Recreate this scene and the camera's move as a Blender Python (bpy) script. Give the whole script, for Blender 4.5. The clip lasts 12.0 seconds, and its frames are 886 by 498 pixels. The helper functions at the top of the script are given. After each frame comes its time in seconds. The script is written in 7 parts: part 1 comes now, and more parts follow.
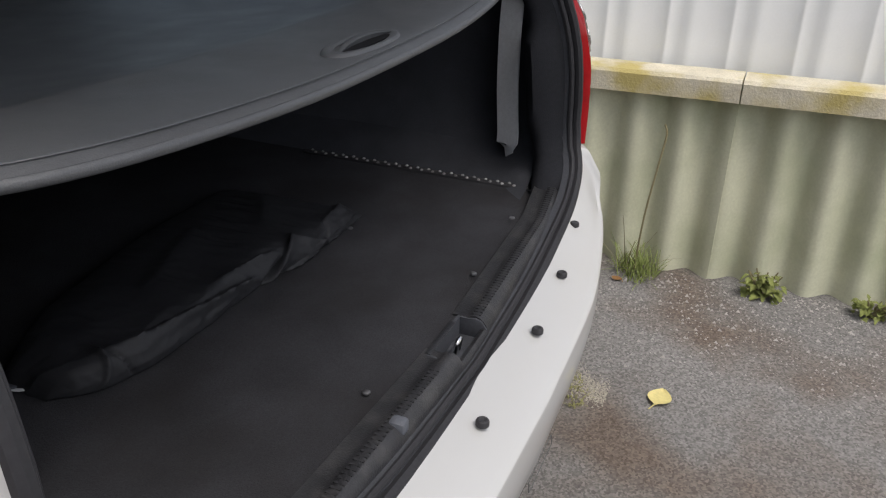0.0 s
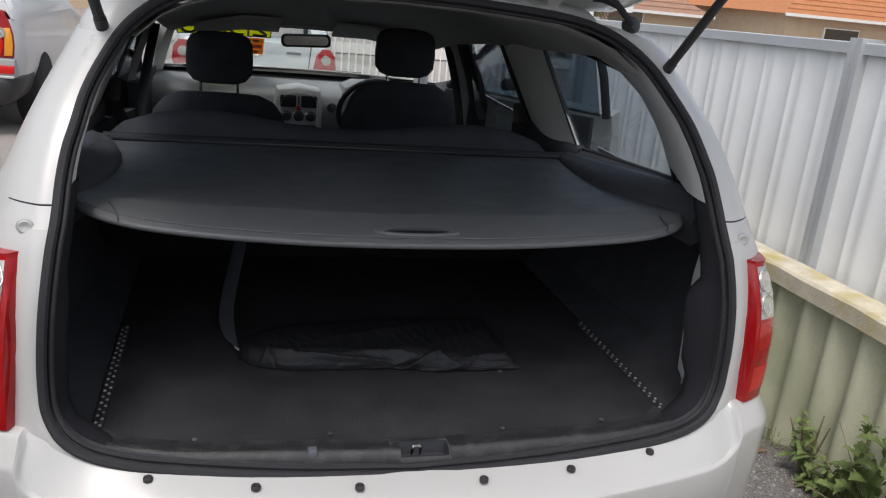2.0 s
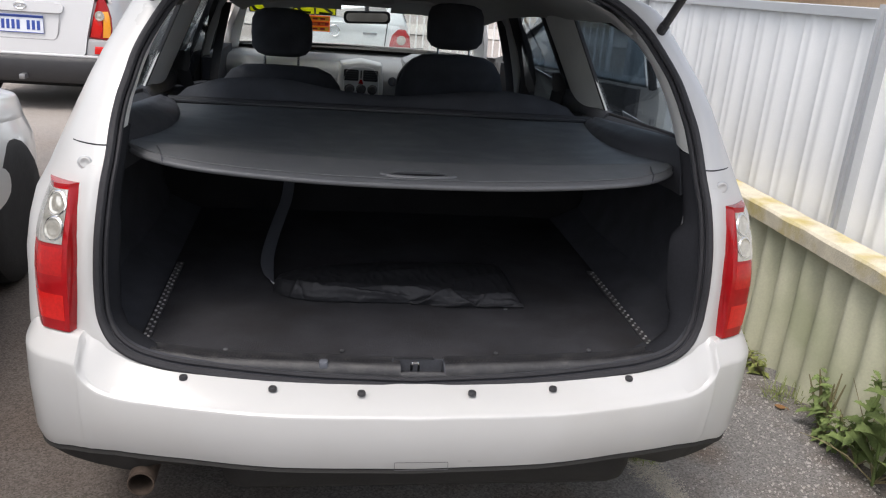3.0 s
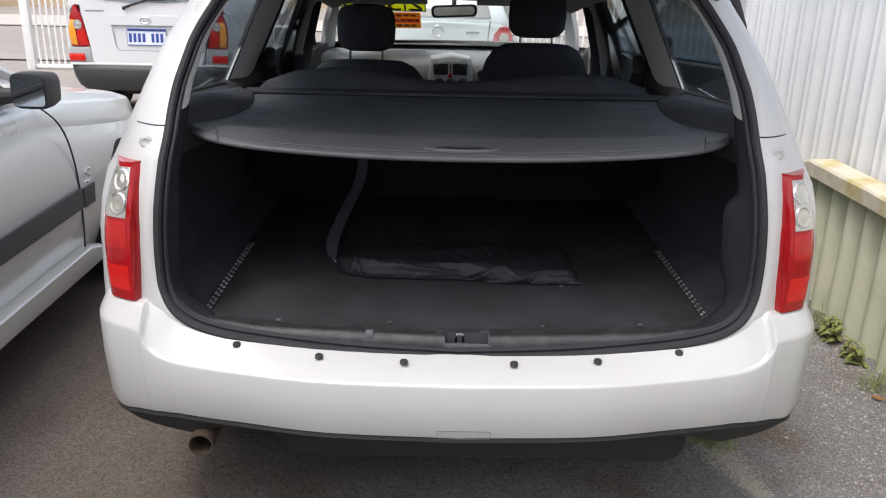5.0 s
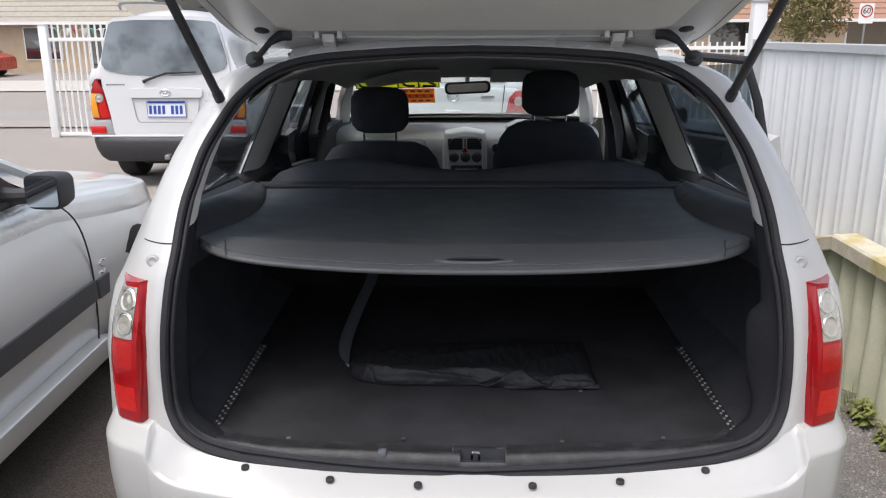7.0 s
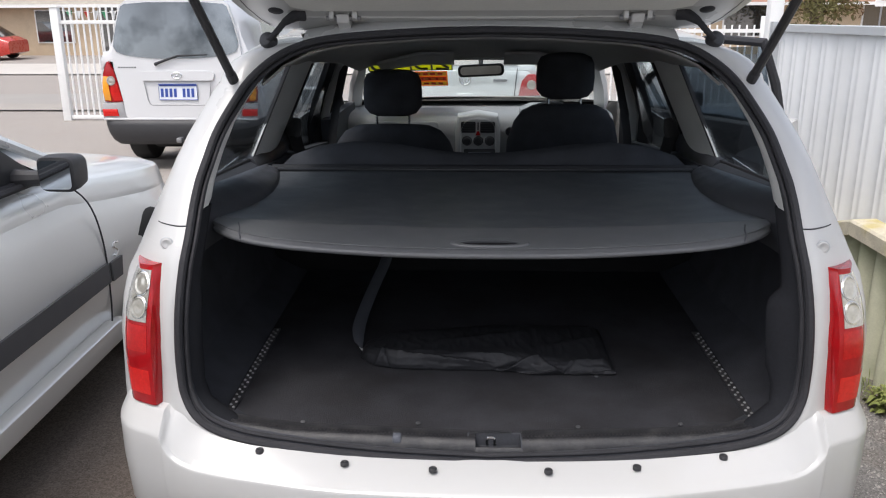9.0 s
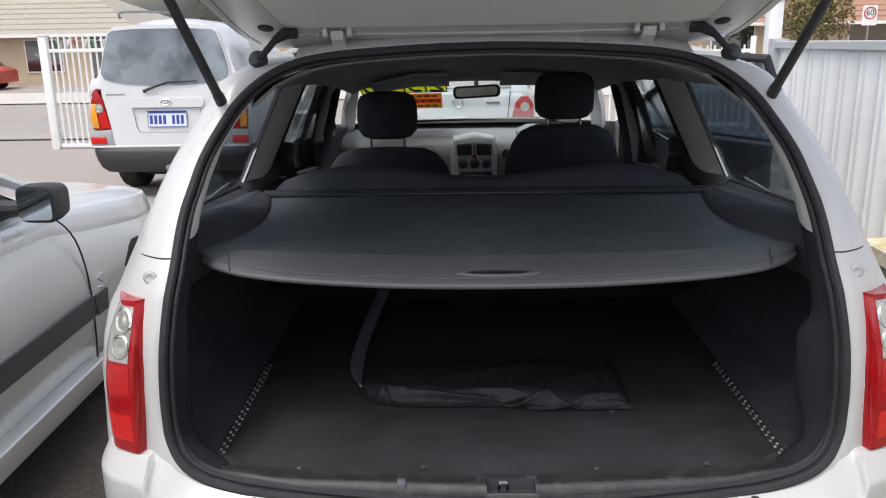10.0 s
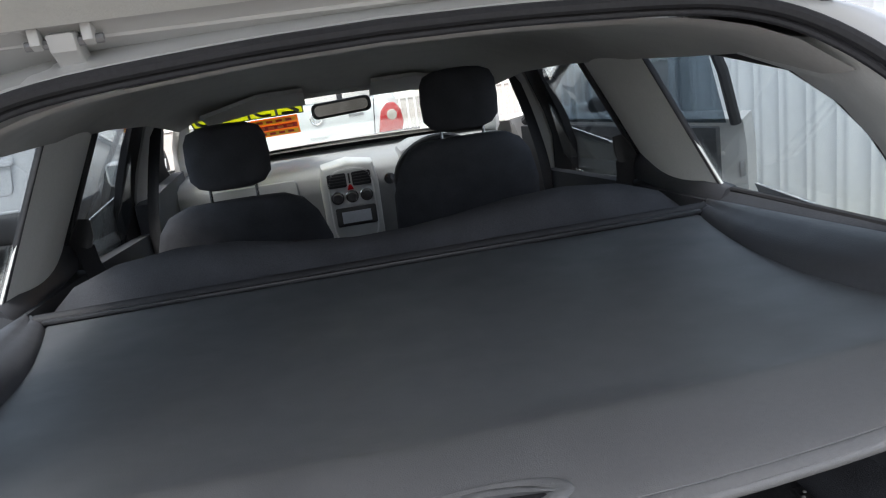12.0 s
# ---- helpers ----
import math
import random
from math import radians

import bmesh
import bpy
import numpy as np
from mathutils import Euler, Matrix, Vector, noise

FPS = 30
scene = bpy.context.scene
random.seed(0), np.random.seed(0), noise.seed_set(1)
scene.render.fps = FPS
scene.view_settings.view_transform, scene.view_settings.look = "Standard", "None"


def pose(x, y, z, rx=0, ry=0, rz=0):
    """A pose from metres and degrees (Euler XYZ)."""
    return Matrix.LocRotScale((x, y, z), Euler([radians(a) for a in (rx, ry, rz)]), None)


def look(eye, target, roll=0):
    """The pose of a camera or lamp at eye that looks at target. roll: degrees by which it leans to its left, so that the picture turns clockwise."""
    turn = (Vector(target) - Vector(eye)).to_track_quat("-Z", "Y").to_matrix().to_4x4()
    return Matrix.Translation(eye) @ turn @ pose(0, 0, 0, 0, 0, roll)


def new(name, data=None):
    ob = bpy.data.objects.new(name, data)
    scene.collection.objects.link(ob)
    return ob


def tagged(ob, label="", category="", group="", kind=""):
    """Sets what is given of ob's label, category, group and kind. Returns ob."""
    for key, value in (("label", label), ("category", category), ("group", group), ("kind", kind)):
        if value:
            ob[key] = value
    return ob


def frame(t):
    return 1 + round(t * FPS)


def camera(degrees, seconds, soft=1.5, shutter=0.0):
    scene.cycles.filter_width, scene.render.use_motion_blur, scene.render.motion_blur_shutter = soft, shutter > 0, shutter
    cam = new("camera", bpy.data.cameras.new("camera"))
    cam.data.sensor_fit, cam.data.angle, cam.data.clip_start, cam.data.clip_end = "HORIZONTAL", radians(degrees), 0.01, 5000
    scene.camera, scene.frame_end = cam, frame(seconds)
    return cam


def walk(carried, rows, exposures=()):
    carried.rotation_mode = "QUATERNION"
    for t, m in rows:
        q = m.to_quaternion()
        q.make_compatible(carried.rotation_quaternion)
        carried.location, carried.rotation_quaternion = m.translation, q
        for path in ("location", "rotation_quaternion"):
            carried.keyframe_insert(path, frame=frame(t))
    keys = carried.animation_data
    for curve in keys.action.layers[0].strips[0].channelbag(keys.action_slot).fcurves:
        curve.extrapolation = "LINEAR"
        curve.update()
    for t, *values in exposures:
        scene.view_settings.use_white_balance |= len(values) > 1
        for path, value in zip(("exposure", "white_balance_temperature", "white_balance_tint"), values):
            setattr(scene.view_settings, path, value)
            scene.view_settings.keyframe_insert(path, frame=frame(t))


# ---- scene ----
cam = camera(56.4, 12.0, soft=1.15)
PATH = [
    (0, (-0.9257, -0.3068, 1.2475), (0.7416, 0.3618, 0.3681), 1.52),
    (0.5, (-0.8076, -0.6407, 1.2851), (0.4385, 0.6630, 0.4204), 0.78),
    (1, (-0.5759, -0.8461, 1.3662), (0.3643, 0.7621, 0.6381), 3.48),
    (1.5, (-0.4174, -1.1098, 1.4551), (0.2403, 0.6626, 0.8024), 6.03),
    (2, (-0.3684, -1.3548, 1.4957), (0.1407, 0.4806, 0.8858), 5.62),
    (2.5, (-0.3086, -1.5250, 1.5003), (0.0962, 0.3279, 0.8655), 5.42),
    (4.5, (-0.0399, -1.6937, 1.4177), (0.0165, 0.1800, 0.7203), 1.11),
    (5, (-0.0491, -1.6783, 1.4356), (-0.0377, 0.2066, 0.7673), 1.22),
    (5.5, (-0.0513, -1.6479, 1.4545), (-0.0749, 0.2484, 0.8199), 0.93),
    (6, (-0.0426, -1.6135, 1.4934), (-0.0870, 0.2888, 0.8779), 0.43),
    (6.5, (-0.0348, -1.5861, 1.5473), (-0.0442, 0.3281, 0.9677), 0.34),
    (7, (-0.0339, -1.5891, 1.5553), (-0.0721, 0.3325, 1.0025), -0.23),
    (9, (-0.0463, -1.5711, 1.5482), (-0.1094, 0.3391, 0.9592), -0.23),
    (9.5, (-0.0546, -1.5383, 1.5437), (-0.1110, 0.3727, 0.9560), 0.71),
    (10, (-0.0758, -1.4475, 1.5242), (-0.1206, 0.4791, 0.9893), -0.95),
    (10.5, (-0.0911, -1.1878, 1.5082), (-0.0240, 0.7368, 0.9682), -2.36),
    (11, (-0.0357, -0.8908, 1.5019), (0.0698, 1.0293, 0.9525), -3.07),
    (11.5, (-0.0700, -0.6220, 1.4574), (0.0959, 1.2908, 0.8975), -4.37),
    (12, (-0.0944, -0.5011, 1.4709), (0.1518, 1.4079, 0.9275), -7.64),
]
EXPOSURE = [(0, 0.46, 6600, 10), (0.5, 0.86, 6450, 10), (1.0, 0.82, 6350, 9), (1.5, 0.58, 6450, 9), (2.0, 0.44, 6550, 10), (2.5, 0.70, 6600, 11), (4.5, 0.92, 6600, 11), (5, 0.90, 6550, 11), (5.5, 0.84, 6550, 11),
            (6.5, 0.74, 6500, 11), (7, 0.80, 6500, 11), (9, 0.82, 6500, 11), (10, 0.82, 6500, 10), (10.5, 0.84, 6500, 10), (11, 1.0, 6450, 10), (11.5, 1.96, 6620, 9), (12, 1.70, 6620, 9)]
walk(cam, [(t, look(e, a, r)) for t, e, a, r in PATH], EXPOSURE)

# ---- world and light: a bright overcast day ----
world = bpy.data.worlds.new("overcast_sky")
scene.world = world
world.use_nodes = True
wn, wl = world.node_tree.nodes, world.node_tree.links
wn.clear()
sky = wn.new("ShaderNodeTexSky")
sky.sky_type = "NISHITA"
sky.sun_disc = False
sky.sun_elevation, sky.sun_rotation = radians(65), radians(213)
sky.dust_density, sky.air_density = 4.0, 1.0
grey = wn.new("ShaderNodeHueSaturation")
grey.inputs["Saturation"].default_value = 0.5
coord = wn.new("ShaderNodeTexCoord")
cloud = wn.new("ShaderNodeTexNoise")
cloud.inputs["Scale"].default_value, cloud.inputs["Detail"].default_value = 4.5, 7
ramp = wn.new("ShaderNodeMapRange")
ramp.inputs["From Min"].default_value, ramp.inputs["From Max"].default_value = 0.40, 0.62
ramp.inputs["To Min"].default_value, ramp.inputs["To Max"].default_value = 0.45, 1.55
mul = wn.new("ShaderNodeVectorMath")
mul.operation = "SCALE"
back = wn.new("ShaderNodeBackground")
back.inputs["Strength"].default_value = 0.15
outw = wn.new("ShaderNodeOutputWorld")
wl.new(sky.outputs[0], grey.inputs["Color"])
wl.new(coord.outputs["Generated"], cloud.inputs["Vector"])
wl.new(cloud.outputs["Fac"], ramp.inputs["Value"])
wl.new(grey.outputs[0], mul.inputs[0])
wl.new(ramp.outputs[0], mul.inputs["Scale"])
wl.new(mul.outputs[0], back.inputs["Color"])
wl.new(back.outputs[0], outw.inputs["Surface"])
sun = new("sun", bpy.data.lights.new("sun", "SUN"))
sun.data.energy, sun.data.angle, sun.data.color = 0.6, radians(12), (1.0, 0.975, 0.94)
sun.matrix_world = look((-1.5, -2.3, 6.0), (0, 0, 0))


# ---- materials ----
def material(name, colour, rough=0.5, metal=0.0, vary=0.12, scale=12.0, fine=160.0, bump=0.0, bump_scale=300.0, coat=0.0,
             second=None, second_scale=3.0, second_amount=0.35, specular=0.5, random_tint=0.0):
    m = bpy.data.materials.new(name)
    m.use_nodes = True
    n, l = m.node_tree.nodes, m.node_tree.links
    b = n["Principled BSDF"]
    tc = n.new("ShaderNodeTexCoord")
    big = n.new("ShaderNodeTexNoise")
    big.inputs["Scale"].default_value, big.inputs["Detail"].default_value = scale, 5
    small = n.new("ShaderNodeTexNoise")
    small.inputs["Scale"].default_value, small.inputs["Detail"].default_value = fine, 3
    for t in (big, small):
        l.new(tc.outputs["Object"], t.inputs["Vector"])
    mix = n.new("ShaderNodeMath")
    mix.operation = "ADD"
    l.new(big.outputs["Fac"], mix.inputs[0])
    l.new(small.outputs["Fac"], mix.inputs[1])
    rng = n.new("ShaderNodeMapRange")
    rng.inputs["From Min"].default_value, rng.inputs["From Max"].default_value = 0.6, 1.4
    rng.inputs["To Min"].default_value, rng.inputs["To Max"].default_value = 1 - vary, 1 + vary
    l.new(mix.outputs[0], rng.inputs["Value"])
    colr = n.new("ShaderNodeVectorMath")
    colr.operation = "SCALE"
    colr.inputs[0].default_value = colour
    l.new(rng.outputs[0], colr.inputs["Scale"])
    last = colr.outputs[0]
    if second:
        patch = n.new("ShaderNodeTexNoise")
        patch.inputs["Scale"].default_value, patch.inputs["Detail"].default_value = second_scale, 7
        l.new(tc.outputs["Object"], patch.inputs["Vector"])
        pr = n.new("ShaderNodeMapRange")
        pr.inputs["From Min"].default_value, pr.inputs["From Max"].default_value = 0.48, 0.68
        pr.inputs["To Max"].default_value = second_amount
        l.new(patch.outputs["Fac"], pr.inputs["Value"])
        mc = n.new("ShaderNodeMix")
        mc.data_type = "RGBA"
        mc.inputs["B"].default_value = (*second, 1)
        l.new(pr.outputs[0], mc.inputs["Factor"])
        l.new(last, mc.inputs["A"])
        last = mc.outputs["Result"]
    if random_tint:
        info = n.new("ShaderNodeObjectInfo")
        rr = n.new("ShaderNodeMapRange")
        rr.inputs["To Min"].default_value, rr.inputs["To Max"].default_value = 1 - random_tint, 1 + random_tint
        l.new(info.outputs["Random"], rr.inputs["Value"])
        sc = n.new("ShaderNodeVectorMath")
        sc.operation = "SCALE"
        l.new(last, sc.inputs[0])
        l.new(rr.outputs[0], sc.inputs["Scale"])
        last = sc.outputs[0]
    l.new(last, b.inputs["Base Color"])
    rg = n.new("ShaderNodeMapRange")
    rg.inputs["From Min"].default_value, rg.inputs["From Max"].default_value = 0.3, 0.7
    rg.inputs["To Min"].default_value, rg.inputs["To Max"].default_value = max(rough - 0.07, 0.02), min(rough + 0.07, 1)
    l.new(big.outputs["Fac"], rg.inputs["Value"])
    l.new(rg.outputs[0], b.inputs["Roughness"])
    b.inputs["Metallic"].default_value = metal
    b.inputs["Specular IOR Level"].default_value = specular
    b.inputs["Coat Weight"].default_value = coat
    b.inputs["Coat Roughness"].default_value = 0.04
    if bump:
        bn = n.new("ShaderNodeTexNoise")
        bn.inputs["Scale"].default_value, bn.inputs["Detail"].default_value = bump_scale, 3
        l.new(tc.outputs["Object"], bn.inputs["Vector"])
        bp = n.new("ShaderNodeBump")
        bp.inputs["Strength"].default_value, bp.inputs["Distance"].default_value = bump, 0.003
        l.new(bn.outputs["Fac"], bp.inputs["Height"])
        l.new(bp.outputs[0], b.inputs["Normal"])
    return m


def glass(name, tint, gloss=0.03):
    m = bpy.data.materials.new(name)
    m.use_nodes = True
    n, l = m.node_tree.nodes, m.node_tree.links
    n.clear()
    clear = n.new("ShaderNodeBsdfTransparent")
    clear.inputs["Color"].default_value = (*tint, 1)
    shine = n.new("ShaderNodeBsdfGlossy")
    shine.inputs["Roughness"].default_value = gloss
    face = n.new("ShaderNodeLayerWeight")
    power = n.new("ShaderNodeMath")
    power.operation = "POWER"
    power.inputs[1].default_value = 4.0
    fres = n.new("ShaderNodeMapRange")
    fres.inputs["To Min"].default_value, fres.inputs["To Max"].default_value = 0.03, 0.75
    l.new(face.outputs["Facing"], power.inputs[0])
    l.new(power.outputs[0], fres.inputs["Value"])
    mx = n.new("ShaderNodeMixShader")
    out = n.new("ShaderNodeOutputMaterial")
    l.new(fres.outputs[0], mx.inputs["Fac"])
    l.new(clear.outputs[0], mx.inputs[1])
    l.new(shine.outputs[0], mx.inputs[2])
    l.new(mx.outputs[0], out.inputs["Surface"])
    return m


white_paint = material("white_car_paint", (0.54, 0.54, 0.535), 0.32, vary=0.012, scale=3, fine=8, coat=0.5, second=(0.50, 0.49, 0.465), second_scale=5, second_amount=0.28)
silver_paint = material("silver_car_paint", (0.80, 0.81, 0.80), 0.34, 0.45, vary=0.012, scale=2, fine=6, coat=0.7)
suv_paint = material("pale_silver_paint", (0.66, 0.66, 0.67), 0.36, 0.2, vary=0.012, scale=2, fine=6, coat=0.6)
suv_shade = material("grey_trim_and_shade", (0.36, 0.36, 0.37), 0.5, vary=0.06)
hatch_paint = material("pale_blue_silver_paint", (0.66, 0.70, 0.71), 0.35, 0.25, vary=0.012, scale=2, fine=6, coat=0.6)
red_paint = material("red_car_paint", (0.45, 0.03, 0.02), 0.3, vary=0.04, coat=0.6)
rubber = material("black_rubber", (0.034, 0.034, 0.038), 0.6, vary=0.2, bump=0.15, bump_scale=120, specular=0.25)
black_plastic = material("black_plastic", (0.034, 0.034, 0.037), 0.5, vary=0.2, bump=0.35, bump_scale=500)
boot_black = material("matt_black_boot_trim", (0.066, 0.069, 0.079), 0.8, vary=0.2, bump=0.3, bump_scale=500, specular=0.2)
post_black = material("matt_black_post_trim", (0.021, 0.022, 0.026), 0.85, vary=0.2, bump=0.3, bump_scale=500, specular=0.15)
bolster_black = material("padded_black_vinyl", (0.054, 0.057, 0.067), 0.48, vary=0.15, bump=0.3, bump_scale=420, specular=0.55)
soft_trim = material("dark_grained_trim", (0.032, 0.033, 0.037), 0.38, vary=0.2, bump=0.3, bump_scale=420)
carpet = material("black_needle_carpet", (0.046, 0.046, 0.051), 0.95, vary=0.35, fine=500, bump=0.8, bump_scale=700, specular=0.1,
                  second=(0.026, 0.024, 0.023), second_scale=5, second_amount=0.5)
# lighter copy of the boot carpet: missing fill light put into the colour
liner_carpet = material("lifted_liner_carpet", (0.068, 0.071, 0.082), 0.95, vary=0.3, fine=500, bump=0.8, bump_scale=700, specular=0.1)
cover_vinyl = material("charcoal_vinyl_blind", (0.090, 0.097, 0.108), 0.42, vary=0.10, bump=0.2, bump_scale=600, specular=0.7,
                       second=(0.107, 0.112, 0.120), second_scale=4, second_amount=0.3)
board_vinyl = material("charcoal_vinyl_board", (0.100, 0.104, 0.111), 0.46, vary=0.10, bump=0.2, bump_scale=600, specular=0.6,
                       second=(0.108, 0.111, 0.116), second_scale=4, second_amount=0.3)
bag_vinyl = material("black_vinyl_fabric", (0.024, 0.0245, 0.028), 0.58, specular=0.35, vary=0.25, bump=0.3, bump_scale=45)
sill_plastic = material("worn_sill_plastic", (0.028, 0.028, 0.031), 0.46, vary=0.35, scale=25, bump=0.35, bump_scale=420, second=(0.075, 0.073, 0.072), second_scale=38, second_amount=0.5)
moss_green = material("mossy_grass", (0.24, 0.27, 0.065), 0.85, vary=0.45, scale=22, specular=0.2)
sand_mat = material("pale_sand_grains", (0.42, 0.39, 0.33), 0.95, vary=0.3, scale=60, specular=0.2)
# boot carpet darkened in colour, for the shade under the blind
shaded_backing = material("shaded_backing_carpet", (0.020, 0.020, 0.022), 0.95, vary=0.3, fine=500, bump=0.8, bump_scale=700, specular=0.08)
seat_cloth = material("black_seat_cloth", (0.066, 0.068, 0.077), 0.95, vary=0.3, fine=400, bump=0.5, bump_scale=600, specular=0.15)
grey_trim = material("pale_grey_interior_trim", (0.76, 0.76, 0.74), 0.6, vary=0.06, bump=0.2, bump_scale=350)
gate_trim = material("pale_tailgate_trim", (0.72, 0.72, 0.69), 0.6, vary=0.05, bump=0.2, bump_scale=350)
headliner_cloth = material("grey_headlining", (0.54, 0.53, 0.51), 0.95, vary=0.08, bump=0.3, bump_scale=500, specular=0.1)
pale_webbing = material("pale_grey_webbing", (0.60, 0.61, 0.63), 0.8, vary=0.1, bump=0.4, bump_scale=400)
webbing = material("grey_webbing", (0.11, 0.118, 0.138), 0.7, vary=0.1, bump=0.4, bump_scale=400)
dark_pillar = material("grey_pillar_trim", (0.38, 0.38, 0.38), 0.6, vary=0.06, bump=0.2, bump_scale=350)
dash_grey = material("silver_grey_dash", (0.50, 0.51, 0.51), 0.45, 0.15, vary=0.05)
dash_rim = material("pale_silver_rim", (0.72, 0.73, 0.73), 0.35, 0.3, vary=0.04)
dash_pale = material("grey_dash_skin", (0.25, 0.26, 0.27), 0.6, vary=0.06, bump=0.3, bump_scale=400)
chrome = material("chrome", (0.75, 0.76, 0.77), 0.14, 1.0, vary=0.04)
moulding_grey = material("dark_grey_moulding", (0.075, 0.075, 0.08), 0.5, vary=0.1)
rail_dimple = material("worn_rail_dimple", (0.34, 0.34, 0.34), 0.45, 0.3, vary=0.4, scale=90, random_tint=0.35)
frame_black = material("matt_black_frame", (0.016, 0.016, 0.018), 0.9, vary=0.2, specular=0.08)
steel = material("galvanised_steel", (0.33, 0.33, 0.34), 0.5, 0.9, vary=0.15)
rusty = material("sooty_exhaust_steel", (0.10, 0.075, 0.06), 0.6, 0.6, vary=0.3)
red_lens = material("red_lamp_lens", (0.36, 0.007, 0.010), 0.16, vary=0.1, scale=30, coat=0.25, specular=0.35, second=(0.27, 0.003, 0.005), second_scale=24, second_amount=0.7)
amber_lens = material("amber_lamp_lens", (0.90, 0.36, 0.03), 0.15, vary=0.1, coat=0.8)
clear_lens = material("clear_lamp_lens", (0.56, 0.54, 0.49), 0.2, 0.5, vary=0.3, scale=70, fine=220, coat=1.0, bump=0.5, bump_scale=140)
bowl_lens = material("lamp_bowl", (0.62, 0.60, 0.53), 0.16, 0.6, vary=0.2, scale=60, coat=1.0)
tail_red = material("clear_red_lens", (0.44, 0.010, 0.010), 0.18, vary=0.25, scale=45, coat=0.25, specular=0.35)
stop_red = material("bright_red_lens", (0.62, 0.016, 0.013), 0.18, vary=0.15, scale=40, coat=0.25, specular=0.35)
# patchy cloud reflections and dark interior are painted into this glass's colour
cloud_glass = material("cloud_painted_glass", (0.30, 0.32, 0.345), 0.04, 0.9, vary=0.12, scale=2.5, second=(0.045, 0.055, 0.065), second_scale=2.4, second_amount=0.85)
dark_glass = material("dark_reflective_glass", (0.02, 0.025, 0.028), 0.05, vary=0.1, specular=1.0, coat=1.0)
side_glass = material("dark_side_glass", (0.014, 0.018, 0.022), 0.06, vary=0.1, specular=0.18, coat=0.0)
dark_glass.node_tree.nodes["Principled BSDF"].inputs["Coat IOR"].default_value = 2.3
tint_glass = glass("tinted_side_glass", (0.68, 0.73, 0.76))
door_tint = glass("tinted_door_glass", (0.46, 0.51, 0.55))
clear_glass = glass("clear_windscreen_glass", (0.93, 0.96, 0.95))
mirror_glass = material("mirror_glass", (0.56, 0.59, 0.62), 0.02, 1.0, vary=0.01)
cabin_mirror = material("dim_mirror_glass", (0.30, 0.32, 0.34), 0.03, 1.0, vary=0.01)
tyre_rubber = material("tyre_rubber", (0.022, 0.022, 0.022), 0.85, vary=0.2, bump=0.4, bump_scale=90)
underbody = material("black_underbody", (0.02, 0.019, 0.018), 0.8, vary=0.3)
yellow_film = material("yellow_sticker", (0.72, 0.74, 0.06), 0.4, vary=0.05)
orange_film = material("orange_sticker", (0.80, 0.33, 0.05), 0.4, vary=0.06)
red_film = material("red_sticker", (0.50, 0.06, 0.03), 0.4, vary=0.08)
black_film = material("black_lettering", (0.015, 0.02, 0.01), 0.5, vary=0.1)
plate_white = material("plate_white", (0.72, 0.75, 0.82), 0.4, vary=0.04)
plate_blue = material("plate_blue", (0.03, 0.07, 0.32), 0.4, vary=0.05)
screen_glow = material("dim_display", (0.40, 0.43, 0.48), 0.15, vary=0.1)


for film_mat in (yellow_film, orange_film, red_film):
    fn, fl = film_mat.node_tree.nodes, film_mat.node_tree.links
    pb = fn["Principled BSDF"]
    tr = fn.new("ShaderNodeBsdfTranslucent")
    mixs = fn.new("ShaderNodeMixShader")
    mixs.inputs[0].default_value = 0.65
    fl.new(pb.inputs["Base Color"].links[0].from_socket, tr.inputs["Color"])
    fl.new(pb.outputs[0], mixs.inputs[1])
    fl.new(tr.outputs[0], mixs.inputs[2])
    fl.new(mixs.outputs[0], fn["Material Output"].inputs["Surface"])


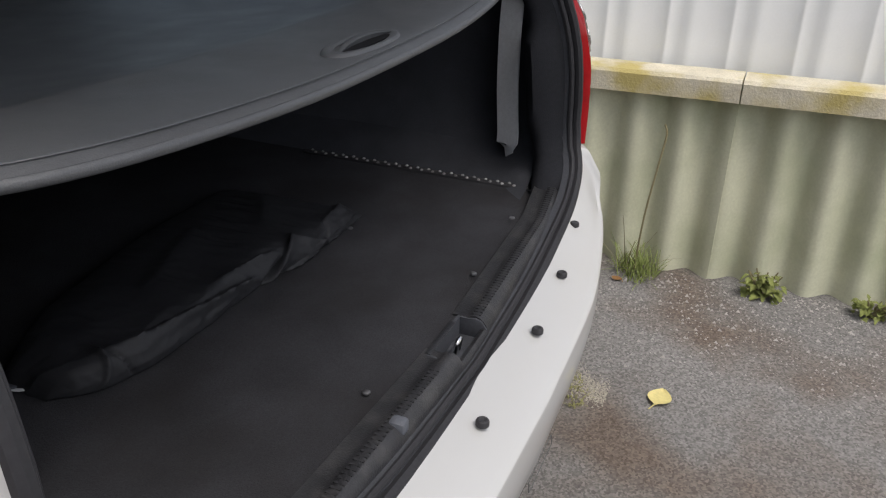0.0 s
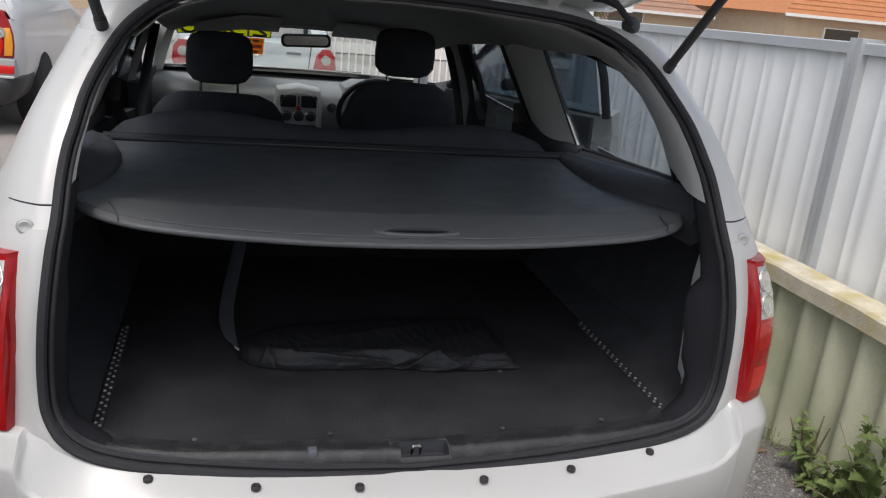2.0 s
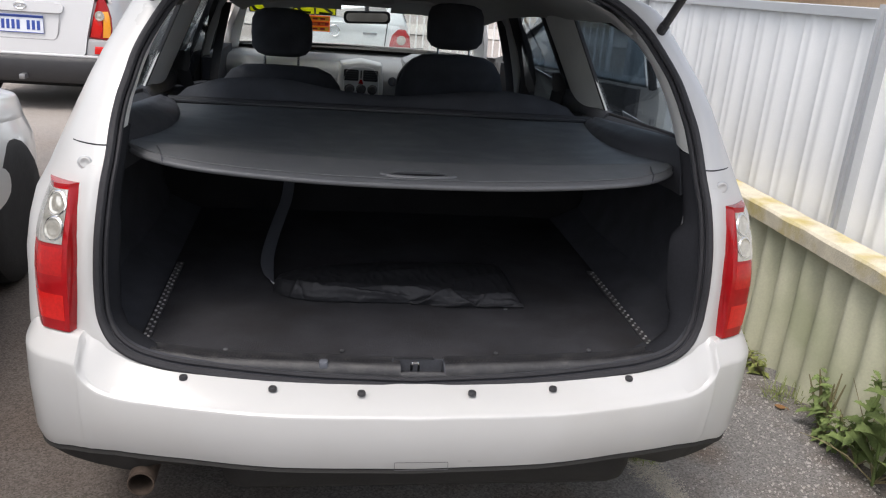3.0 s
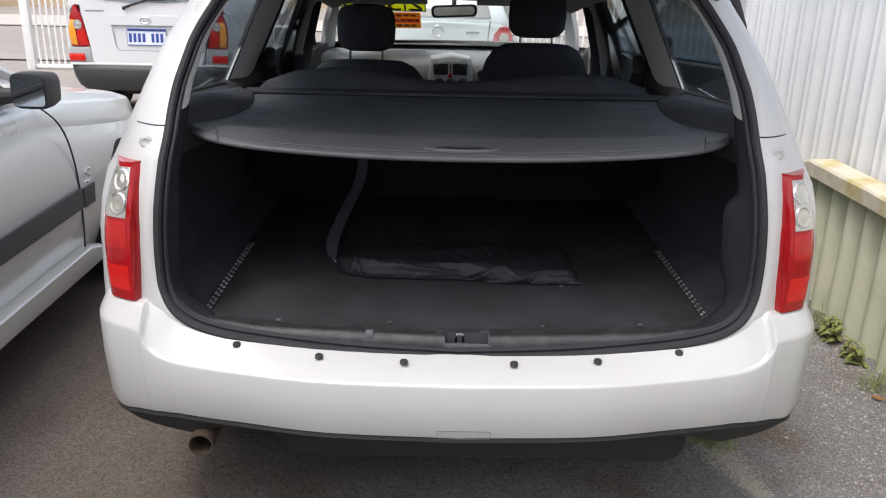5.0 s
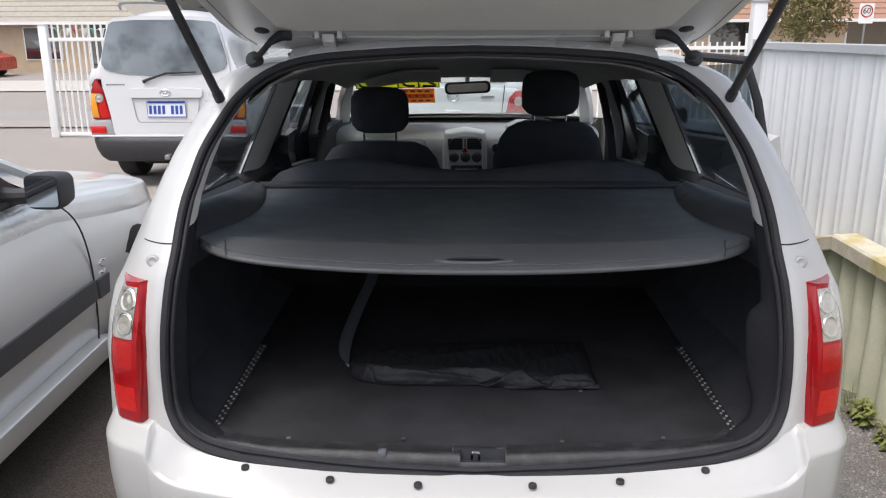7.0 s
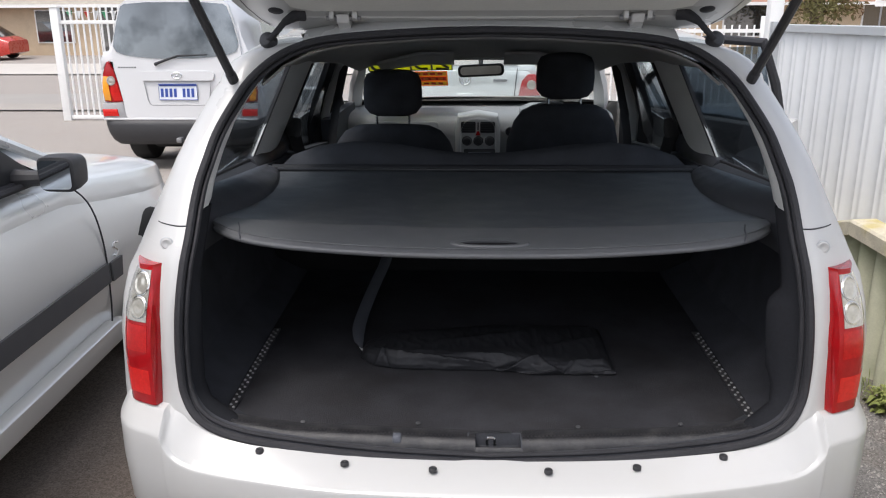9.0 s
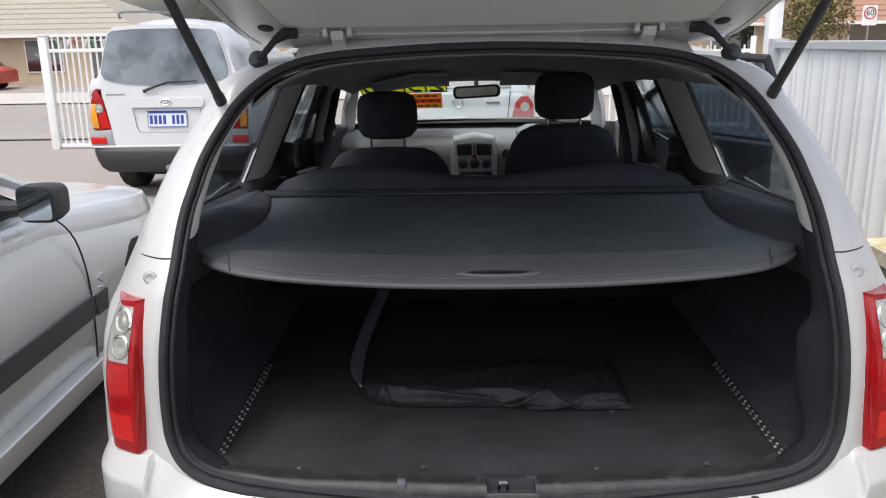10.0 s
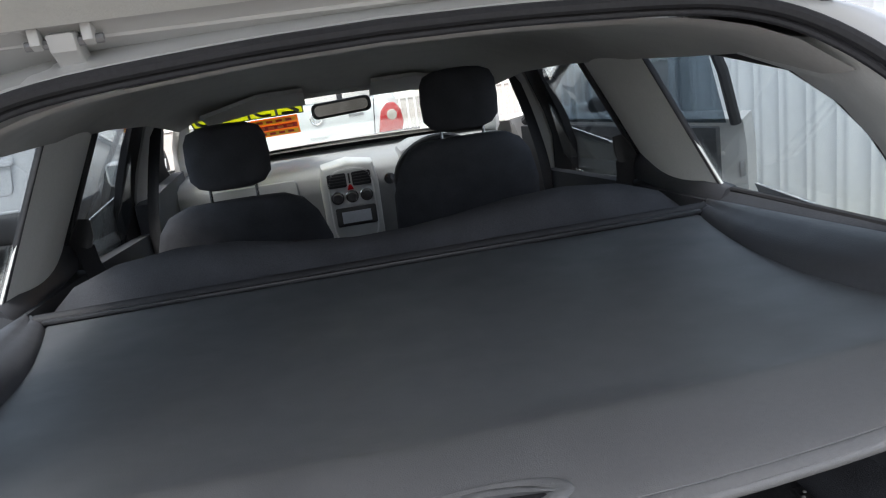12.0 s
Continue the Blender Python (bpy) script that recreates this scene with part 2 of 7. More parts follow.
def asphalt():
    m = material("worn_asphalt", (0.185, 0.178, 0.172), 0.9, vary=0.2, scale=1.3, fine=90, bump=0.75, bump_scale=230, specular=0.25,
                 second=(0.125, 0.092, 0.070), second_scale=2.2, second_amount=0.8)
    n, l = m.node_tree.nodes, m.node_tree.links
    b = n["Principled BSDF"]
    tc = n.new("ShaderNodeTexCoord")
    vor = n.new("ShaderNodeTexVoronoi")
    vor.inputs["Scale"].default_value = 190
    l.new(tc.outputs["Object"], vor.inputs["Vector"])
    rr = n.new("ShaderNodeMapRange")
    rr.inputs["From Min"].default_value, rr.inputs["From Max"].default_value = 0.0, 1.0
    rr.inputs["To Min"].default_value, rr.inputs["To Max"].default_value = 0.68, 1.4
    sep = n.new("ShaderNodeSeparateColor")
    l.new(vor.outputs["Color"], sep.inputs[0])
    l.new(sep.outputs[0], rr.inputs["Value"])
    sc = n.new("ShaderNodeVectorMath")
    sc.operation = "SCALE"
    old = b.inputs["Base Color"].links[0].from_socket
    xyz = n.new("ShaderNodeSeparateXYZ")
    l.new(tc.outputs["Object"], xyz.inputs[0])
    wob = n.new("ShaderNodeTexNoise")
    wob.inputs["Scale"].default_value, wob.inputs["Detail"].default_value = 1.6, 8
    l.new(tc.outputs["Object"], wob.inputs["Vector"])
    add = n.new("ShaderNodeMath")
    add.operation = "MULTIPLY_ADD"
    add.inputs[1].default_value = 1.6
    l.new(wob.outputs["Fac"], add.inputs[0])
    l.new(xyz.outputs["X"], add.inputs[2])
    soil = n.new("ShaderNodeMapRange")
    soil.inputs["From Min"].default_value, soil.inputs["From Max"].default_value = 0.75, 0.2
    soil.inputs["To Min"].default_value, soil.inputs["To Max"].default_value = 0.0, 0.85
    l.new(add.outputs[0], soil.inputs["Value"])
    mud = n.new("ShaderNodeMix")
    mud.data_type = "RGBA"
    mud.inputs["B"].default_value = (0.090, 0.073, 0.062, 1)
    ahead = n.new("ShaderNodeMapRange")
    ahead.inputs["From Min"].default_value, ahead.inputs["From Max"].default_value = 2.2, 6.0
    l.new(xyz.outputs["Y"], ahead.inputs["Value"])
    fade = n.new("ShaderNodeMath")
    fade.operation = "MULTIPLY_ADD"
    fade.inputs[1].default_value, fade.inputs[2].default_value = -0.9, 1.0
    l.new(ahead.outputs[0], fade.inputs[0])
    both = n.new("ShaderNodeMath")
    both.operation = "MULTIPLY"
    l.new(soil.outputs[0], both.inputs[0])
    l.new(fade.outputs[0], both.inputs[1])
    # low-angle glare painted into the colour: the asphalt pales with distance ahead
    far_glare = n.new("ShaderNodeMix")
    far_glare.data_type = "RGBA"
    far_glare.inputs["B"].default_value = (0.37, 0.335, 0.305, 1)
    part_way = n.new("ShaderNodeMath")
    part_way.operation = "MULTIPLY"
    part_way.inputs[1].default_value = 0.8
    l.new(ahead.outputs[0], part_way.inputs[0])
    l.new(part_way.outputs[0], far_glare.inputs["Factor"])
    l.new(old, far_glare.inputs["A"])
    l.new(both.outputs[0], mud.inputs["Factor"])
    l.new(far_glare.outputs["Result"], mud.inputs["A"])
    l.new(mud.outputs["Result"], sc.inputs[0])
    l.new(rr.outputs[0], sc.inputs["Scale"])
    l.new(sc.outputs[0], b.inputs["Base Color"])
    return m


asphalt_mat = asphalt()
road_mat = material("pale_road_asphalt", (0.31, 0.29, 0.27), 0.9, vary=0.1, scale=1.0, fine=40, bump=0.6, bump_scale=80)
path_dull = material("dull_footpath", (0.33, 0.30, 0.27), 0.9, vary=0.12, scale=2.0, fine=60)
path_mat = material("concrete_path", (0.50, 0.47, 0.43), 0.9, vary=0.1, scale=2.0, fine=60)
fence_paint = material("off_white_sheet_steel", (0.84, 0.85, 0.85), 0.45, vary=0.03, scale=4, second=(0.70, 0.71, 0.71), second_scale=2.2, second_amount=0.4)
fence_post = material("grey_fence_post", (0.48, 0.50, 0.52), 0.4, 0.2, vary=0.05)
cement_sheet = material("weathered_cement_sheet", (0.57, 0.57, 0.43), 0.9, vary=0.10, scale=6, fine=120, bump=0.4, bump_scale=90,
                        second=(0.30, 0.33, 0.20), second_scale=2.6, second_amount=0.6, specular=0.2)
cap_mat = material("lichened_capping", (0.62, 0.57, 0.45), 0.9, vary=0.24, scale=16, fine=240, bump=0.8, bump_scale=140,
                   second=(0.46, 0.37, 0.11), second_scale=6.5, second_amount=0.85, specular=0.2)
leaf_green = material("weed_green", (0.155, 0.205, 0.072), 0.8, vary=0.3, scale=30, random_tint=0.2, specular=0.2)
creeper_green = material("yellow_green_creeper", (0.21, 0.235, 0.075), 0.8, vary=0.35, scale=35, specular=0.2)
grass_green = material("grass_green", (0.19, 0.23, 0.06), 0.7, vary=0.35, scale=30)
dry_grass = material("yellowed_grass", (0.27, 0.26, 0.10), 0.8, vary=0.3, scale=30)
dry_stem = material("dry_stem", (0.22, 0.19, 0.10), 0.8, vary=0.2)
yellow_leaf = material("yellow_fallen_leaf", (0.66, 0.57, 0.24), 0.7, vary=0.12, scale=40)
brown_leaf = material("brown_fallen_leaf", (0.25, 0.13, 0.05), 0.8, vary=0.2, scale=40)
stone_mat = material("pale_grit", (0.33, 0.31, 0.29), 0.9, vary=0.3, random_tint=0.3)
gate_white = material("white_gate_paint", (0.80, 0.80, 0.79), 0.45, vary=0.03)
pennant_green = material("green_pennant", (0.05, 0.25, 0.13), 0.6, vary=0.1)
brick_wall = material("tan_brick", (0.52, 0.41, 0.29), 0.9, vary=0.15, scale=3, fine=30)
grey_tile = material("grey_roof_tile", (0.36, 0.33, 0.28), 0.85, vary=0.2, scale=5, fine=40)
orange_tile = material("terracotta_roof_tile", (0.46, 0.19, 0.08), 0.85, vary=0.2, scale=5, fine=40)
tree_leaf = material("tree_foliage", (0.06, 0.085, 0.03), 0.7, vary=0.4, scale=4)
autumn_leaf = material("olive_autumn_foliage", (0.13, 0.12, 0.04), 0.7, vary=0.4, scale=1.5, second=(0.20, 0.07, 0.04), second_scale=0.5, second_amount=0.8)
brown_tile = material("brown_roof_tile", (0.34, 0.20, 0.14), 0.85, vary=0.2, scale=5, fine=40)
bark = material("tree_bark", (0.12, 0.09, 0.06), 0.9, vary=0.3)


# ---- mesh helpers ----
ORIGIN = {}


def thing(name, at, label, category, group="", kind=""):
    ob = new(name)
    ob.location = at
    ob.empty_display_size = 0.1
    ORIGIN[ob] = Vector(at)
    return tagged(ob, label, category, group, kind)


def part(name, bm, mat, parent=None, label="", smooth=35, flip=True):
    if flip:
        bmesh.ops.recalc_face_normals(bm, faces=bm.faces)
    if parent is not None:
        bmesh.ops.translate(bm, verts=bm.verts, vec=-ORIGIN[parent])
    me = bpy.data.meshes.new(name)
    bm.to_mesh(me)
    bm.free()
    me.materials.append(mat)
    if smooth:
        me.shade_smooth()
        me.set_sharp_from_angle(angle=radians(smooth))
    ob = new(name, me)
    if parent is not None:
        ob.parent = parent
        ORIGIN[ob] = ORIGIN[parent]
    return tagged(ob, label)


def lone(name, bm, mat, label, category, group="", kind="", smooth=35, base=None):
    """A thing that is one mesh."""
    co = [v.co for v in bm.verts]
    if base is None:
        base = Vector(((min(c.x for c in co) + max(c.x for c in co)) / 2, (min(c.y for c in co) + max(c.y for c in co)) / 2, min(c.z for c in co)))
    bmesh.ops.recalc_face_normals(bm, faces=bm.faces)
    bmesh.ops.translate(bm, verts=bm.verts, vec=-Vector(base))
    me = bpy.data.meshes.new(name)
    bm.to_mesh(me)
    bm.free()
    me.materials.append(mat)
    if smooth:
        me.shade_smooth()
        me.set_sharp_from_angle(angle=radians(smooth))
    ob = new(name, me)
    ob.location = base
    return tagged(ob, label, category, group, kind)


def grid(rows, bm=None, close_u=False, close_v=False, caps=False):
    bm = bm or bmesh.new()
    vs = [[bm.verts.new(p) for p in r] for r in rows]
    nr, nc = len(vs), len(vs[0])
    for i in range(nr if close_v else nr - 1):
        for j in range(nc if close_u else nc - 1):
            a, b, c, d = vs[i][j], vs[i][(j + 1) % nc], vs[(i + 1) % nr][(j + 1) % nc], vs[(i + 1) % nr][j]
            bm.faces.new((a, b, c, d))
    if caps:
        bm.faces.new(vs[0])
        bm.faces.new(list(reversed(vs[-1])))
    return bm


def thick(bm, t):
    bmesh.ops.recalc_face_normals(bm, faces=bm.faces)
    bmesh.ops.solidify(bm, geom=list(bm.faces), thickness=t)
    return bm


def box(x0, x1, y0, y1, z0, z1, bevel=0.0, bm=None, seg=2, m=None):
    bm = bm or bmesh.new()
    r = bmesh.ops.create_cube(bm, size=1)
    for v in r["verts"]:
        v.co = Vector((x0 + (v.co.x + 0.5) * (x1 - x0), y0 + (v.co.y + 0.5) * (y1 - y0), z0 + (v.co.z + 0.5) * (z1 - z0)))
    if bevel:
        es = list({e for v in r["verts"] for e in v.link_edges})
        out = bmesh.ops.bevel(bm, geom=es, offset=bevel, segments=seg, affect="EDGES", profile=0.5)
        if m is not None:
            bmesh.ops.transform(bm, matrix=m, verts=list({v for f in out["faces"] for v in f.verts}))
    elif m is not None:
        bmesh.ops.transform(bm, matrix=m, verts=r["verts"])
    return bm


def moved(bm, m):
    bmesh.ops.transform(bm, matrix=m, verts=bm.verts)
    return bm


def curve_through(pts, n, closed=False):
    """Catmull-Rom through the points, n steps a span."""
    P = [Vector(p) for p in pts]
    k, out = len(P), []
    for i in range(k if closed else k - 1):
        p0 = P[(i - 1) % k] if closed or i > 0 else P[0] * 2 - P[1]
        p1, p2 = P[i], P[(i + 1) % k]
        p3 = P[(i + 2) % k] if closed or i + 2 < k else P[-1] * 2 - P[-2]
        for s in range(n):
            u = s / n
            out.append(0.5 * ((2 * p1) + (p2 - p0) * u + (2 * p0 - 5 * p1 + 4 * p2 - p3) * u * u + (3 * p1 - p0 - 3 * p2 + p3) * u ** 3))
    if not closed:
        out.append(P[-1])
    return out


def tube(pts, r, n=8, closed=False, bm=None, flat=1.0):
    P = [Vector(p) for p in pts]
    rows = []
    k = len(P)
    side = None
    for i, p in enumerate(P):
        a = P[(i + 1) % k] if closed or i + 1 < k else p
        b = P[i - 1] if closed or i > 0 else p
        d = (a - b).normalized()
        if side is None:
            side = d.cross(Vector((0, 0, 1)) if abs(d.z) < 0.9 else Vector((1, 0, 0))).normalized()
        side = (side - d * side.dot(d)).normalized()
        up = d.cross(side)
        rad = r[i] if isinstance(r, (list, tuple)) else r
        rows.append([p + (side * math.cos(2 * math.pi * j / n) + up * math.sin(2 * math.pi * j / n) * flat) * rad for j in range(n)])
    return grid(rows, bm, close_u=True, close_v=closed, caps=not closed)


def turned(profile, centre, axis="z", n=20, bm=None):
    """A body turned from (radius, height) pairs round an axis."""
    rows = []
    for r, h in profile:
        row = []
        for j in range(n):
            a = 2 * math.pi * j / n
            q = {"z": (r * math.cos(a), r * math.sin(a), h), "y": (r * math.cos(a), h, r * math.sin(a)), "x": (h, r * math.cos(a), r * math.sin(a))}[axis]
            row.append(Vector(centre) + Vector(q))
        rows.append(row)
    return grid(rows, bm, close_u=True, caps=True)


def prism(outline, axis, a, b, bevel=0.0, seg=2):
    """A plate with a 2D outline, between a and b along an axis."""
    def place(p, h):
        return {"x": (h, p[0], p[1]), "y": (p[0], h, p[1]), "z": (p[0], p[1], h)}[axis]
    bm = bmesh.new()
    lo = [bm.verts.new(place(p, a)) for p in outline]
    hi = [bm.verts.new(place(p, b)) for p in outline]
    k = len(lo)
    bm.faces.new(lo)
    bm.faces.new(list(reversed(hi)))
    for i in range(k):
        bm.faces.new((lo[i], lo[(i + 1) % k], hi[(i + 1) % k], hi[i]))
    if bevel:
        es = [e for e in bm.edges if (e.verts[0] in lo) == (e.verts[1] in lo)]
        bmesh.ops.bevel(bm, geom=es, offset=bevel, segments=seg, affect="EDGES", profile=0.5)
    return bm


def strip(A, B, n=4, t=0.0):
    """A sheet between two lines of equally many points, t thick."""
    rows = []
    for k in range(n + 1):
        u = k / n
        rows.append([Vector(a).lerp(Vector(b), u) for a, b in zip(A, B)])
    bm = grid(rows)
    return thick(bm, t) if t else bm


def lerp_table(v, table):
    xs, ys = [a for a, b in table], [b for a, b in table]
    return float(np.interp(v, xs, ys))


def rounded_rect(cx, cy, w, h, r, n=4):
    out = []
    for qx, qy, a0 in ((1, 1, 0), (-1, 1, 90), (-1, -1, 180), (1, -1, 270)):
        for k in range(n + 1):
            a = radians(a0 + 90 * k / n)
            out.append((cx + qx * (w / 2 - r) + r * math.cos(a), cy + qy * (h / 2 - r) + r * math.sin(a)))
    return out


def wheel(parent, x, y, r, w, outward, ground=0.0):
    c = (x, y, ground + r)
    s = outward
    part("tyre", turned([(r * 0.62, -w / 2), (r * 0.9, -w / 2), (r * 0.98, -w * 0.42), (r, -w * 0.3), (r, w * 0.3), (r * 0.98, w * 0.42), (r * 0.9, w / 2), (r * 0.62, w / 2)], c, "x", 28), tyre_rubber, parent)
    bm = turned([(r * 0.63, s * w * 0.40), (r * 0.60, s * w * 0.46), (r * 0.52, s * w * 0.34), (r * 0.2, s * w * 0.36), (r * 0.12, s * w * 0.44), (0.001, s * w * 0.44)], c, "x", 20)
    part("rim", bm, steel, parent)




# ---- ground ----
def ground_z(y):
    """The yard falls gently to the street."""
    return -0.055 * min(max(y - 3.0, 0.0), 19.0)


def build_ground():
    ys = [-60, -20, -8, -4, -2, -1, 0, 1, 2, 3, 3.5, 5, 7, 9, 11, 14, 20, 28, 28.5, 60, 300, 2500]
    xs = [-2500, -200, -40, -15, -8, -5, -3, -2, -1, 0, 1, 2, 3, 5, 8, 15, 40, 200, 2500]
    bm = grid([[(x, y, ground_z(y)) for x in xs] for y in ys])
    ob = lone("ground", bm, asphalt_mat, "worn grey asphalt yard with brown stains, glare painted paler ahead", "asphalt", kind="structure", base=(0, 0, 0))
    return ob


build_ground()

# ---- the white station wagon ----
wagon = thing("station_wagon", (0, 2.4, 0), "white station wagon with open tailgate and black boot", "car")

AP_Y = [(0.30, -0.03), (0.575, 0.002), (0.60, 0.014), (0.63, 0.027), (0.66, 0.035), (0.70, 0.049), (0.75, 0.056), (0.80, 0.057), (0.85, 0.060), (0.90, 0.066), (0.95, 0.078), (1.00, 0.096),
        (1.04, 0.120), (1.10, 0.163), (1.16, 0.202), (1.20, 0.232), (1.25, 0.278), (1.30, 0.330), (1.35, 0.378), (1.42, 0.450), (1.48, 0.52), (2.0, 0.9)]
AP_X = [(0.575, 0.0), (0.585, 0.25), (0.606, 0.47), (0.622, 0.563), (0.642, 0.617), (0.675, 0.655), (0.72, 0.675), (0.78, 0.679), (0.85, 0.677), (0.92, 0.672), (1.00, 0.664),
        (1.05, 0.658), (1.11, 0.655), (1.16, 0.648), (1.20, 0.638), (1.25, 0.626), (1.30, 0.605), (1.364, 0.567), (1.411, 0.514), (1.44, 0.45), (1.456, 0.36), (1.468, 0.17), (1.472, 0.0)]
SIDE_X = [(0.18, 0.83), (0.30, 0.865), (0.45, 0.875), (0.70, 0.872), (0.85, 0.868), (0.95, 0.842), (1.00, 0.813), (1.10, 0.770), (1.24, 0.708),
          (1.345, 0.660), (1.41, 0.626), (1.455, 0.590)]
QUARTER_Y = [(1.04, 0.585), (1.08, 0.59), (1.16, 0.605), (1.22, 0.635), (1.27, 0.69), (1.315, 0.79), (1.345, 1.03)]


def ap_y(z):
    return lerp_table(z, AP_Y)


def side_x(z, y=0.5):
    return lerp_table(z, SIDE_X) + lerp_table(y, [(0.3, 0.0), (1.4, 0.025), (3.4, 0.025), (4.3, -0.03), (4.9, -0.16)])


def inner_x(z):
    """The inside trim and side glass."""
    return 0.80 - (max(z, 0.98) - 1.02) * 0.40


def aperture_loop(inset=0.0, dy=0.0, dz=0.0):
    """The outline of the rear opening, closed, from the sill's middle round by the right."""
    right = [(x, z) for z, x in AP_X]
    c = curve_through([(x, 0, z) for x, z in right], 4)
    pts = [(p.x, p.z) for p in c]
    full = pts + [(-x, z) for x, z in reversed(pts[1:-1])]
    out = []
    k = len(full)
    for i, (x, z) in enumerate(full):
        ax, az = full[(i + 1) % k]
        bx, bz = full[i - 1]
        tx, tz = ax - bx, az - bz
        ln = math.hypot(tx, tz) or 1
        nx, nz = -tz / ln, tx / ln
        X, Z = x + nx * inset, z + nz * inset
        out.append(Vector((X, ap_y(z) + dy, Z + dz)))
    return out


# rear quarter panels: from the opening's edge round the corner to the side
def corner_line(z, y_end, s):
    xa = lerp_table(z, AP_X) if z > 0.6 else 0.47
    ya, xs = ap_y(z), side_x(z)
    w, f = xs - xa, min(max((1.22 - z) / 0.26, 0.0), 1.0)
    soft = [(0.35, 0.004), (0.72, 0.035), (0.93, 0.11), (1.0, 0.20)]
    slant = [(0.14, 0.003), (0.50, 0.045), (0.86, 0.125), (1.0, 0.26)]
    key = [(xa, ya, z)] + [(xa + w * (a0 + (a1 - a0) * f), ya + b0 + (b1 - b0) * f, z) for (a0, b0), (a1, b1) in zip(soft, slant)]
    pts = curve_through(key, 4)
    y0 = pts[-1].y
    for k in range(1, 7):
        y = y0 + (y_end - y0) * k / 6
        pts.append(Vector((side_x(z, y), y, z)))
    return [(s * p[0], p[1], p[2]) for p in pts]


for s in (-1, 1):
    rows = []
    for z in (0.60, 0.63, 0.655, 0.69, 0.75, 0.82, 0.89, 0.93, 0.95, 0.97, 0.985, 1.0, 1.015, 1.03):
        rows.append(corner_line(z, 1.15, s))
    part("quarter_panel", thick(grid(rows), -0.004), white_paint, wagon)
    rows = []
    for z in (1.03, 1.08, 1.13, 1.19, 1.24, 1.29, 1.32, 1.345):
        rows.append(corner_line(z, lerp_table(z, QUARTER_Y), s))
    pillar = part("rear_pillar", thick(grid(rows), -0.004), white_paint, wagon)
    # panel gap and plug on the pillar foot
    part("panel_gap", tube([Vector(p) + Vector((0, -0.0050, 0)) for p in corner_line(1.070, 0.59, s)[0:9]], 0.0017, 6), rubber, pillar)
    bx, by, bz = s * 0.699, ap_y(1.036) + 0.0015, 1.036
    part("plug", turned([(0.013, 0.006), (0.013, -0.002), (0.010, -0.004), (0.006, -0.003), (0.001, -0.001)], (bx, by, bz), "y", 16), white_paint, pillar, "white round plug")
    part("plug_edge", tube([(bx + 0.0135 * math.cos(a), by - 0.001, bz + 0.0135 * math.sin(a)) for a in np.linspace(0, 2 * math.pi, 24, endpoint=False)], 0.0014, 6, closed=True), fence_post, pillar)

# lower sides, wings and nose in one sheet for each side
def nose_top(y):
    return lerp_table(y, [(3.2, 1.0), (3.45, 0.945), (3.7, 0.895), (4.4, 0.80), (4.8, 0.71), (5.0, 0.64)])


for s in (-1, 1):
    rows = []
    for u in (0.0, 0.15, 0.35, 0.6, 0.8, 0.92, 1.0):
        row = []
        for y in [0.35, 0.55, 0.8, 1.15, 1.6, 2.1, 2.6, 3.1, 3.5, 3.9, 4.3, 4.6, 4.75, 4.85]:
            top = 0.60 if y <= 1.15 else nose_top(y)
            z = 0.22 + u * (top - 0.22)
            row.append((s * side_x(z, y), y, z))
        for x, y in ((0.62, 4.93), (0.4, 4.97), (0.0, 4.99)):
            z = 0.22 + u * (nose_top(y) - 0.22)
            row.append((s * x, y - 0.05 * (u - 0.5) ** 2, z))
        rows.append(row)
    part("side_panel", thick(grid(rows), -0.004), white_paint, wagon)
    # sill-high strip between the quarter panel and the doors
    part("door_skin", strip([(s * side_x(0.60, y), y, 0.60) for y in (1.15, 1.6, 2.1)], [(s * side_x(1.0, y), y, 1.0) for y in (1.15, 1.6, 2.1)], 6, 0.004), white_paint, wagon)
rows = []
for y in (3.62, 3.9, 4.3, 4.6, 4.8, 4.93):
    hw = side_x(nose_top(y), min(y, 4.85)) if y < 4.8 else 0.66
    rows.append([(hw * k / 6, y, nose_top(y) + 0.03 * (1 - (k / 6) ** 2)) for k in range(-6, 7)])
part("bonnet", thick(grid(rows), -0.004), white_paint, wagon)
for s in (-1, 1):
    for y in (1.17, 4.08):
        part("arch_lip", turned([(0.355, 0.0), (0.355, 0.012), (0.335, 0.014), (0.335, -0.03)], (s * 0.895, y, 0.315), "x", 32), underbody, wagon)
        wheel(wagon, s * 0.83, y, 0.315, 0.20, s)
part("underbody", box(-0.70, 0.70, 0.40, 4.80, 0.24, 0.40, 0.05), underbody, wagon)
# added block that keeps light off the ground below the boot
part("underside_light_block", box(-0.44, 0.58, 0.06, 0.44, 0.25, 0.42, 0.06, seg=3), underbody, wagon, "black block added under the boot to shade the ground")

# roof
def roof_edge(x):
    """Height of the opening's top edge at x."""
    tab = sorted((b, a) for a, b in AP_X if a > 1.3)
    return lerp_table(abs(x), tab)


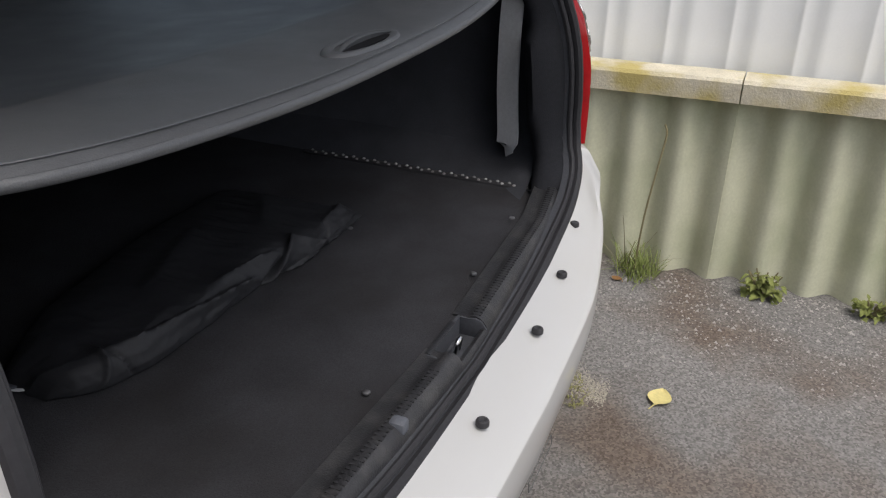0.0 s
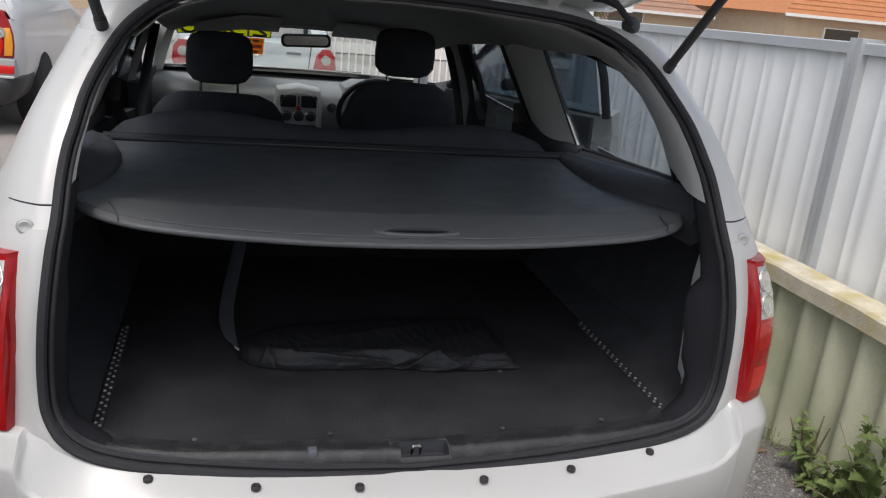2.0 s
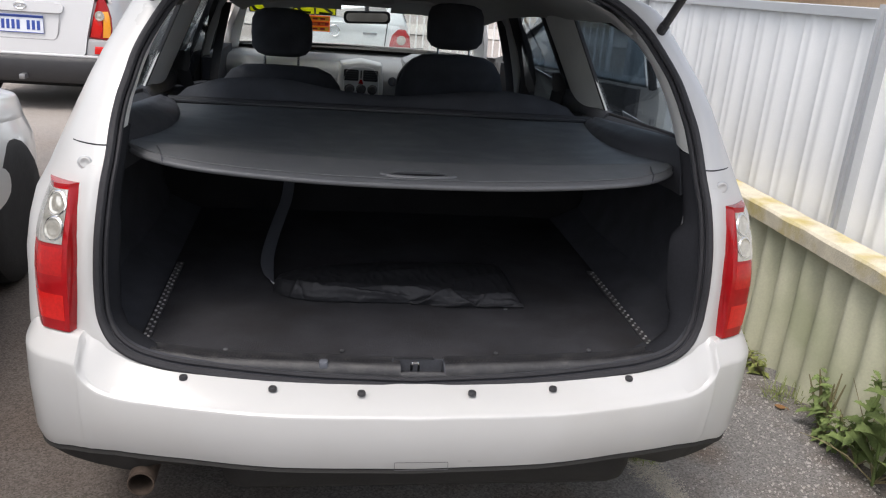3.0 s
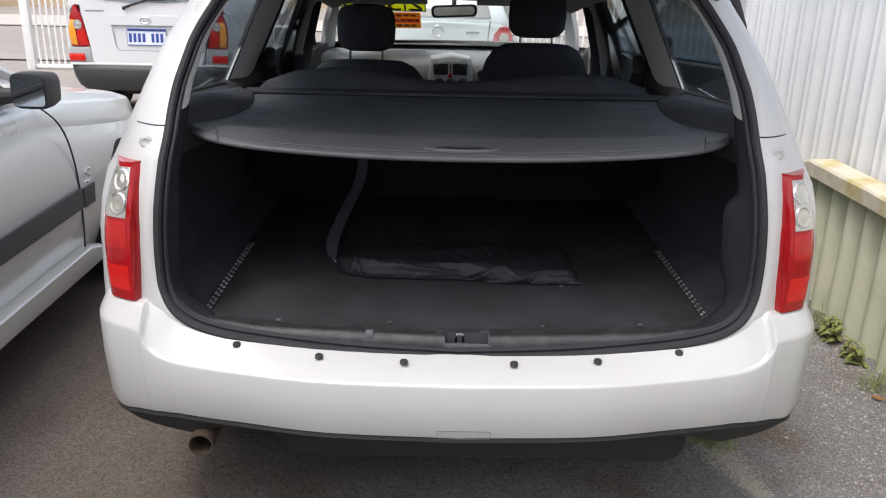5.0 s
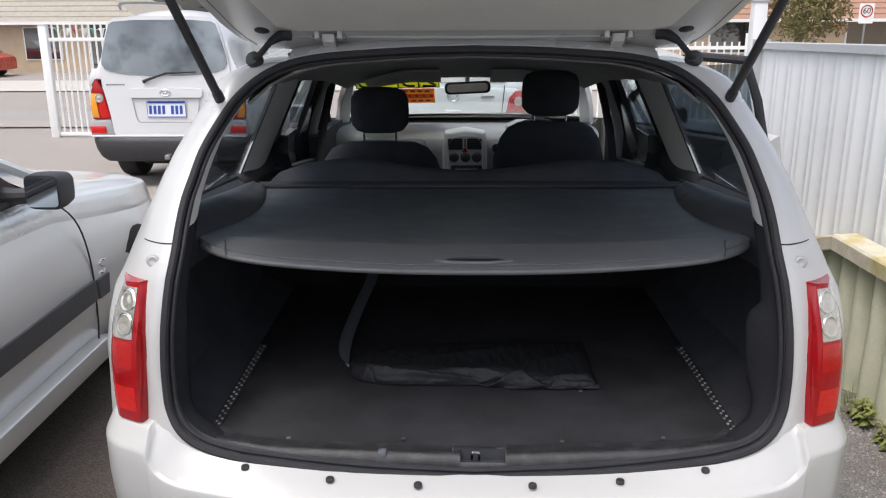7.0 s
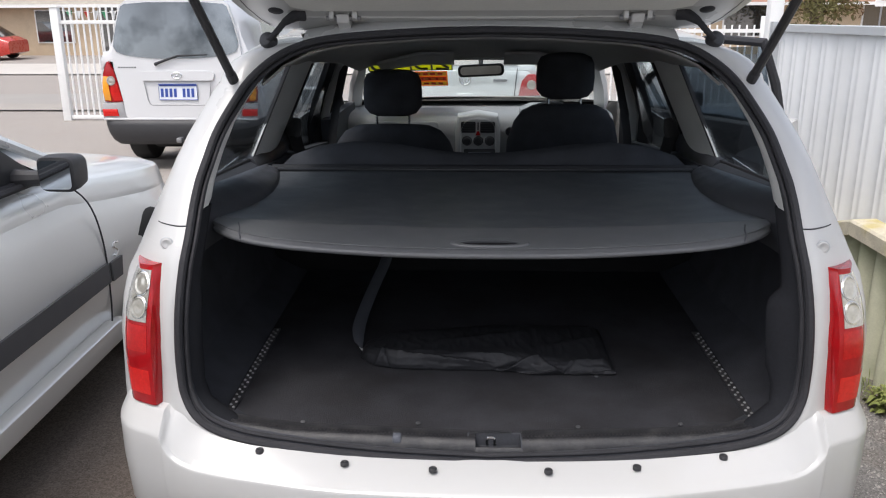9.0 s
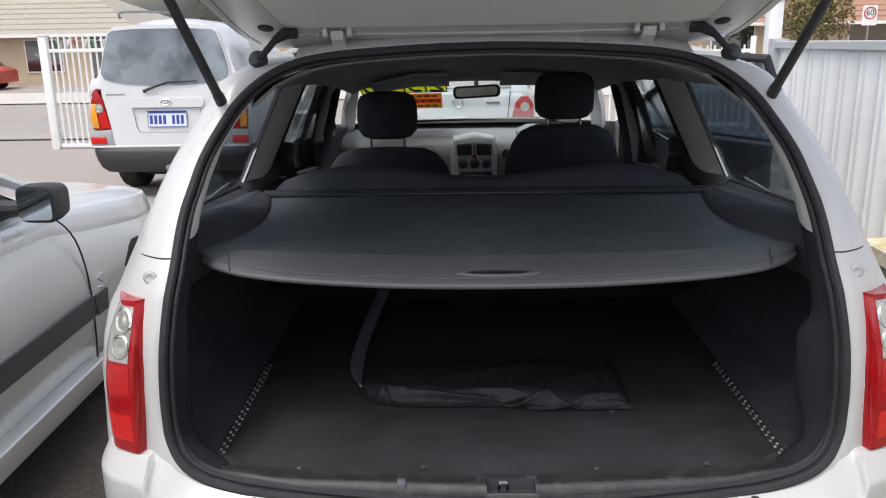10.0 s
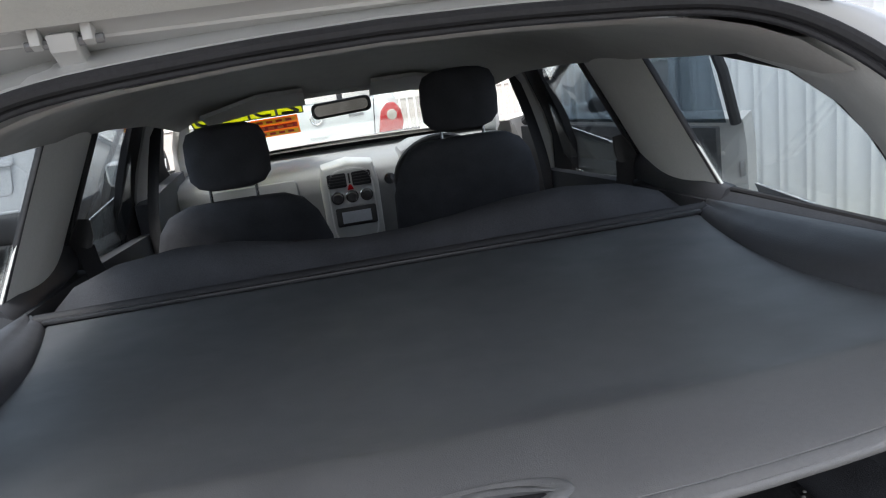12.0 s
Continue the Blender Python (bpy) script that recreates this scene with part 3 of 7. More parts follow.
ROOF = [(0.75, 1.50, 0.60, 0.075), (1.2, 1.515, 0.625, 0.08), (2.0, 1.52, 0.62, 0.085), (2.7, 1.475, 0.60, 0.085), (2.95, 1.43, 0.59, 0.08)]
ROOF_X = [(0.486, 0.45), (0.75, 0.51), (1.2, 0.55), (2.0, 0.55), (2.7, 0.53), (2.95, 0.52)]
rows = []
for k, (dy, up) in enumerate(((0, 0), (0.02, 0.008), (0.06, 0.02))):
    rows.append([(x, ap_y(roof_edge(x)) + dy, roof_edge(x) + up) for x in np.linspace(-0.45, 0.45, 19)])
for y, zc, hw, drop in ROOF:
    e = lerp_table(y, ROOF_X) / hw
    rows.append([(u * hw, y, zc - drop * u ** 4 - 0.02 * u * u) for u in np.linspace(-e, e, 19)])
part("roof", thick(grid(rows), -0.006), white_paint, wagon)


def roof_rim(y):
    """The roof sheet's side edge at y."""
    if y < 0.75:
        a, b = 1.44, 1.50 - 0.075 * (0.51 / 0.60) ** 4 - 0.02 * (0.51 / 0.60) ** 2
        return Vector((lerp_table(y, ROOF_X), y, a + (b - a) * math.sin(math.pi / 2 * min(max((y - 0.486) / 0.264, 0), 1))))
    x = lerp_table(y, ROOF_X)
    zc, hw, drop = (lerp_table(y, [(r[0], r[k]) for r in ROOF]) for k in (1, 2, 3))
    return Vector((x, y, zc - drop * (x / hw) ** 4 - 0.02 * (x / hw) ** 2))


for s in (-1, 1):
    low = [Vector(p) for p in corner_line(1.345, 1.03, 1)]
    low += [Vector((inner_x(z) + 0.03, y, z)) for y, z in ((1.2, 1.348), (1.6, 1.345), (2.0, 1.34), (2.7, 1.295), (3.02, 1.245))]
    rows = []
    for v in np.linspace(0, 1, 9):
        row = []
        for j, b in enumerate(low):
            yt = min(max(b.y + 0.09 * (1 - min(j / 14, 1)), 0.486), 2.95)
            top = roof_rim(yt)
            c, sn = 1 - math.cos(v * math.pi / 2), math.sin(v * math.pi / 2)
            p = Vector((b.x + (top.x - b.x) * c, b.y + (yt - b.y) * v, b.z + (top.z - b.z) * sn))
            if j < 4:
                z = 1.345 + 0.095 * sn
                q = Vector((lerp_table(z, AP_X), ap_y(z), z))
                p = q.lerp(p, (j / 4) ** 0.6)
            row.append((s * p.x, p.y, p.z))
        rows.append(row)
    part("cantrail", thick(grid(rows), 0.004), white_paint, wagon, smooth=60)

# bumper: an outer skin from the sill ledge over the crease to the lower edge
OUT = [(0.0, -0.100), (0.3, -0.092), (0.5, -0.062), (0.62, -0.036), (0.67, -0.020), (0.695, -0.010), (0.711, -0.005), (0.718, -0.001), (0.744, 0.012), (0.80, 0.044), (0.842, 0.100), (0.865, 0.19), (0.878, 0.35), (0.886, 0.72)]
INN = [(0.0, -0.004), (0.25, 0.001), (0.47, 0.015), (0.585, 0.030), (0.635, 0.037), (0.664, 0.044), (0.684, 0.052), (0.702, 0.061), (0.728, 0.076), (0.775, 0.10), (0.815, 0.15), (0.842, 0.22), (0.856, 0.36), (0.866, 0.72)]
ZIN = [0.590, 0.596, 0.614, 0.636, 0.660, 0.684, 0.689, 0.689, 0.688, 0.685, 0.680, 0.674, 0.668, 0.666]
ZCR = [0.563, 0.565, 0.570, 0.574, 0.581, 0.595, 0.620, 0.681, 0.682, 0.681, 0.678, 0.670, 0.662, 0.660]
ZKN = [0.558, 0.560, 0.565, 0.569, 0.576, 0.589, 0.610, 0.632, 0.635, 0.633, 0.632, 0.630, 0.630, 0.630]
BACK = [0.009, 0.009, 0.009, 0.009, 0.009, 0.010, 0.012, 0.030, 0.033, 0.034, 0.034, 0.030, 0.020, 0.020]
oc = curve_through([(x, y, 0) for x, y in OUT], 4)
ic = curve_through([(x, y, z) for (x, y), z in zip(INN, ZIN)], 4)
zc, zk, bk = ([float(np.interp(k / 4, range(len(tab)), tab)) for k in range(len(oc))] for tab in (ZCR, ZKN, BACK))
half = []
for o, i, z, k, b in zip(oc, ic, zc, zk, bk):
    n = Vector((o.x - i.x, o.y - i.y, 0)).normalized()
    lean = 0.016
    base = lerp_table(o.x, [(0, 0.420), (0.3, 0.425), (0.5, 0.430), (0.65, 0.430), (0.76, 0.414), (0.82, 0.400), (0.88, 0.39)])
    cr = Vector((o.x, o.y, z)) - n * b
    kink = Vector((o.x, o.y, k)) - n * 0.001
    # ledge, its edge, the shoulder's kink, the face and the turned-in lower edge
    half.append([i + Vector((0, 0, -0.02)), i, i.lerp(cr, 0.5) + Vector((0, 0, 0.003)), i.lerp(cr, 0.85) + Vector((0, 0, 0.002)), cr, cr.lerp(kink, 0.12) + n * 0.0006, cr.lerp(kink, 0.88) + n * 0.0006, kink,
                 Vector((o.x, o.y, k - 0.006)), Vector((o.x, o.y, k - 0.035)), Vector((o.x, o.y, k - 0.4 * (k - base))), Vector((o.x, o.y, base + 0.03)) - n * lean * 0.55, Vector((o.x, o.y, base)) - n * lean * 1.3,
                 Vector((o.x, o.y, base - 0.004)) - n * (lean * 1.3 + 0.02)])
full = [[Vector((-p.x, p.y, p.z)) for p in r] for r in reversed(half[1:])] + half
bumper = part("rear_bumper", grid(full), white_paint, wagon, "white moulded rear bumper", smooth=30)
rows = []
for r in full:
    a, b = r[-2], r[-1]
    c = Vector((b.x, b.y, 0))
    inward = Vector((-b.x * 0.05, 0.06, 0))
    low = lerp_table(abs(b.x), [(0, 0.388), (0.4, 0.385), (0.55, 0.378), (0.62, 0.350), (0.75, 0.348), (0.9, 0.352)])
    rows.append([a + Vector((0, 0.004, -0.002)), a + Vector((0, 0.0, -0.012)), Vector((a.x, a.y, low + 0.02)) + inward * 0.3, Vector((a.x, a.y, low)) + inward, Vector((a.x, a.y, low - 0.01)) + inward * 2.4])
part("valance", grid(rows), underbody, bumper, "black plastic lower valance")
for x, y in ((-0.497, -0.004), (-0.309, -0.031), (-0.12, -0.044), (0.123, -0.044), (0.310, -0.031), (0.497, -0.004)):
    zz = lerp_table(abs(x), [(0.0, 0.588), (0.31, 0.594), (0.5, 0.606)])
    part("stud", turned([(0.0090, -0.004), (0.0090, 0.0022), (0.0078, 0.0042), (0.0055, 0.0050), (0.0038, 0.0038), (0.001, 0.0034)], (x, y, zz), "z", 14), black_plastic, bumper, "black rubber stud")
part("cover_gap", tube([(x, -0.0918 + (0.442 - z) * -0.1, z) for x, z in rounded_rect(0.015, 0.436, 0.118, 0.018, 0.002)], 0.0006, 6, closed=True), moulding_grey, bumper, "outline of a small towing cover")
part("exhaust_tip", thick(grid([[(-0.590 + 0.026 * math.cos(a), y, 0.366 - 0.04 * (0.2 - y) + 0.026 * math.sin(a)) for a in np.linspace(0, 2 * math.pi, 20, endpoint=False)] for y in (-0.03, 0.05, 0.3)], close_u=True), -0.003), rusty, wagon, "sooty steel exhaust tip")

# tail lamps wrap the corners
for s in (-1, 1):
    def lamp_line(z, m=21):
        """Even steps from the inner edge over the rib and round to the side, with outward normals."""
        key = [(lerp_table(z, [(0.687, 0.7194), (0.75, 0.717), (0.80, 0.714), (0.85, 0.7105), (0.90, 0.7095), (0.95, 0.7065), (0.995, 0.7008)]),
                lerp_table(z, [(0.687, 0.0668), (0.75, 0.0664), (0.80, 0.066), (0.85, 0.0675), (0.90, 0.0777), (0.95, 0.0943), (0.995, 0.1085)])),
               (lerp_table(z, [(0.70, 0.736), (0.80, 0.734), (0.90, 0.729), (0.99, 0.726)]), lerp_table(z, [(0.70, 0.043), (0.80, 0.044), (0.85, 0.047), (0.90, 0.055), (0.95, 0.070), (0.99, 0.092)])),
               (lerp_table(z, [(0.70, 0.785), (0.75, 0.786), (0.80, 0.783), (0.85, 0.779), (0.90, 0.773), (0.95, 0.765), (0.985, 0.754)]), lerp_table(z, [(0.70, 0.070), (0.80, 0.068), (0.85, 0.070), (0.90, 0.077), (0.95, 0.0904), (0.985, 0.104)])),
               (lerp_table(z, [(0.70, 0.802), (0.80, 0.803), (0.85, 0.799), (0.90, 0.791), (0.95, 0.777), (0.985, 0.764)]), lerp_table(z, [(0.70, 0.089), (0.80, 0.092), (0.90, 0.100), (0.95, 0.106), (0.985, 0.118)]))]
        ex, ey = key[-1]
        key = [(key[0][0] - 0.001, key[0][1] + 0.012), key[0], (key[1][0] - 0.008, key[1][1] + 0.005)] + key[1:] + [(ex + 0.017, ey + 0.042), (ex + 0.030, ey + 0.105)]
        line = curve_through([(x, y, z) for x, y in key], 8)
        ln = [0.0]
        for a, b in zip(line[:-1], line[1:]):
            ln.append(ln[-1] + (b - a).length)
        out = []
        for f in np.linspace(0, 1, m):
            d = f * ln[-1]
            p, q, r = (Vector((float(np.interp(e, ln, [w.x for w in line])), float(np.interp(e, ln, [w.y for w in line])), z)) for e in (d, d + 0.006, d - 0.006))
            e = (q - r).normalized()
            out.append((p, Vector((e.y, -e.x, 0))))
        return out

    def lamp_point(a, z, lift):
        """A point of the lens, a along the line from its inner edge to the side."""
        line = lamp_line(z, 41)
        f = min(max(a, 0.0), 1.0) * 40
        i = min(int(f), 39)
        p, nrm = line[i][0].lerp(line[i + 1][0], f - i), line[i][1].lerp(line[i + 1][1], f - i)
        bulge = 0.003 * math.sin(math.pi * min(max((z - 0.66) / 0.35, 0), 1)) * math.sin(math.pi * min(a + 0.1, 1))
        p = p + nrm * (lift + bulge)
        p.z -= 0.006 * min(max((a - 0.12) / 0.88, 0), 1) ** 0.85
        return Vector((s * p.x, p.y, p.z))

    def lamp_piece(z0, z1, a0, a1, lift, nz=6):
        zs = list(np.linspace(z0, z1 - 0.012, nz)) + [z1 - 0.006, z1 - 0.002, z1]
        outer = [[lamp_point(a, z, lift) for a in np.linspace(a0, a1, 30)] for z in zs]
        inner = [[Vector((p.x - s * 0.035 * a, p.y + 0.075 * (1 - 0.7 * a), p.z)) for p, a in zip(r, np.linspace(a0, a1, 30))] for r in outer]
        bm = bmesh.new()
        grid(outer, bm)
        for e0, e1 in ((outer[0], inner[0]), (outer[-1], inner[-1]), ([r[0] for r in outer], [r[0] for r in inner]), ([r[-1] for r in outer], [r[-1] for r in inner])):
            grid([e0, e1], bm)
        bmesh.ops.remove_doubles(bm, verts=bm.verts, dist=0.0002)
        return bm

    def lamp_disc(a, z, rings):
        """A round moulding that lies on the lens: (radius, lift) rings."""
        span = 0.235
        rows = [[lamp_point(a + r * math.cos(q) / span, z + r * math.sin(q), lift) for q in np.linspace(0, 2 * math.pi, 28, endpoint=False)] for r, lift in rings]
        return grid(rows, close_u=True, caps=True)
    lamp = part("tail_lamp", lamp_piece(0.688, 0.997, 0.0, 1.0, 0.0, 9), red_lens, wagon, "red and clear wraparound tail lamp", smooth=40)
    part("clear_lens", lamp_piece(0.880, 0.986, 0.215, 0.80, 0.0018, 7), clear_lens, lamp, "clear upper lens", smooth=40)
    for z in (0.911, 0.960):
        part("bulb_bowl", lamp_disc(0.315, z, [(0.0225, 0.0022), (0.0220, 0.0048), (0.0200, 0.0052), (0.0185, 0.0034), (0.012, 0.0030), (0.006, 0.0042), (0.001, 0.0048)]), bowl_lens, lamp, smooth=60)
        part("bowl_ring", lamp_disc(0.315, z, [(0.0245, 0.0022), (0.0242, 0.0034), (0.0226, 0.0036), (0.0224, 0.0024)]), chrome, lamp, smooth=60)
    part("lens_step", lamp_piece(0.9345, 0.9375, 0.225, 0.60, 0.0030, 2), bowl_lens, lamp, smooth=40)
    part("stop_lens", lamp_piece(0.712, 0.770, 0.21, 0.62, 0.0008, 4), stop_red, lamp, smooth=40)
    part("tail_lens", lamp_piece(0.812, 0.872, 0.21, 0.70, 0.0006, 4), tail_red, lamp, smooth=40)

# seal round the opening, with its inner lip
part("opening_seal", tube(aperture_loop(0.006, -0.005), 0.009, 8, closed=True), rubber, wagon, "black rubber tailgate seal")
part("seal_lip", tube(aperture_loop(0.019, 0.006), 0.0055, 8, closed=True), rubber, wagon)
loopA, loopB, loopC = aperture_loop(0.006, 0.0), aperture_loop(0.021, 0.010), aperture_loop(0.020, 0.024)
part("opening_flange", grid([loopA, loopB, loopC], close_u=True), boot_black, wagon)

# boot: floor, sill trim, side liners
floor_pts = [(-0.62, 0.118), (-0.56, 0.094), (-0.45, 0.077), (-0.2, 0.066), (0.2, 0.066), (0.45, 0.077), (0.56, 0.094), (0.62, 0.118), (0.62, 1.2), (-0.62, 1.2)]
part("boot_floor", prism(floor_pts, "z", 0.56, 0.615, 0.004), carpet, wagon, "black carpeted boot floor")
for s in (-1, 1):
    sill = []
    for u in np.linspace(0.072 if s > 0 else 0.030, 0.612, 18):
        y0 = lerp_table(u, [(0, 0.017), (0.45, 0.030), (0.58, 0.046), (0.62, 0.060)])
        z0 = lerp_table(u, [(0, 0.606), (0.45, 0.616), (0.62, 0.632)])
        sill.append([(s * u, y, z) for y, z in ((y0 - 0.004, z0 - 0.03), (y0 - 0.001, z0 - 0.006), (y0 + 0.002, z0 + 0.002), (y0 + 0.007, z0 + 0.0085), (y0 + 0.013, z0 + 0.0125), (y0 + 0.020, z0 + 0.0140), (y0 + 0.027, z0 + 0.0122), (y0 + 0.032, z0 + 0.0090), (y0 + 0.044, z0 + 0.0102), (y0 + 0.056, z0 + 0.0102), (y0 + 0.060, 0.60))])
    st = part("sill_trim", grid(sill, caps=True), sill_plastic, wagon, "worn black ribbed plastic sill trim", smooth=50)
    for k in range(60):
        u = 0.08 + k * 0.0085
        y0 = lerp_table(u, [(0, 0.017), (0.45, 0.030), (0.58, 0.046), (0.62, 0.060)])
        z0 = lerp_table(u, [(0, 0.606), (0.45, 0.616), (0.62, 0.632)])
        part("rib", box(s * u - 0.002, s * u + 0.002, y0 + 0.013, y0 + 0.027, z0 + 0.002, z0 + 0.0140), sill_plastic, st, smooth=0)
well = part("latch_well", box(-0.052, 0.074, 0.022, 0.068, 0.572, 0.588, 0.003), boot_black, wagon, "black recessed latch well")
for s in (-1, 1):
    cheek = [(0.018, 0.584), (0.066, 0.584), (0.066, 0.6175), (0.050, 0.6165), (0.038, 0.6195), (0.028, 0.616), (0.019, 0.604)]
    cx = 0.0705 if s > 0 else -0.046
    part("well_cheek", prism([(y, z) for y, z in cheek if s > 0 or y > 0.045], "x", cx - 0.002, cx + 0.002, 0.0008), boot_black, well)
part("well_back", box(-0.046, 0.0705, 0.062, 0.067, 0.582, 0.617), boot_black, well)
bridge = [[(x, y, z) for y, z in ((0.012, 0.574), (0.015, 0.594), (0.018, 0.602), (0.022, 0.6055), (0.027, 0.6045), (0.030, 0.600), (0.031, 0.584))] for x in np.linspace(-0.032, 0.074, 6)]
part("well_front", grid(bridge, caps=True), sill_plastic, well, smooth=50)
part("well_lip", box(-0.044, 0.050, 0.061, 0.070, 0.6165, 0.6186, 0.001), soft_trim, well, "thin worn lip of the latch well")
part("latch_plate", box(-0.016, 0.026, 0.033, 0.052, 0.587, 0.5905, 0.001), boot_black, well)
part("striker", tube(curve_through([(-0.004, 0.044, 0.588), (-0.004, 0.039, 0.614), (-0.001, 0.038, 0.620), (0.009, 0.038, 0.620), (0.012, 0.039, 0.614), (0.012, 0.044, 0.588)], 4), 0.0034, 8), chrome, wagon, "chrome latch striker")
part("tie_down", box(-0.212, -0.192, 0.024, 0.046, 0.608, 0.6280, 0.005), webbing, wagon, "steel tie-down clip")
for x, y in ((-0.16, 0.1), (0.2, 0.09), (0.43, 0.1), (-0.42, 0.09), (0.28, 0.36)):
    part("floor_clip", turned([(0.0055, 0.0), (0.0055, 0.002), (0.003, 0.003), (0.001, 0.003)], (x, y, lerp_table(abs(x), [(0, 0.606), (0.45, 0.616), (0.62, 0.632)]) + 0.0092 if y < 0.2 else 0.6145), "z", 10), steel, wagon)
for s in (-1, 1):
    rail = part("floor_rail", box(s * 0.604 - 0.010, s * 0.604 + 0.010, 0.095, 0.65, 0.612, 0.620, 0.002), black_plastic, wagon, "dimpled steel floor rail")
    for k in range(20):
        for dx in (-0.0048, 0.0048):
            part("stud", turned([(0.0037, 0), (0.0034, 0.002), (0.0022, 0.0032), (0.001, 0.0036)], (s * 0.604 + dx, 0.125 + k * 0.026 + (0.013 if dx > 0 else 0), 0.6195), "z", 8), rail_dimple, rail)
    # side liner from the floor to the window sill, bulging over the wheel
    rows = []
    for y in (0.12, 0.2, 0.3, 0.45, 0.6, 0.8, 1.0, 1.2):
        b = 0.03 * math.exp(-((y - 0.95) / 0.25) ** 2)
        xo = lerp_table(y, [(0.12, 0.70), (0.2, 0.74), (0.35, 0.765), (0.6, 0.77), (1.2, 0.77)])
        row = []
        for x, z in ((0.618, 0.612), (0.66 - b, 0.622), (xo - 0.035 - b, 0.66), (xo - 0.012 - b, 0.72), (xo - b, 0.84), (xo, 0.93), (xo - 0.005, 0.985)):
            yy = max(y, ap_y(z) + 0.045)
            cap = lerp_table(yy - ap_y(z), [(0.045, lerp_table(z, AP_X) - 0.02), (0.12, lerp_table(z, AP_X) + 0.035), (0.25, 0.80)])
            row.append((s * min(x, cap), yy, z))
        rows.append(row)
    part("side_liner", grid(rows), liner_carpet, wagon, "black carpeted side liner")
    # rear post trim, black below and pale grey above the sill
    low, high = [], []
    for z in (0.63, 0.68, 0.72, 0.76, 0.80, 0.84, 0.87, 0.895, 0.915, 0.94, 0.97, 1.03, 1.098):
        xa = lerp_table(z, AP_X)
        d = lerp_table(z, [(0.63, 0.0), (0.69, 0.010), (0.76, 0.038), (0.84, 0.044), (0.895, 0.043), (0.915, 0.037), (0.94, 0.012), (1.098, 0.0)]) * (1.0 if s > 0 else 0.2)
        low.append([(s * (xa - 0.018), ap_y(z) + 0.018, z), (s * (xa - 0.026 - d * 0.35), ap_y(z) + 0.034, z), (s * (xa - 0.028 - d * 0.85), ap_y(z) + 0.050 + d * 0.15, z), (s * (xa - 0.028 - d), ap_y(z) + 0.062 + d * 0.2, z), (s * (xa - 0.018 - d * 0.9), ap_y(z) + 0.076 + d * 0.3, z), (s * (xa + 0.03), ap_y(z) + 0.095 + d * 0.3, z)])
    part("post_trim", grid(low), post_black, wagon, "matt black post trim beside the opening", smooth=60)
    for z in (1.098, 1.12, 1.15, 1.20, 1.26, 1.31, 1.35, 1.385):
        xa = lerp_table(z, AP_X)
        yq = lerp_table(z, QUARTER_Y)
        high.append([(s * (xa - 0.022), ap_y(z) + 0.02, z), (s * (xa - 0.024), ap_y(z) + 0.05, z), (s * (xa - 0.01), ap_y(z) + 0.12, z), (s * (inner_x(z) - 0.012), yq - 0.02, z), (s * (inner_x(z) + 0.004), yq, z)])
    part("pillar_trim", grid(high), grey_trim, wagon, "pale grey rear pillar trim")
    # padded bolster under the quarter window: a lit shelf above, a hollow face down to the blind
    rows = []
    for y, xi, zt in ((0.26, 0.655, 1.088), (0.31, 0.652, 1.088), (0.40, 0.640, 1.084), (0.52, 0.622, 1.074), (0.65, 0.612, 1.062), (0.78, 0.614, 1.048), (0.90, 0.628, 1.034), (1.02, 0.652, 1.020), (1.12, 0.676, 1.008), (1.20, 0.710, 0.996), (1.25, 0.74, 0.986)):
        xo, zb = 0.772, 0.985 - 0.02 * min(max((y - 0.3) / 0.9, 0), 1)
        wide = xo - xi
        sec = ((0.10, zb - zt - 0.01), (0.04, (zb - zt) * 0.62), (0.10, (zb - zt) * 0.40), (0.26, (zb - zt) * 0.20), (0.36, -0.010), (0.44, -0.003), (0.55, 0.0), (0.80, -0.006), (1.0, -0.022), (1.0, -0.06))
        rows.append([(s * (xi + wide * a), y, zt + h) for a, h in sec])
    part("window_bolster", grid(rows, caps=True), bolster_black, wagon, "padded black sill bolster", smooth=60)
for s in (-1, 1):
    ys = (0.40, 0.53, 0.75, 1.0, 1.225, 1.30)
    A = [(s * 0.755, y, lerp_table(y, [(0.40, 1.05), (0.6, 1.035), (1.0, 1.005), (1.3, 0.955)])) for y in ys]
    B = [(s * (inner_x(z) + 0.004), y, z) for y, z in ((0.40, 1.07), (0.53, 1.062), (0.75, 1.045), (1.0, 1.022), (1.225, 1.002), (1.30, 0.985))]
    part("sill_filler", strip(A, B, 3, 0.004), boot_black, wagon)
# pale handle loop on the boot wall
cl = curve_through([(0.668, 0.197, 0.985), (0.660, 0.197, 0.91), (0.662, 0.196, 0.80), (0.662, 0.190, 0.71), (0.668, 0.193, 0.680), (0.685, 0.200, 0.667), (0.703, 0.207, 0.6635)], 4)
rows = []
for k, c in enumerate(cl):
    wide = Vector((0.008, 0.025, 0)) if k < 15 else Vector((0.004, 0.016, 0.010)) if k < 18 else Vector((0.004, 0.004, 0.016))
    rows.append([c - wide, c, c + wide])
bm = thick(grid(rows), 0.003)
part("wall_strap", bm, pale_webbing, wagon, "grey webbing strap on the boot wall")

# rear blind
rows = []
edge = [(0.0, 0.128), (0.2, 0.130), (0.39, 0.146), (0.50, 0.166), (0.565, 0.194), (0.615, 0.235), (0.650, 0.290)]
ec = curve_through([(x, y, 0) for x, y in edge], 3)
ev = [(-p.x, p.y) for p in reversed(ec[1:])] + [(p.x, p.y) for p in ec]


def blind_top(x):
    """The end board sags between its two ends."""
    return 1.0195 + 0.021 * min(abs(x) / 0.62, 1.0) ** 2


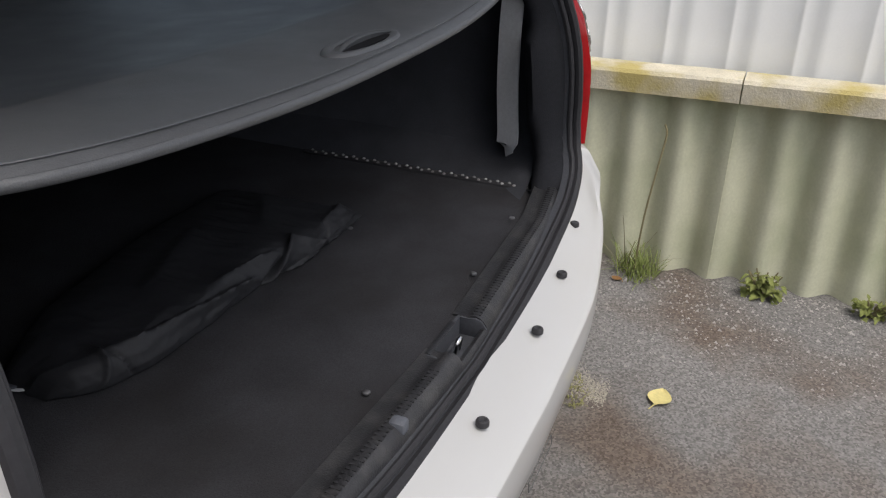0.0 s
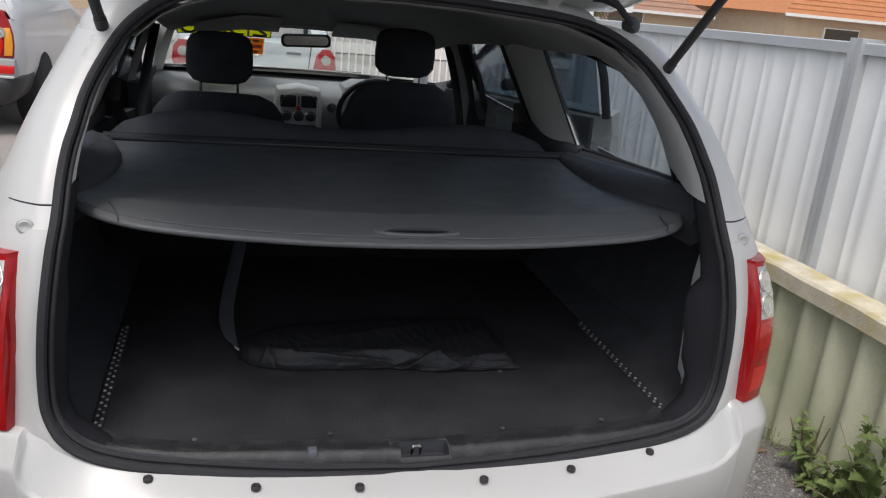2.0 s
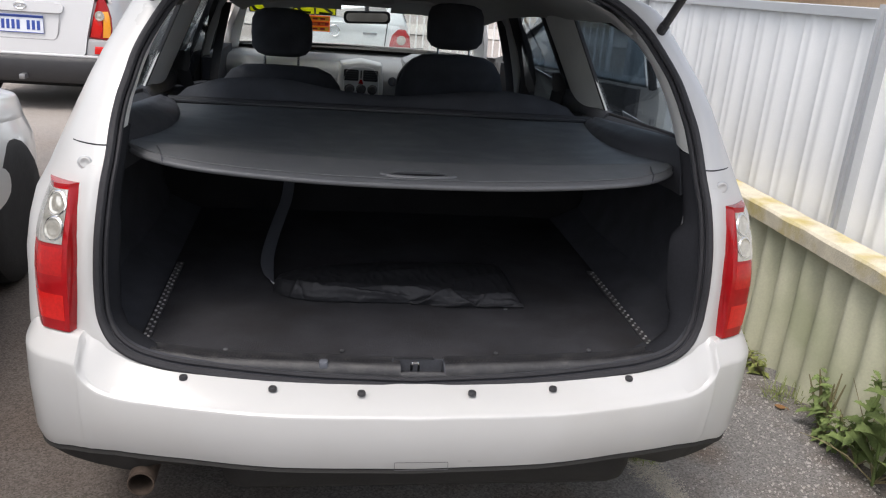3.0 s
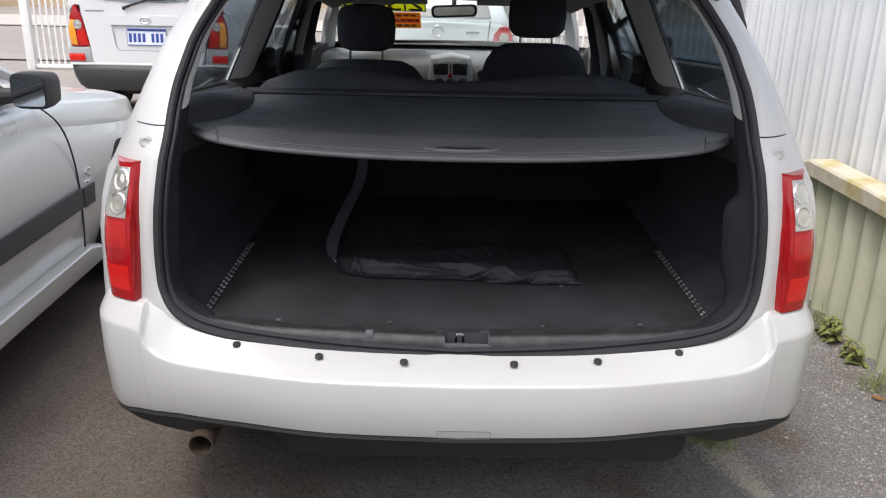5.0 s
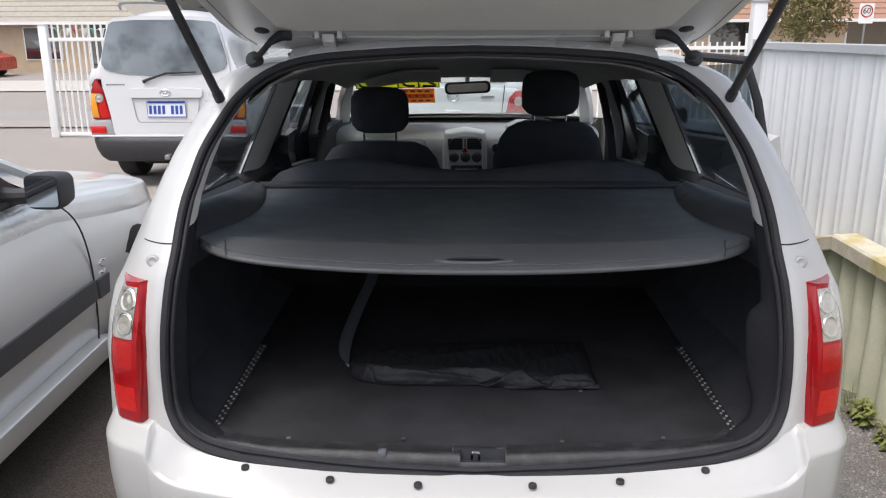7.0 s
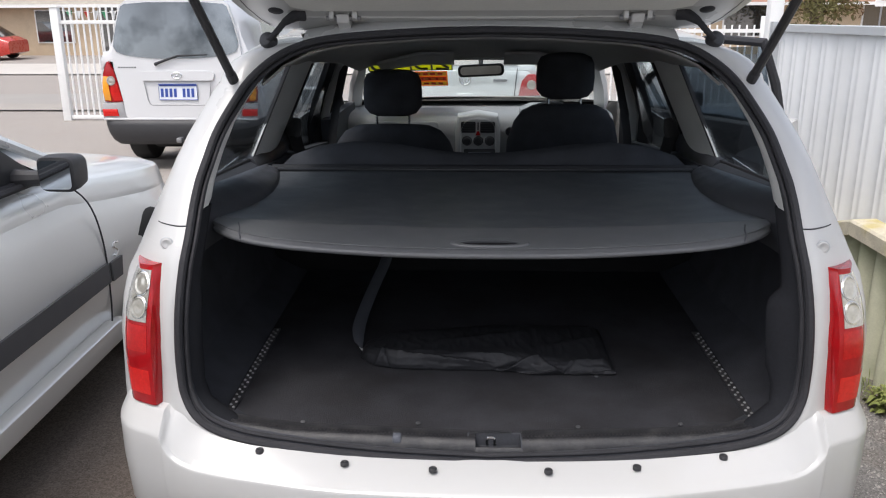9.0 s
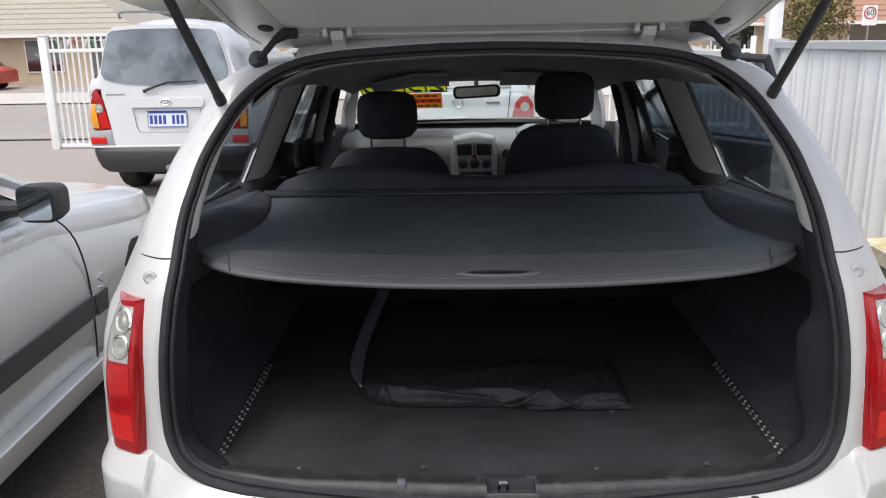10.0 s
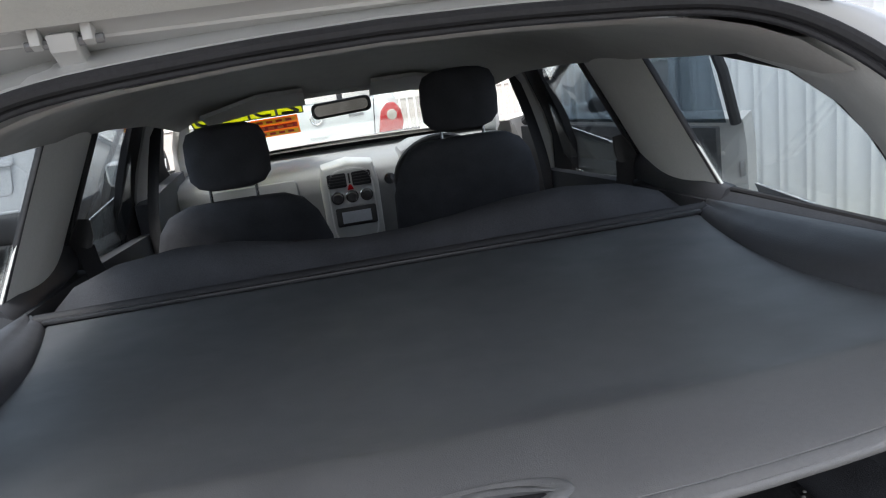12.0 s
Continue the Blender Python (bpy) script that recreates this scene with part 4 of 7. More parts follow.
nu = 18
for k in range(nu + 1):
    u = k / nu
    row = []
    for x, y in ev:
        ys = max(0.325, y + 0.004)
        xf = x * (1.0 + 0.055 * u) if abs(x) > 0.6 else x
        yy = ys + (1.155 - ys) * u
        z = blind_top(x) - 0.004 + (0.984 - blind_top(x)) * u ** 1.15 - 0.020 * math.sin(math.pi * u ** 0.62) * (1 - (x / 0.72) ** 4) + 0.0022 * noise.noise(Vector((x * 4, yy * 3, 0))) + 0.0012 * noise.noise(Vector((x * 14, yy * 2, 4)))
        row.append((xf, yy, z))
    rows.append(row)
blind = part("boot_blind", thick(grid(rows), 0.003), cover_vinyl, wagon, "charcoal vinyl luggage blind pulled shut", smooth=60)
rows = []
for k in range(13):
    row = []
    for x, y in ev:
        ye = max(0.332, y + 0.004)
        u = k / 12
        roll = 0.006 * (1 - min(u / 0.10, 1)) ** 2
        row.append((x, y + (ye - y) * u, blind_top(x) + 0.0025 * math.sin(math.pi * u) * (1 - (x / 0.7) ** 2) - roll - (0.003 if k == 12 else 0) + 0.0012 * noise.noise(Vector((x * 9, u * 2, 6)))))
    rows.append(row)
part("end_board", thick(grid(rows), 0.006), board_vinyl, blind, "stiff vinyl-covered end board", smooth=60)
part("edge_piping", tube([(x, y + 0.003, blind_top(x) - 0.0120) for x, y in ev[1:-1]], 0.0065, 10), board_vinyl, blind, "rolled front hem", smooth=60)
part("hem_seam", tube([(x, y + 0.0125, blind_top(x) + 0.0012) for x, y in ev[2:-2]], 0.0009, 6), board_vinyl, blind, "stitched seam along the hem")
for s in (-1, 1):
    part("cap_seam", tube(curve_through([(s * 0.556, 0.186, blind_top(0.556) - 0.016), (s * 0.560, 0.190, blind_top(0.56) - 0.002), (s * 0.563, 0.198, blind_top(0.563) + 0.003), (s * 0.572, 0.235, blind_top(0.572) + 0.003), (s * 0.585, 0.275, blind_top(0.58) + 0.003)], 4), 0.0016, 6), boot_black, blind)
# moulded pull: a wide shallow rim, an arched lip, a black plate painting the narrow hollow's shade
zg = blind_top(0.0) + 0.002
rows = []
for f, h in ((1.0, -0.001), (0.97, 0.0022), (0.90, 0.0036), (0.80, 0.0036), (0.68, 0.0014)):
    rows.append([(0.090 * f * math.copysign(abs(math.cos(a)) ** 0.85, math.cos(a)), 0.181 + 0.033 * (f - 0.10) * math.sin(a), zg + h) for a in np.linspace(0, 2 * math.pi, 48, endpoint=False)])
part("grip_rim", grid(rows, close_u=True), board_vinyl, blind, "moulded rim of the grip", smooth=60)
part("grip_shade", prism([(0.060 * math.copysign(abs(math.cos(a)) ** 0.8, math.cos(a)), 0.176 + 0.0115 * math.sin(a) - 0.004 * (math.cos(a) ** 2)) for a in np.linspace(0, 2 * math.pi, 40, endpoint=False)], "z", zg - 0.004, zg + 0.0022), frame_black, blind, "flat black plate as the shade of the grip's hollow")
lip = []
for x in np.linspace(-0.072, 0.072, 25):
    b = 1 - (x / 0.072) ** 2
    y0 = 0.1795 - 0.007 * (1 - b)
    lip.append([(x, y0 + 0.016 * (0.3 + 0.7 * b), zg + 0.001), (x, y0 + 0.011 * (0.3 + 0.7 * b), zg + 0.003 + 0.0055 * b), (x, y0 + 0.004, zg + 0.0035 + 0.0065 * b), (x, y0 - 0.001, zg + 0.003 + 0.0055 * b), (x, y0 + 0.001, zg + 0.002)])
part("grip_lip", grid(lip, caps=True), board_vinyl, blind, "arched finger lip", smooth=60)
part("roller_lip", box(-0.695, 0.695, 1.150, 1.163, 0.982, 0.9905, 0.002), soft_trim, blind, "narrow grey lip of the roller case")
part("roller_case", tube([(-0.715, 1.178, 0.984), (0.715, 1.178, 0.984)], 0.015, 12), rubber, blind, "black blind roller case")

# tailgate, raised
HINGE_Y, HINGE_Z, TILT = 0.545, 1.500, radians(27)


def gate_point(u, x, h):
    """u runs from the hinge to the free edge, h is depth below the outer skin."""
    c, sn = math.cos(TILT), math.sin(TILT)
    y, z = -u, -h
    return (x, HINGE_Y + y * c + z * sn * -1, HINGE_Z + 0.03 - y * sn + z * c)


gate_rows, inner_rows = [], []
for u, hw in ((-0.034, 0.40), (-0.026, 0.50), (-0.010, 0.550), (0.013, 0.574), (0.05, 0.591), (0.11, 0.609), (0.17, 0.620), (0.30, 0.645), (0.45, 0.68), (0.65, 0.71), (0.85, 0.71), (0.95, 0.69), (1.0, 0.63)):
    gate_rows.append([gate_point(max(u, -0.005 - 0.03 * (abs(k) == 12)), (hw + 0.004) * k / 12, 0.0 if abs(k) < 12 else 0.05) for k in range(-12, 13)])
    rim = 0.0 if u < -0.03 or u > 0.97 else 0.5 if u < -0.02 else 1.0
    inner_rows.append([gate_point(u, hw * (k / 12 if abs(k) < 11 else math.copysign(0.965 if abs(k) == 11 else 1.0, k)), 0.052 + 0.013 * rim * (1 if abs(k) < 11 else 0.7 if abs(k) == 11 else 0)) for k in range(-12, 13)])
tailgate = part("tailgate", thick(grid(gate_rows), 0.004), white_paint, wagon, "white raised tailgate")
part("inner_skin", thick(grid(inner_rows), 0.004), white_paint, tailgate, smooth=60)
rows = [[gate_point(u, hw * k / 6, 0.072) for k in range(-6, 7)] for u, hw in ((0.12, 0.42), (0.14, 0.47), (0.5, 0.56), (0.52, 0.52))]
part("trim_panel", thick(grid(rows), 0.01), gate_trim, tailgate, "grey inner trim panel")
part("trim_gap", tube([gate_point(0.116, 0.425 * k / 6, 0.0735) for k in range(-6, 7)], 0.0022, 6), moulding_grey, tailgate, "shadow gap along the trim panel")
part("pressed_rib", tube([gate_point(0.062, 0.50 * k / 8, 0.066 + 0.0006 * (8 - abs(k))) for k in range(-8, 9)], 0.005, 8), white_paint, tailgate, "pressed rib in the inner skin")
part("seal_land", tube([gate_point(0.012, 0.545 * k / 8, 0.0655) for k in range(-8, 9)], 0.0016, 6), moulding_grey, tailgate, "grey sealant line")
for s in (-1, 1):
    bm = turned([(0.019, -0.004), (0.019, 0.003), (0.013, 0.006), (0.001, 0.007)], (0, 0, 0), "z", 18)
    b = gate_point(0.096, s * 0.515, 0.066)
    part("buffer", moved(bm, Matrix.Translation(b) @ Matrix.Rotation(radians(180) + TILT * -1, 4, "X")), rubber, tailgate, "black rubber buffer")
    part("side_sealant", tube([gate_point(u, s * hw * 0.955, 0.0665) for u, hw in ((0.013, 0.574), (0.05, 0.591), (0.11, 0.609), (0.17, 0.620), (0.30, 0.645), (0.45, 0.68))], 0.0018, 6), moulding_grey, tailgate, "grey sealant line")
    hinge = part("hinge", prism([(0.476, 1.503), (0.500, 1.506), (0.560, 1.466), (0.572, 1.448), (0.545, 1.448), (0.510, 1.470), (0.484, 1.484)], "x", s * 0.353 - 0.015, s * 0.353 + 0.015, 0.003), white_paint, tailgate, "white steel hinge arm")
    part("hinge_plate", prism([(0.478, 1.517), (0.500, 1.503), (0.506, 1.510), (0.484, 1.525)], "x", s * 0.353 - 0.034, s * 0.353 + 0.034, 0.002), white_paint, hinge)
    for dx in (-0.028, 0.028):
        part("hinge_ear", prism([(0.482, 1.512), (0.482, 1.494), (0.494, 1.488), (0.506, 1.494), (0.506, 1.512)], "x", s * 0.353 + dx - 0.006, s * 0.353 + dx + 0.006, 0.002), white_paint, hinge)
    part("hinge_pin", tube([(s * 0.353 - 0.042, 0.496, 1.494), (s * 0.353 + 0.042, 0.496, 1.494)], 0.0055, 8), steel, hinge)
    # wiring boot from the roof into the tailgate
    pts = curve_through([(s * 0.528, 0.450, 1.446), (s * 0.519, 0.444, 1.452), (s * 0.504, 0.448, 1.468), (s * 0.490, 0.464, 1.486), (s * 0.470, 0.492, 1.500), (s * 0.452, 0.504, 1.505)], 5)
    rad = [0.0072 + 0.001 * (k % 2) if k < 15 else 0.0085 + 0.0009 * (k - 14) for k in range(len(pts))]
    part("wiring_boot", tube(pts, rad, 10), rubber, tailgate, "black ribbed rubber wiring boot")
    bm = turned([(0.0195, 0.016), (0.0195, -0.004), (0.016, -0.009), (0.010, -0.011), (0.001, -0.011)], (0, 0, 0), "y", 18)
    part("grommet", moved(bm, Matrix.Translation((s * 0.533, 0.456, 1.445)) @ Matrix.Rotation(s * radians(20), 4, "Z") @ Matrix.Rotation(radians(-25), 4, "X")), soft_trim, tailgate, "grey rubber grommet")
    foot, head = Vector((s * 0.60, 0.392, 1.348)), Vector(gate_point(0.52, s * 0.665, 0.06))
    strut = part("gas_strut", tube([foot.lerp(head, 0.05), foot.lerp(head, 0.82)], 0.0105, 10), black_plastic, wagon, "black gas strut")
    part("strut_rod", tube([foot.lerp(head, 0.82), head], 0.005, 8), steel, strut)
    part("strut_end", tube([foot - (head - foot) * 0.01, foot.lerp(head, 0.07)], 0.0125, 10), black_plastic, strut)

# ---- cabin ----
# headlining, from the rear opening's edge forward to the windscreen
rows = []
for x in np.linspace(-1, 1, 25):
    e = 0.562 * x
    ze = roof_edge(e)
    row = [(e * 0.965, ap_y(ze) + 0.012, ze - 0.024), (e * 0.97, ap_y(ze) + 0.05, ze - 0.030), (e * 1.02, ap_y(ze) + 0.13, ze - 0.030 - 0.008 * abs(x) ** 3)]
    for y, z, hw, d in ((0.86, 1.435, 0.640, 0.095), (1.1, 1.43, 0.665, 0.105), (1.4, 1.425, 0.675, 0.115), (2.0, 1.40, 0.68, 0.125), (2.5, 1.335, 0.67, 0.105), (2.75, 1.275, 0.65, 0.09), (2.86, 1.236, 0.63, 0.075)):
        row.append((x * hw, y, z - d * abs(x) ** 4))
    rows.append(row)
part("headlining", grid(rows), headliner_cloth, wagon, "grey cloth headlining", smooth=60)


def side_slab(A, B, s, out, n=6, swell=0.0):
    """A closed pillar between two upright lines, its inside swelling, its depth going outwards."""
    rows = []
    for i in range(n + 1):
        u = i / n
        rows.append([Vector(a).lerp(Vector(b), u) - Vector((s * swell * math.sin(math.pi * u), 0, 0)) for a, b in zip(A, B)])
    for i in range(n, -1, -1):
        u = i / n
        rows.append([Vector(a).lerp(Vector(b), u) + Vector((s * out, 0, 0)) for a, b in zip(A, B)])
    bm = grid(rows, close_v=True)
    return bm


for s in (-1, 1):
    # pillar trims
    # broad pillar behind the rear door, swelling inwards, its front edge leaning back towards the foot
    zs = [0.93, 0.985, 1.05, 1.12, 1.20, 1.28, 1.34]
    A = [(s * (inner_x(z) + 0.002), 1.275 + (z - 1.0) * 0.42, z) for z in zs]
    B = [(s * (inner_x(z) + 0.016), 1.800 + (z - 1.0) * 0.46, z) for z in zs]
    part("rear_pillar_trim", side_slab(A, B, s, 0.006, 12, 0.034), grey_trim, wagon, "pale grey pillar trim", smooth=50)
    part("pillar_rubber", tube([(b[0] - s * 0.004, b[1] + 0.008, b[2]) for b in B], 0.012, 8), rubber, wagon, "black door seal along the pillar")
    foot = [[(s * (inner_x(1.0) + dx), y, z) for dx, z in ((0.014, 0.93), (-0.026, 0.945), (-0.030, 0.975), (-0.012, 1.004), (0.012, 1.010))] for y in (1.235, 1.30, 1.45, 1.62, 1.78)]
    part("pillar_foot", grid(foot, caps=True), bolster_black, wagon, "black moulding at the pillar foot", smooth=60)
    guide = [(s * (inner_x(1.06) - 0.030), 1.80, 1.065), (s * (inner_x(1.03) - 0.034), 1.785, 1.03), (s * (inner_x(0.98) - 0.034), 1.77, 0.975), (s * (inner_x(0.95) - 0.030), 1.765, 0.94)]
    part("belt_guide", tube(guide, [0.020, 0.036, 0.042, 0.034], 12, flat=0.45), black_plastic, wagon, "black seat belt guide")
    zs = [0.80, 0.88, 0.95, 1.05, 1.15, 1.25, 1.33]
    A = [(s * (inner_x(z) + 0.006), 2.490 - (z - 0.83) * 0.03, z) for z in zs]
    B = [(s * (inner_x(z) + 0.004), 2.72 - (z - 0.83) * 0.05, z) for z in zs]
    part("rear_door_frame", side_slab(A, B, s, 0.026, 5, 0.012), frame_black, wagon, "black rear door frame")
    A = [(s * (inner_x(z) - 0.006), 2.715 - (z - 0.83) * 0.05, z) for z in zs]
    B = [(s * (inner_x(z) + 0.0), 2.83 - (z - 0.83) * 0.03, z) for z in zs]
    part("centre_pillar", side_slab(A, B, s, 0.03, 7, 0.030), dark_pillar, wagon, "grey centre pillar trim", smooth=50)
    part("belt_anchor", turned([(0.030, 0.0), (0.030, -0.010), (0.022, -0.018), (0.001, -0.020)], (s * (inner_x(1.22) - 0.018), 2.77, 1.215), "x", 18), dark_pillar, wagon, "round belt anchor cover")
    part("seat_belt", tube(curve_through([(s * 0.690, 2.74, 1.20), (s * 0.715, 2.64, 1.05), (s * 0.74, 2.58, 0.88), (s * 0.75, 2.55, 0.70)], 5), 0.022, 6, flat=0.12), rubber, wagon, "black seat belt")
    part("rear_belt", tube(curve_through([(s * (inner_x(1.00) - 0.052), 1.76, 1.00), (s * (inner_x(0.95) - 0.085), 1.70, 0.955), (s * (inner_x(0.90) - 0.14), 1.62, 0.90)], 5), 0.024, 6, flat=0.12), rubber, wagon, "black rear seat belt")
    # door inner trims below the glass
    A = [(s * 0.815, y, z) for y, z in ((1.15, 0.985), (1.8, 0.925), (2.4, 0.855), (2.70, 0.82))]
    B = [(s * 0.80, y, 0.40) for y in (1.15, 1.8, 2.4, 2.70)]
    part("rear_door_trim", strip(A, B, 4, 0.05), boot_black, wagon, "dark rear door trim")
    # rear door lower sash, dark
    part("rear_sash", strip([(s * 0.822, 1.86, 0.900), (s * 0.838, 2.56, 0.822)], [(s * 0.818, 1.87, 0.918), (s * 0.832, 2.56, 0.838)], 1, 0.02), chrome, wagon, "bright window sash")
    # glazing
    out = [(1.285, 0.998), (0.9, 1.03), (0.585, 1.055), (0.59, 1.10), (0.605, 1.16), (0.635, 1.22), (0.69, 1.27), (0.79, 1.315), (1.03, 1.335), (1.405, 1.325)]
    bm = bmesh.new()
    bm.faces.new([bm.verts.new((s * (inner_x(1.16 + (z - 1.16) * 1.06) + 0.011), 0.95 + (y - 0.95) * 1.06, 1.16 + (z - 1.16) * 1.06)) for y, z in out])
    q = part("quarter_window", thick(bm, 0.004), tint_glass, wagon, "tinted quarter window", smooth=0)
    q.visible_shadow = False
    part("window_rubber", tube([(s * (inner_x(z) + 0.005), y, z) for y, z in out], 0.0075, 8, closed=True), rubber, q)
    bm = bmesh.new()
    bm.faces.new([bm.verts.new((s * (inner_x(z) + 0.022), y, z)) for y, z in ((1.72, 0.90), (2.56, 0.80), (2.50, 1.28), (1.93, 1.32))])
    q = part("rear_door_glass", thick(bm, 0.004), tint_glass, wagon, "tinted rear door window", smooth=0)
    q.visible_shadow = False
    # windscreen pillar
    part("screen_pillar", strip([(s * 0.60, 2.95, 1.31), (s * 0.70, 3.40, 1.06), (s * 0.76, 3.72, 0.90)], [(s * 0.645, 3.02, 1.27), (s * 0.755, 3.36, 1.05), (s * 0.81, 3.62, 0.90)], 2, 0.05), grey_trim, wagon, "grey windscreen pillar")
bm = grid([[(x * (0.80 - 0.2 * u), 3.80 - 0.82 * u - 0.12 * x * x, 0.90 + 0.41 * u) for x in np.linspace(-1, 1, 13)] for u in np.linspace(0, 1, 5)])
ws = part("windscreen", thick(bm, 0.005), clear_glass, wagon, "clear windscreen", smooth=60)
ws.visible_shadow = False

# left front door: closed
zs = [0.80, 0.88, 0.96, 1.04, 1.12, 1.19]
A = [(-(inner_x(z) + 0.006), 3.13 - (z - 0.9) * 0.45, z) for z in zs]
B = [(-(inner_x(z) + 0.006), 3.55 - (z - 0.9) * 1.15, z) for z in zs]
part("front_door_frame", side_slab(A, B, -1, 0.026, 4, 0.006), frame_black, wagon, "black front door frame")
bm = bmesh.new()
bm.faces.new([bm.verts.new((-(inner_x(z) + 0.022), y, z)) for y, z in ((2.62, 0.94), (3.45, 0.93), (3.08, 1.25), (2.65, 1.29))])
q = part("front_door_glass", thick(bm, 0.004), tint_glass, wagon, "tinted front door window", smooth=0)
q.visible_shadow = False
part("front_door_trim", strip([(-0.805, 2.62, 0.94), (-0.805, 3.1, 0.93), (-0.80, 3.5, 0.92)], [(-0.80, 2.62, 0.40), (-0.80, 3.1, 0.40), (-0.79, 3.5, 0.40)], 3, 0.05), boot_black, wagon)
lm = part("door_mirror", box(-1.03, -0.87, 3.22, 3.30, 0.93, 1.04, 0.025), white_paint, wagon, "white left door mirror")
part("mirror_pane", box(-1.015, -0.885, 3.215, 3.224, 0.945, 1.028), mirror_glass, lm)
for s in (-1,):
    part("door_skin", strip([(s * side_x(0.60, y), y, 0.60) for y in (2.1, 2.62, 3.3, 3.6)], [(s * side_x(0.98, y), y, 0.98) for y in (2.1, 2.62, 3.3, 3.6)], 6, 0.004), white_paint, wagon)
part("door_skin", strip([(side_x(0.60, y), y, 0.60) for y in (2.1, 2.5)], [(side_x(0.98, y), y, 0.98) for y in (2.1, 2.5)], 6, 0.004), white_paint, wagon)

# right front door: open
hinge_m = Matrix.Translation((0.90, 3.25, 0)) @ Matrix.Rotation(radians(34), 4, "Z")


def door_local(x, y, z):
    return hinge_m @ Vector((x, y, z))


rows = [[door_local(side_x(z, 2.6) - 0.90, -y, z) for y in (0.0, 0.3, 0.6, 0.85, 1.04)] for z in (0.30, 0.5, 0.7, 0.85, 0.93, 0.955)]
odoor = part("open_front_door", thick(grid(rows), -0.07), white_paint, wagon, "white front door standing open")
bm = bmesh.new()
bm.faces.new([bm.verts.new(door_local(x, -y, z)) for x, y, z in ((-0.075, 0.06, 0.95), (-0.085, 1.0, 0.95), (-0.205, 0.98, 1.32), (-0.19, 0.42, 1.27))])
g = part("front_door_glass", thick(bm, 0.004), door_tint, odoor, smooth=0)
g.visible_shadow = False
part("window_frame", tube([door_local(x, -y, z) for x, y, z in ((-0.07, 0.0, 0.95), (-0.12, 0.2, 1.09), (-0.195, 0.42, 1.285), (-0.21, 0.7, 1.34), (-0.21, 0.99, 1.335), (-0.15, 1.03, 1.15), (-0.085, 1.04, 0.95))], 0.022, 8), rubber, odoor, "black window frame")
part("trim_panel", strip([door_local(-0.13, -y, 0.945) for y in (0.05, 0.5, 1.0)], [door_local(-0.12, -y, 0.38) for y in (0.05, 0.5, 1.0)], 3, 0.03), soft_trim, odoor)
bm = box(0.02, 0.17, -0.36, -0.28, 0.92, 1.035, 0.025)
m = part("door_mirror", moved(bm, hinge_m), black_plastic, odoor, "dark door mirror")
part("door_handle", moved(box(-0.01, 0.012, -0.95, -0.83, 0.80, 0.825, 0.006), hinge_m), white_paint, odoor)
part("lock_plate", moved(box(-0.07, -0.03, -1.046, -1.038, 0.74, 0.80, 0.003), hinge_m), steel, odoor)

# rear seat back
rows = []
for x, zt in ((-0.73, 0.955), (-0.68, 1.0), (-0.58, 1.035), (-0.45, 1.05), (-0.32, 1.043), (-0.18, 1.02), (-0.05, 1.008), (0.08, 1.01), (0.19, 1.022), (0.32, 1.04), (0.45, 1.047), (0.58, 1.033), (0.68, 1.0), (0.73, 0.955)):
    rows.append([(x, y, z) for y, z in ((1.262, zt - 0.10), (1.27, zt - 0.06), (1.30, zt - 0.015), (1.345, zt), (1.40, zt - 0.012), (1.44, zt - 0.06), (1.47, 0.75), (1.50, 0.45))])
seat = part("rear_seat", grid(rows, caps=True), seat_cloth, wagon, "black cloth rear seat back", smooth=60)
rows = [[(x, y + 0.004 * math.cos(x * 9), z) for y, z in ((1.205, 0.58), (1.208, 0.66), (1.226, 0.80), (1.250, 0.90), (1.263, 0.93))] for x in np.linspace(-0.74, 0.74, 25)]
part("backing", thick(grid(rows), 0.006), shaded_backing, seat, "carpet backing of the seat, its colour darkened as shade", smooth=60)
part("rear_cushion", box(-0.70, 0.70, 1.42, 1.95, 0.28, 0.50, 0.06), seat_cloth, wagon)
part("cabin_floor", box(-0.78, 0.78, 1.2, 3.6, 0.24, 0.30, 0.01), carpet, wagon)


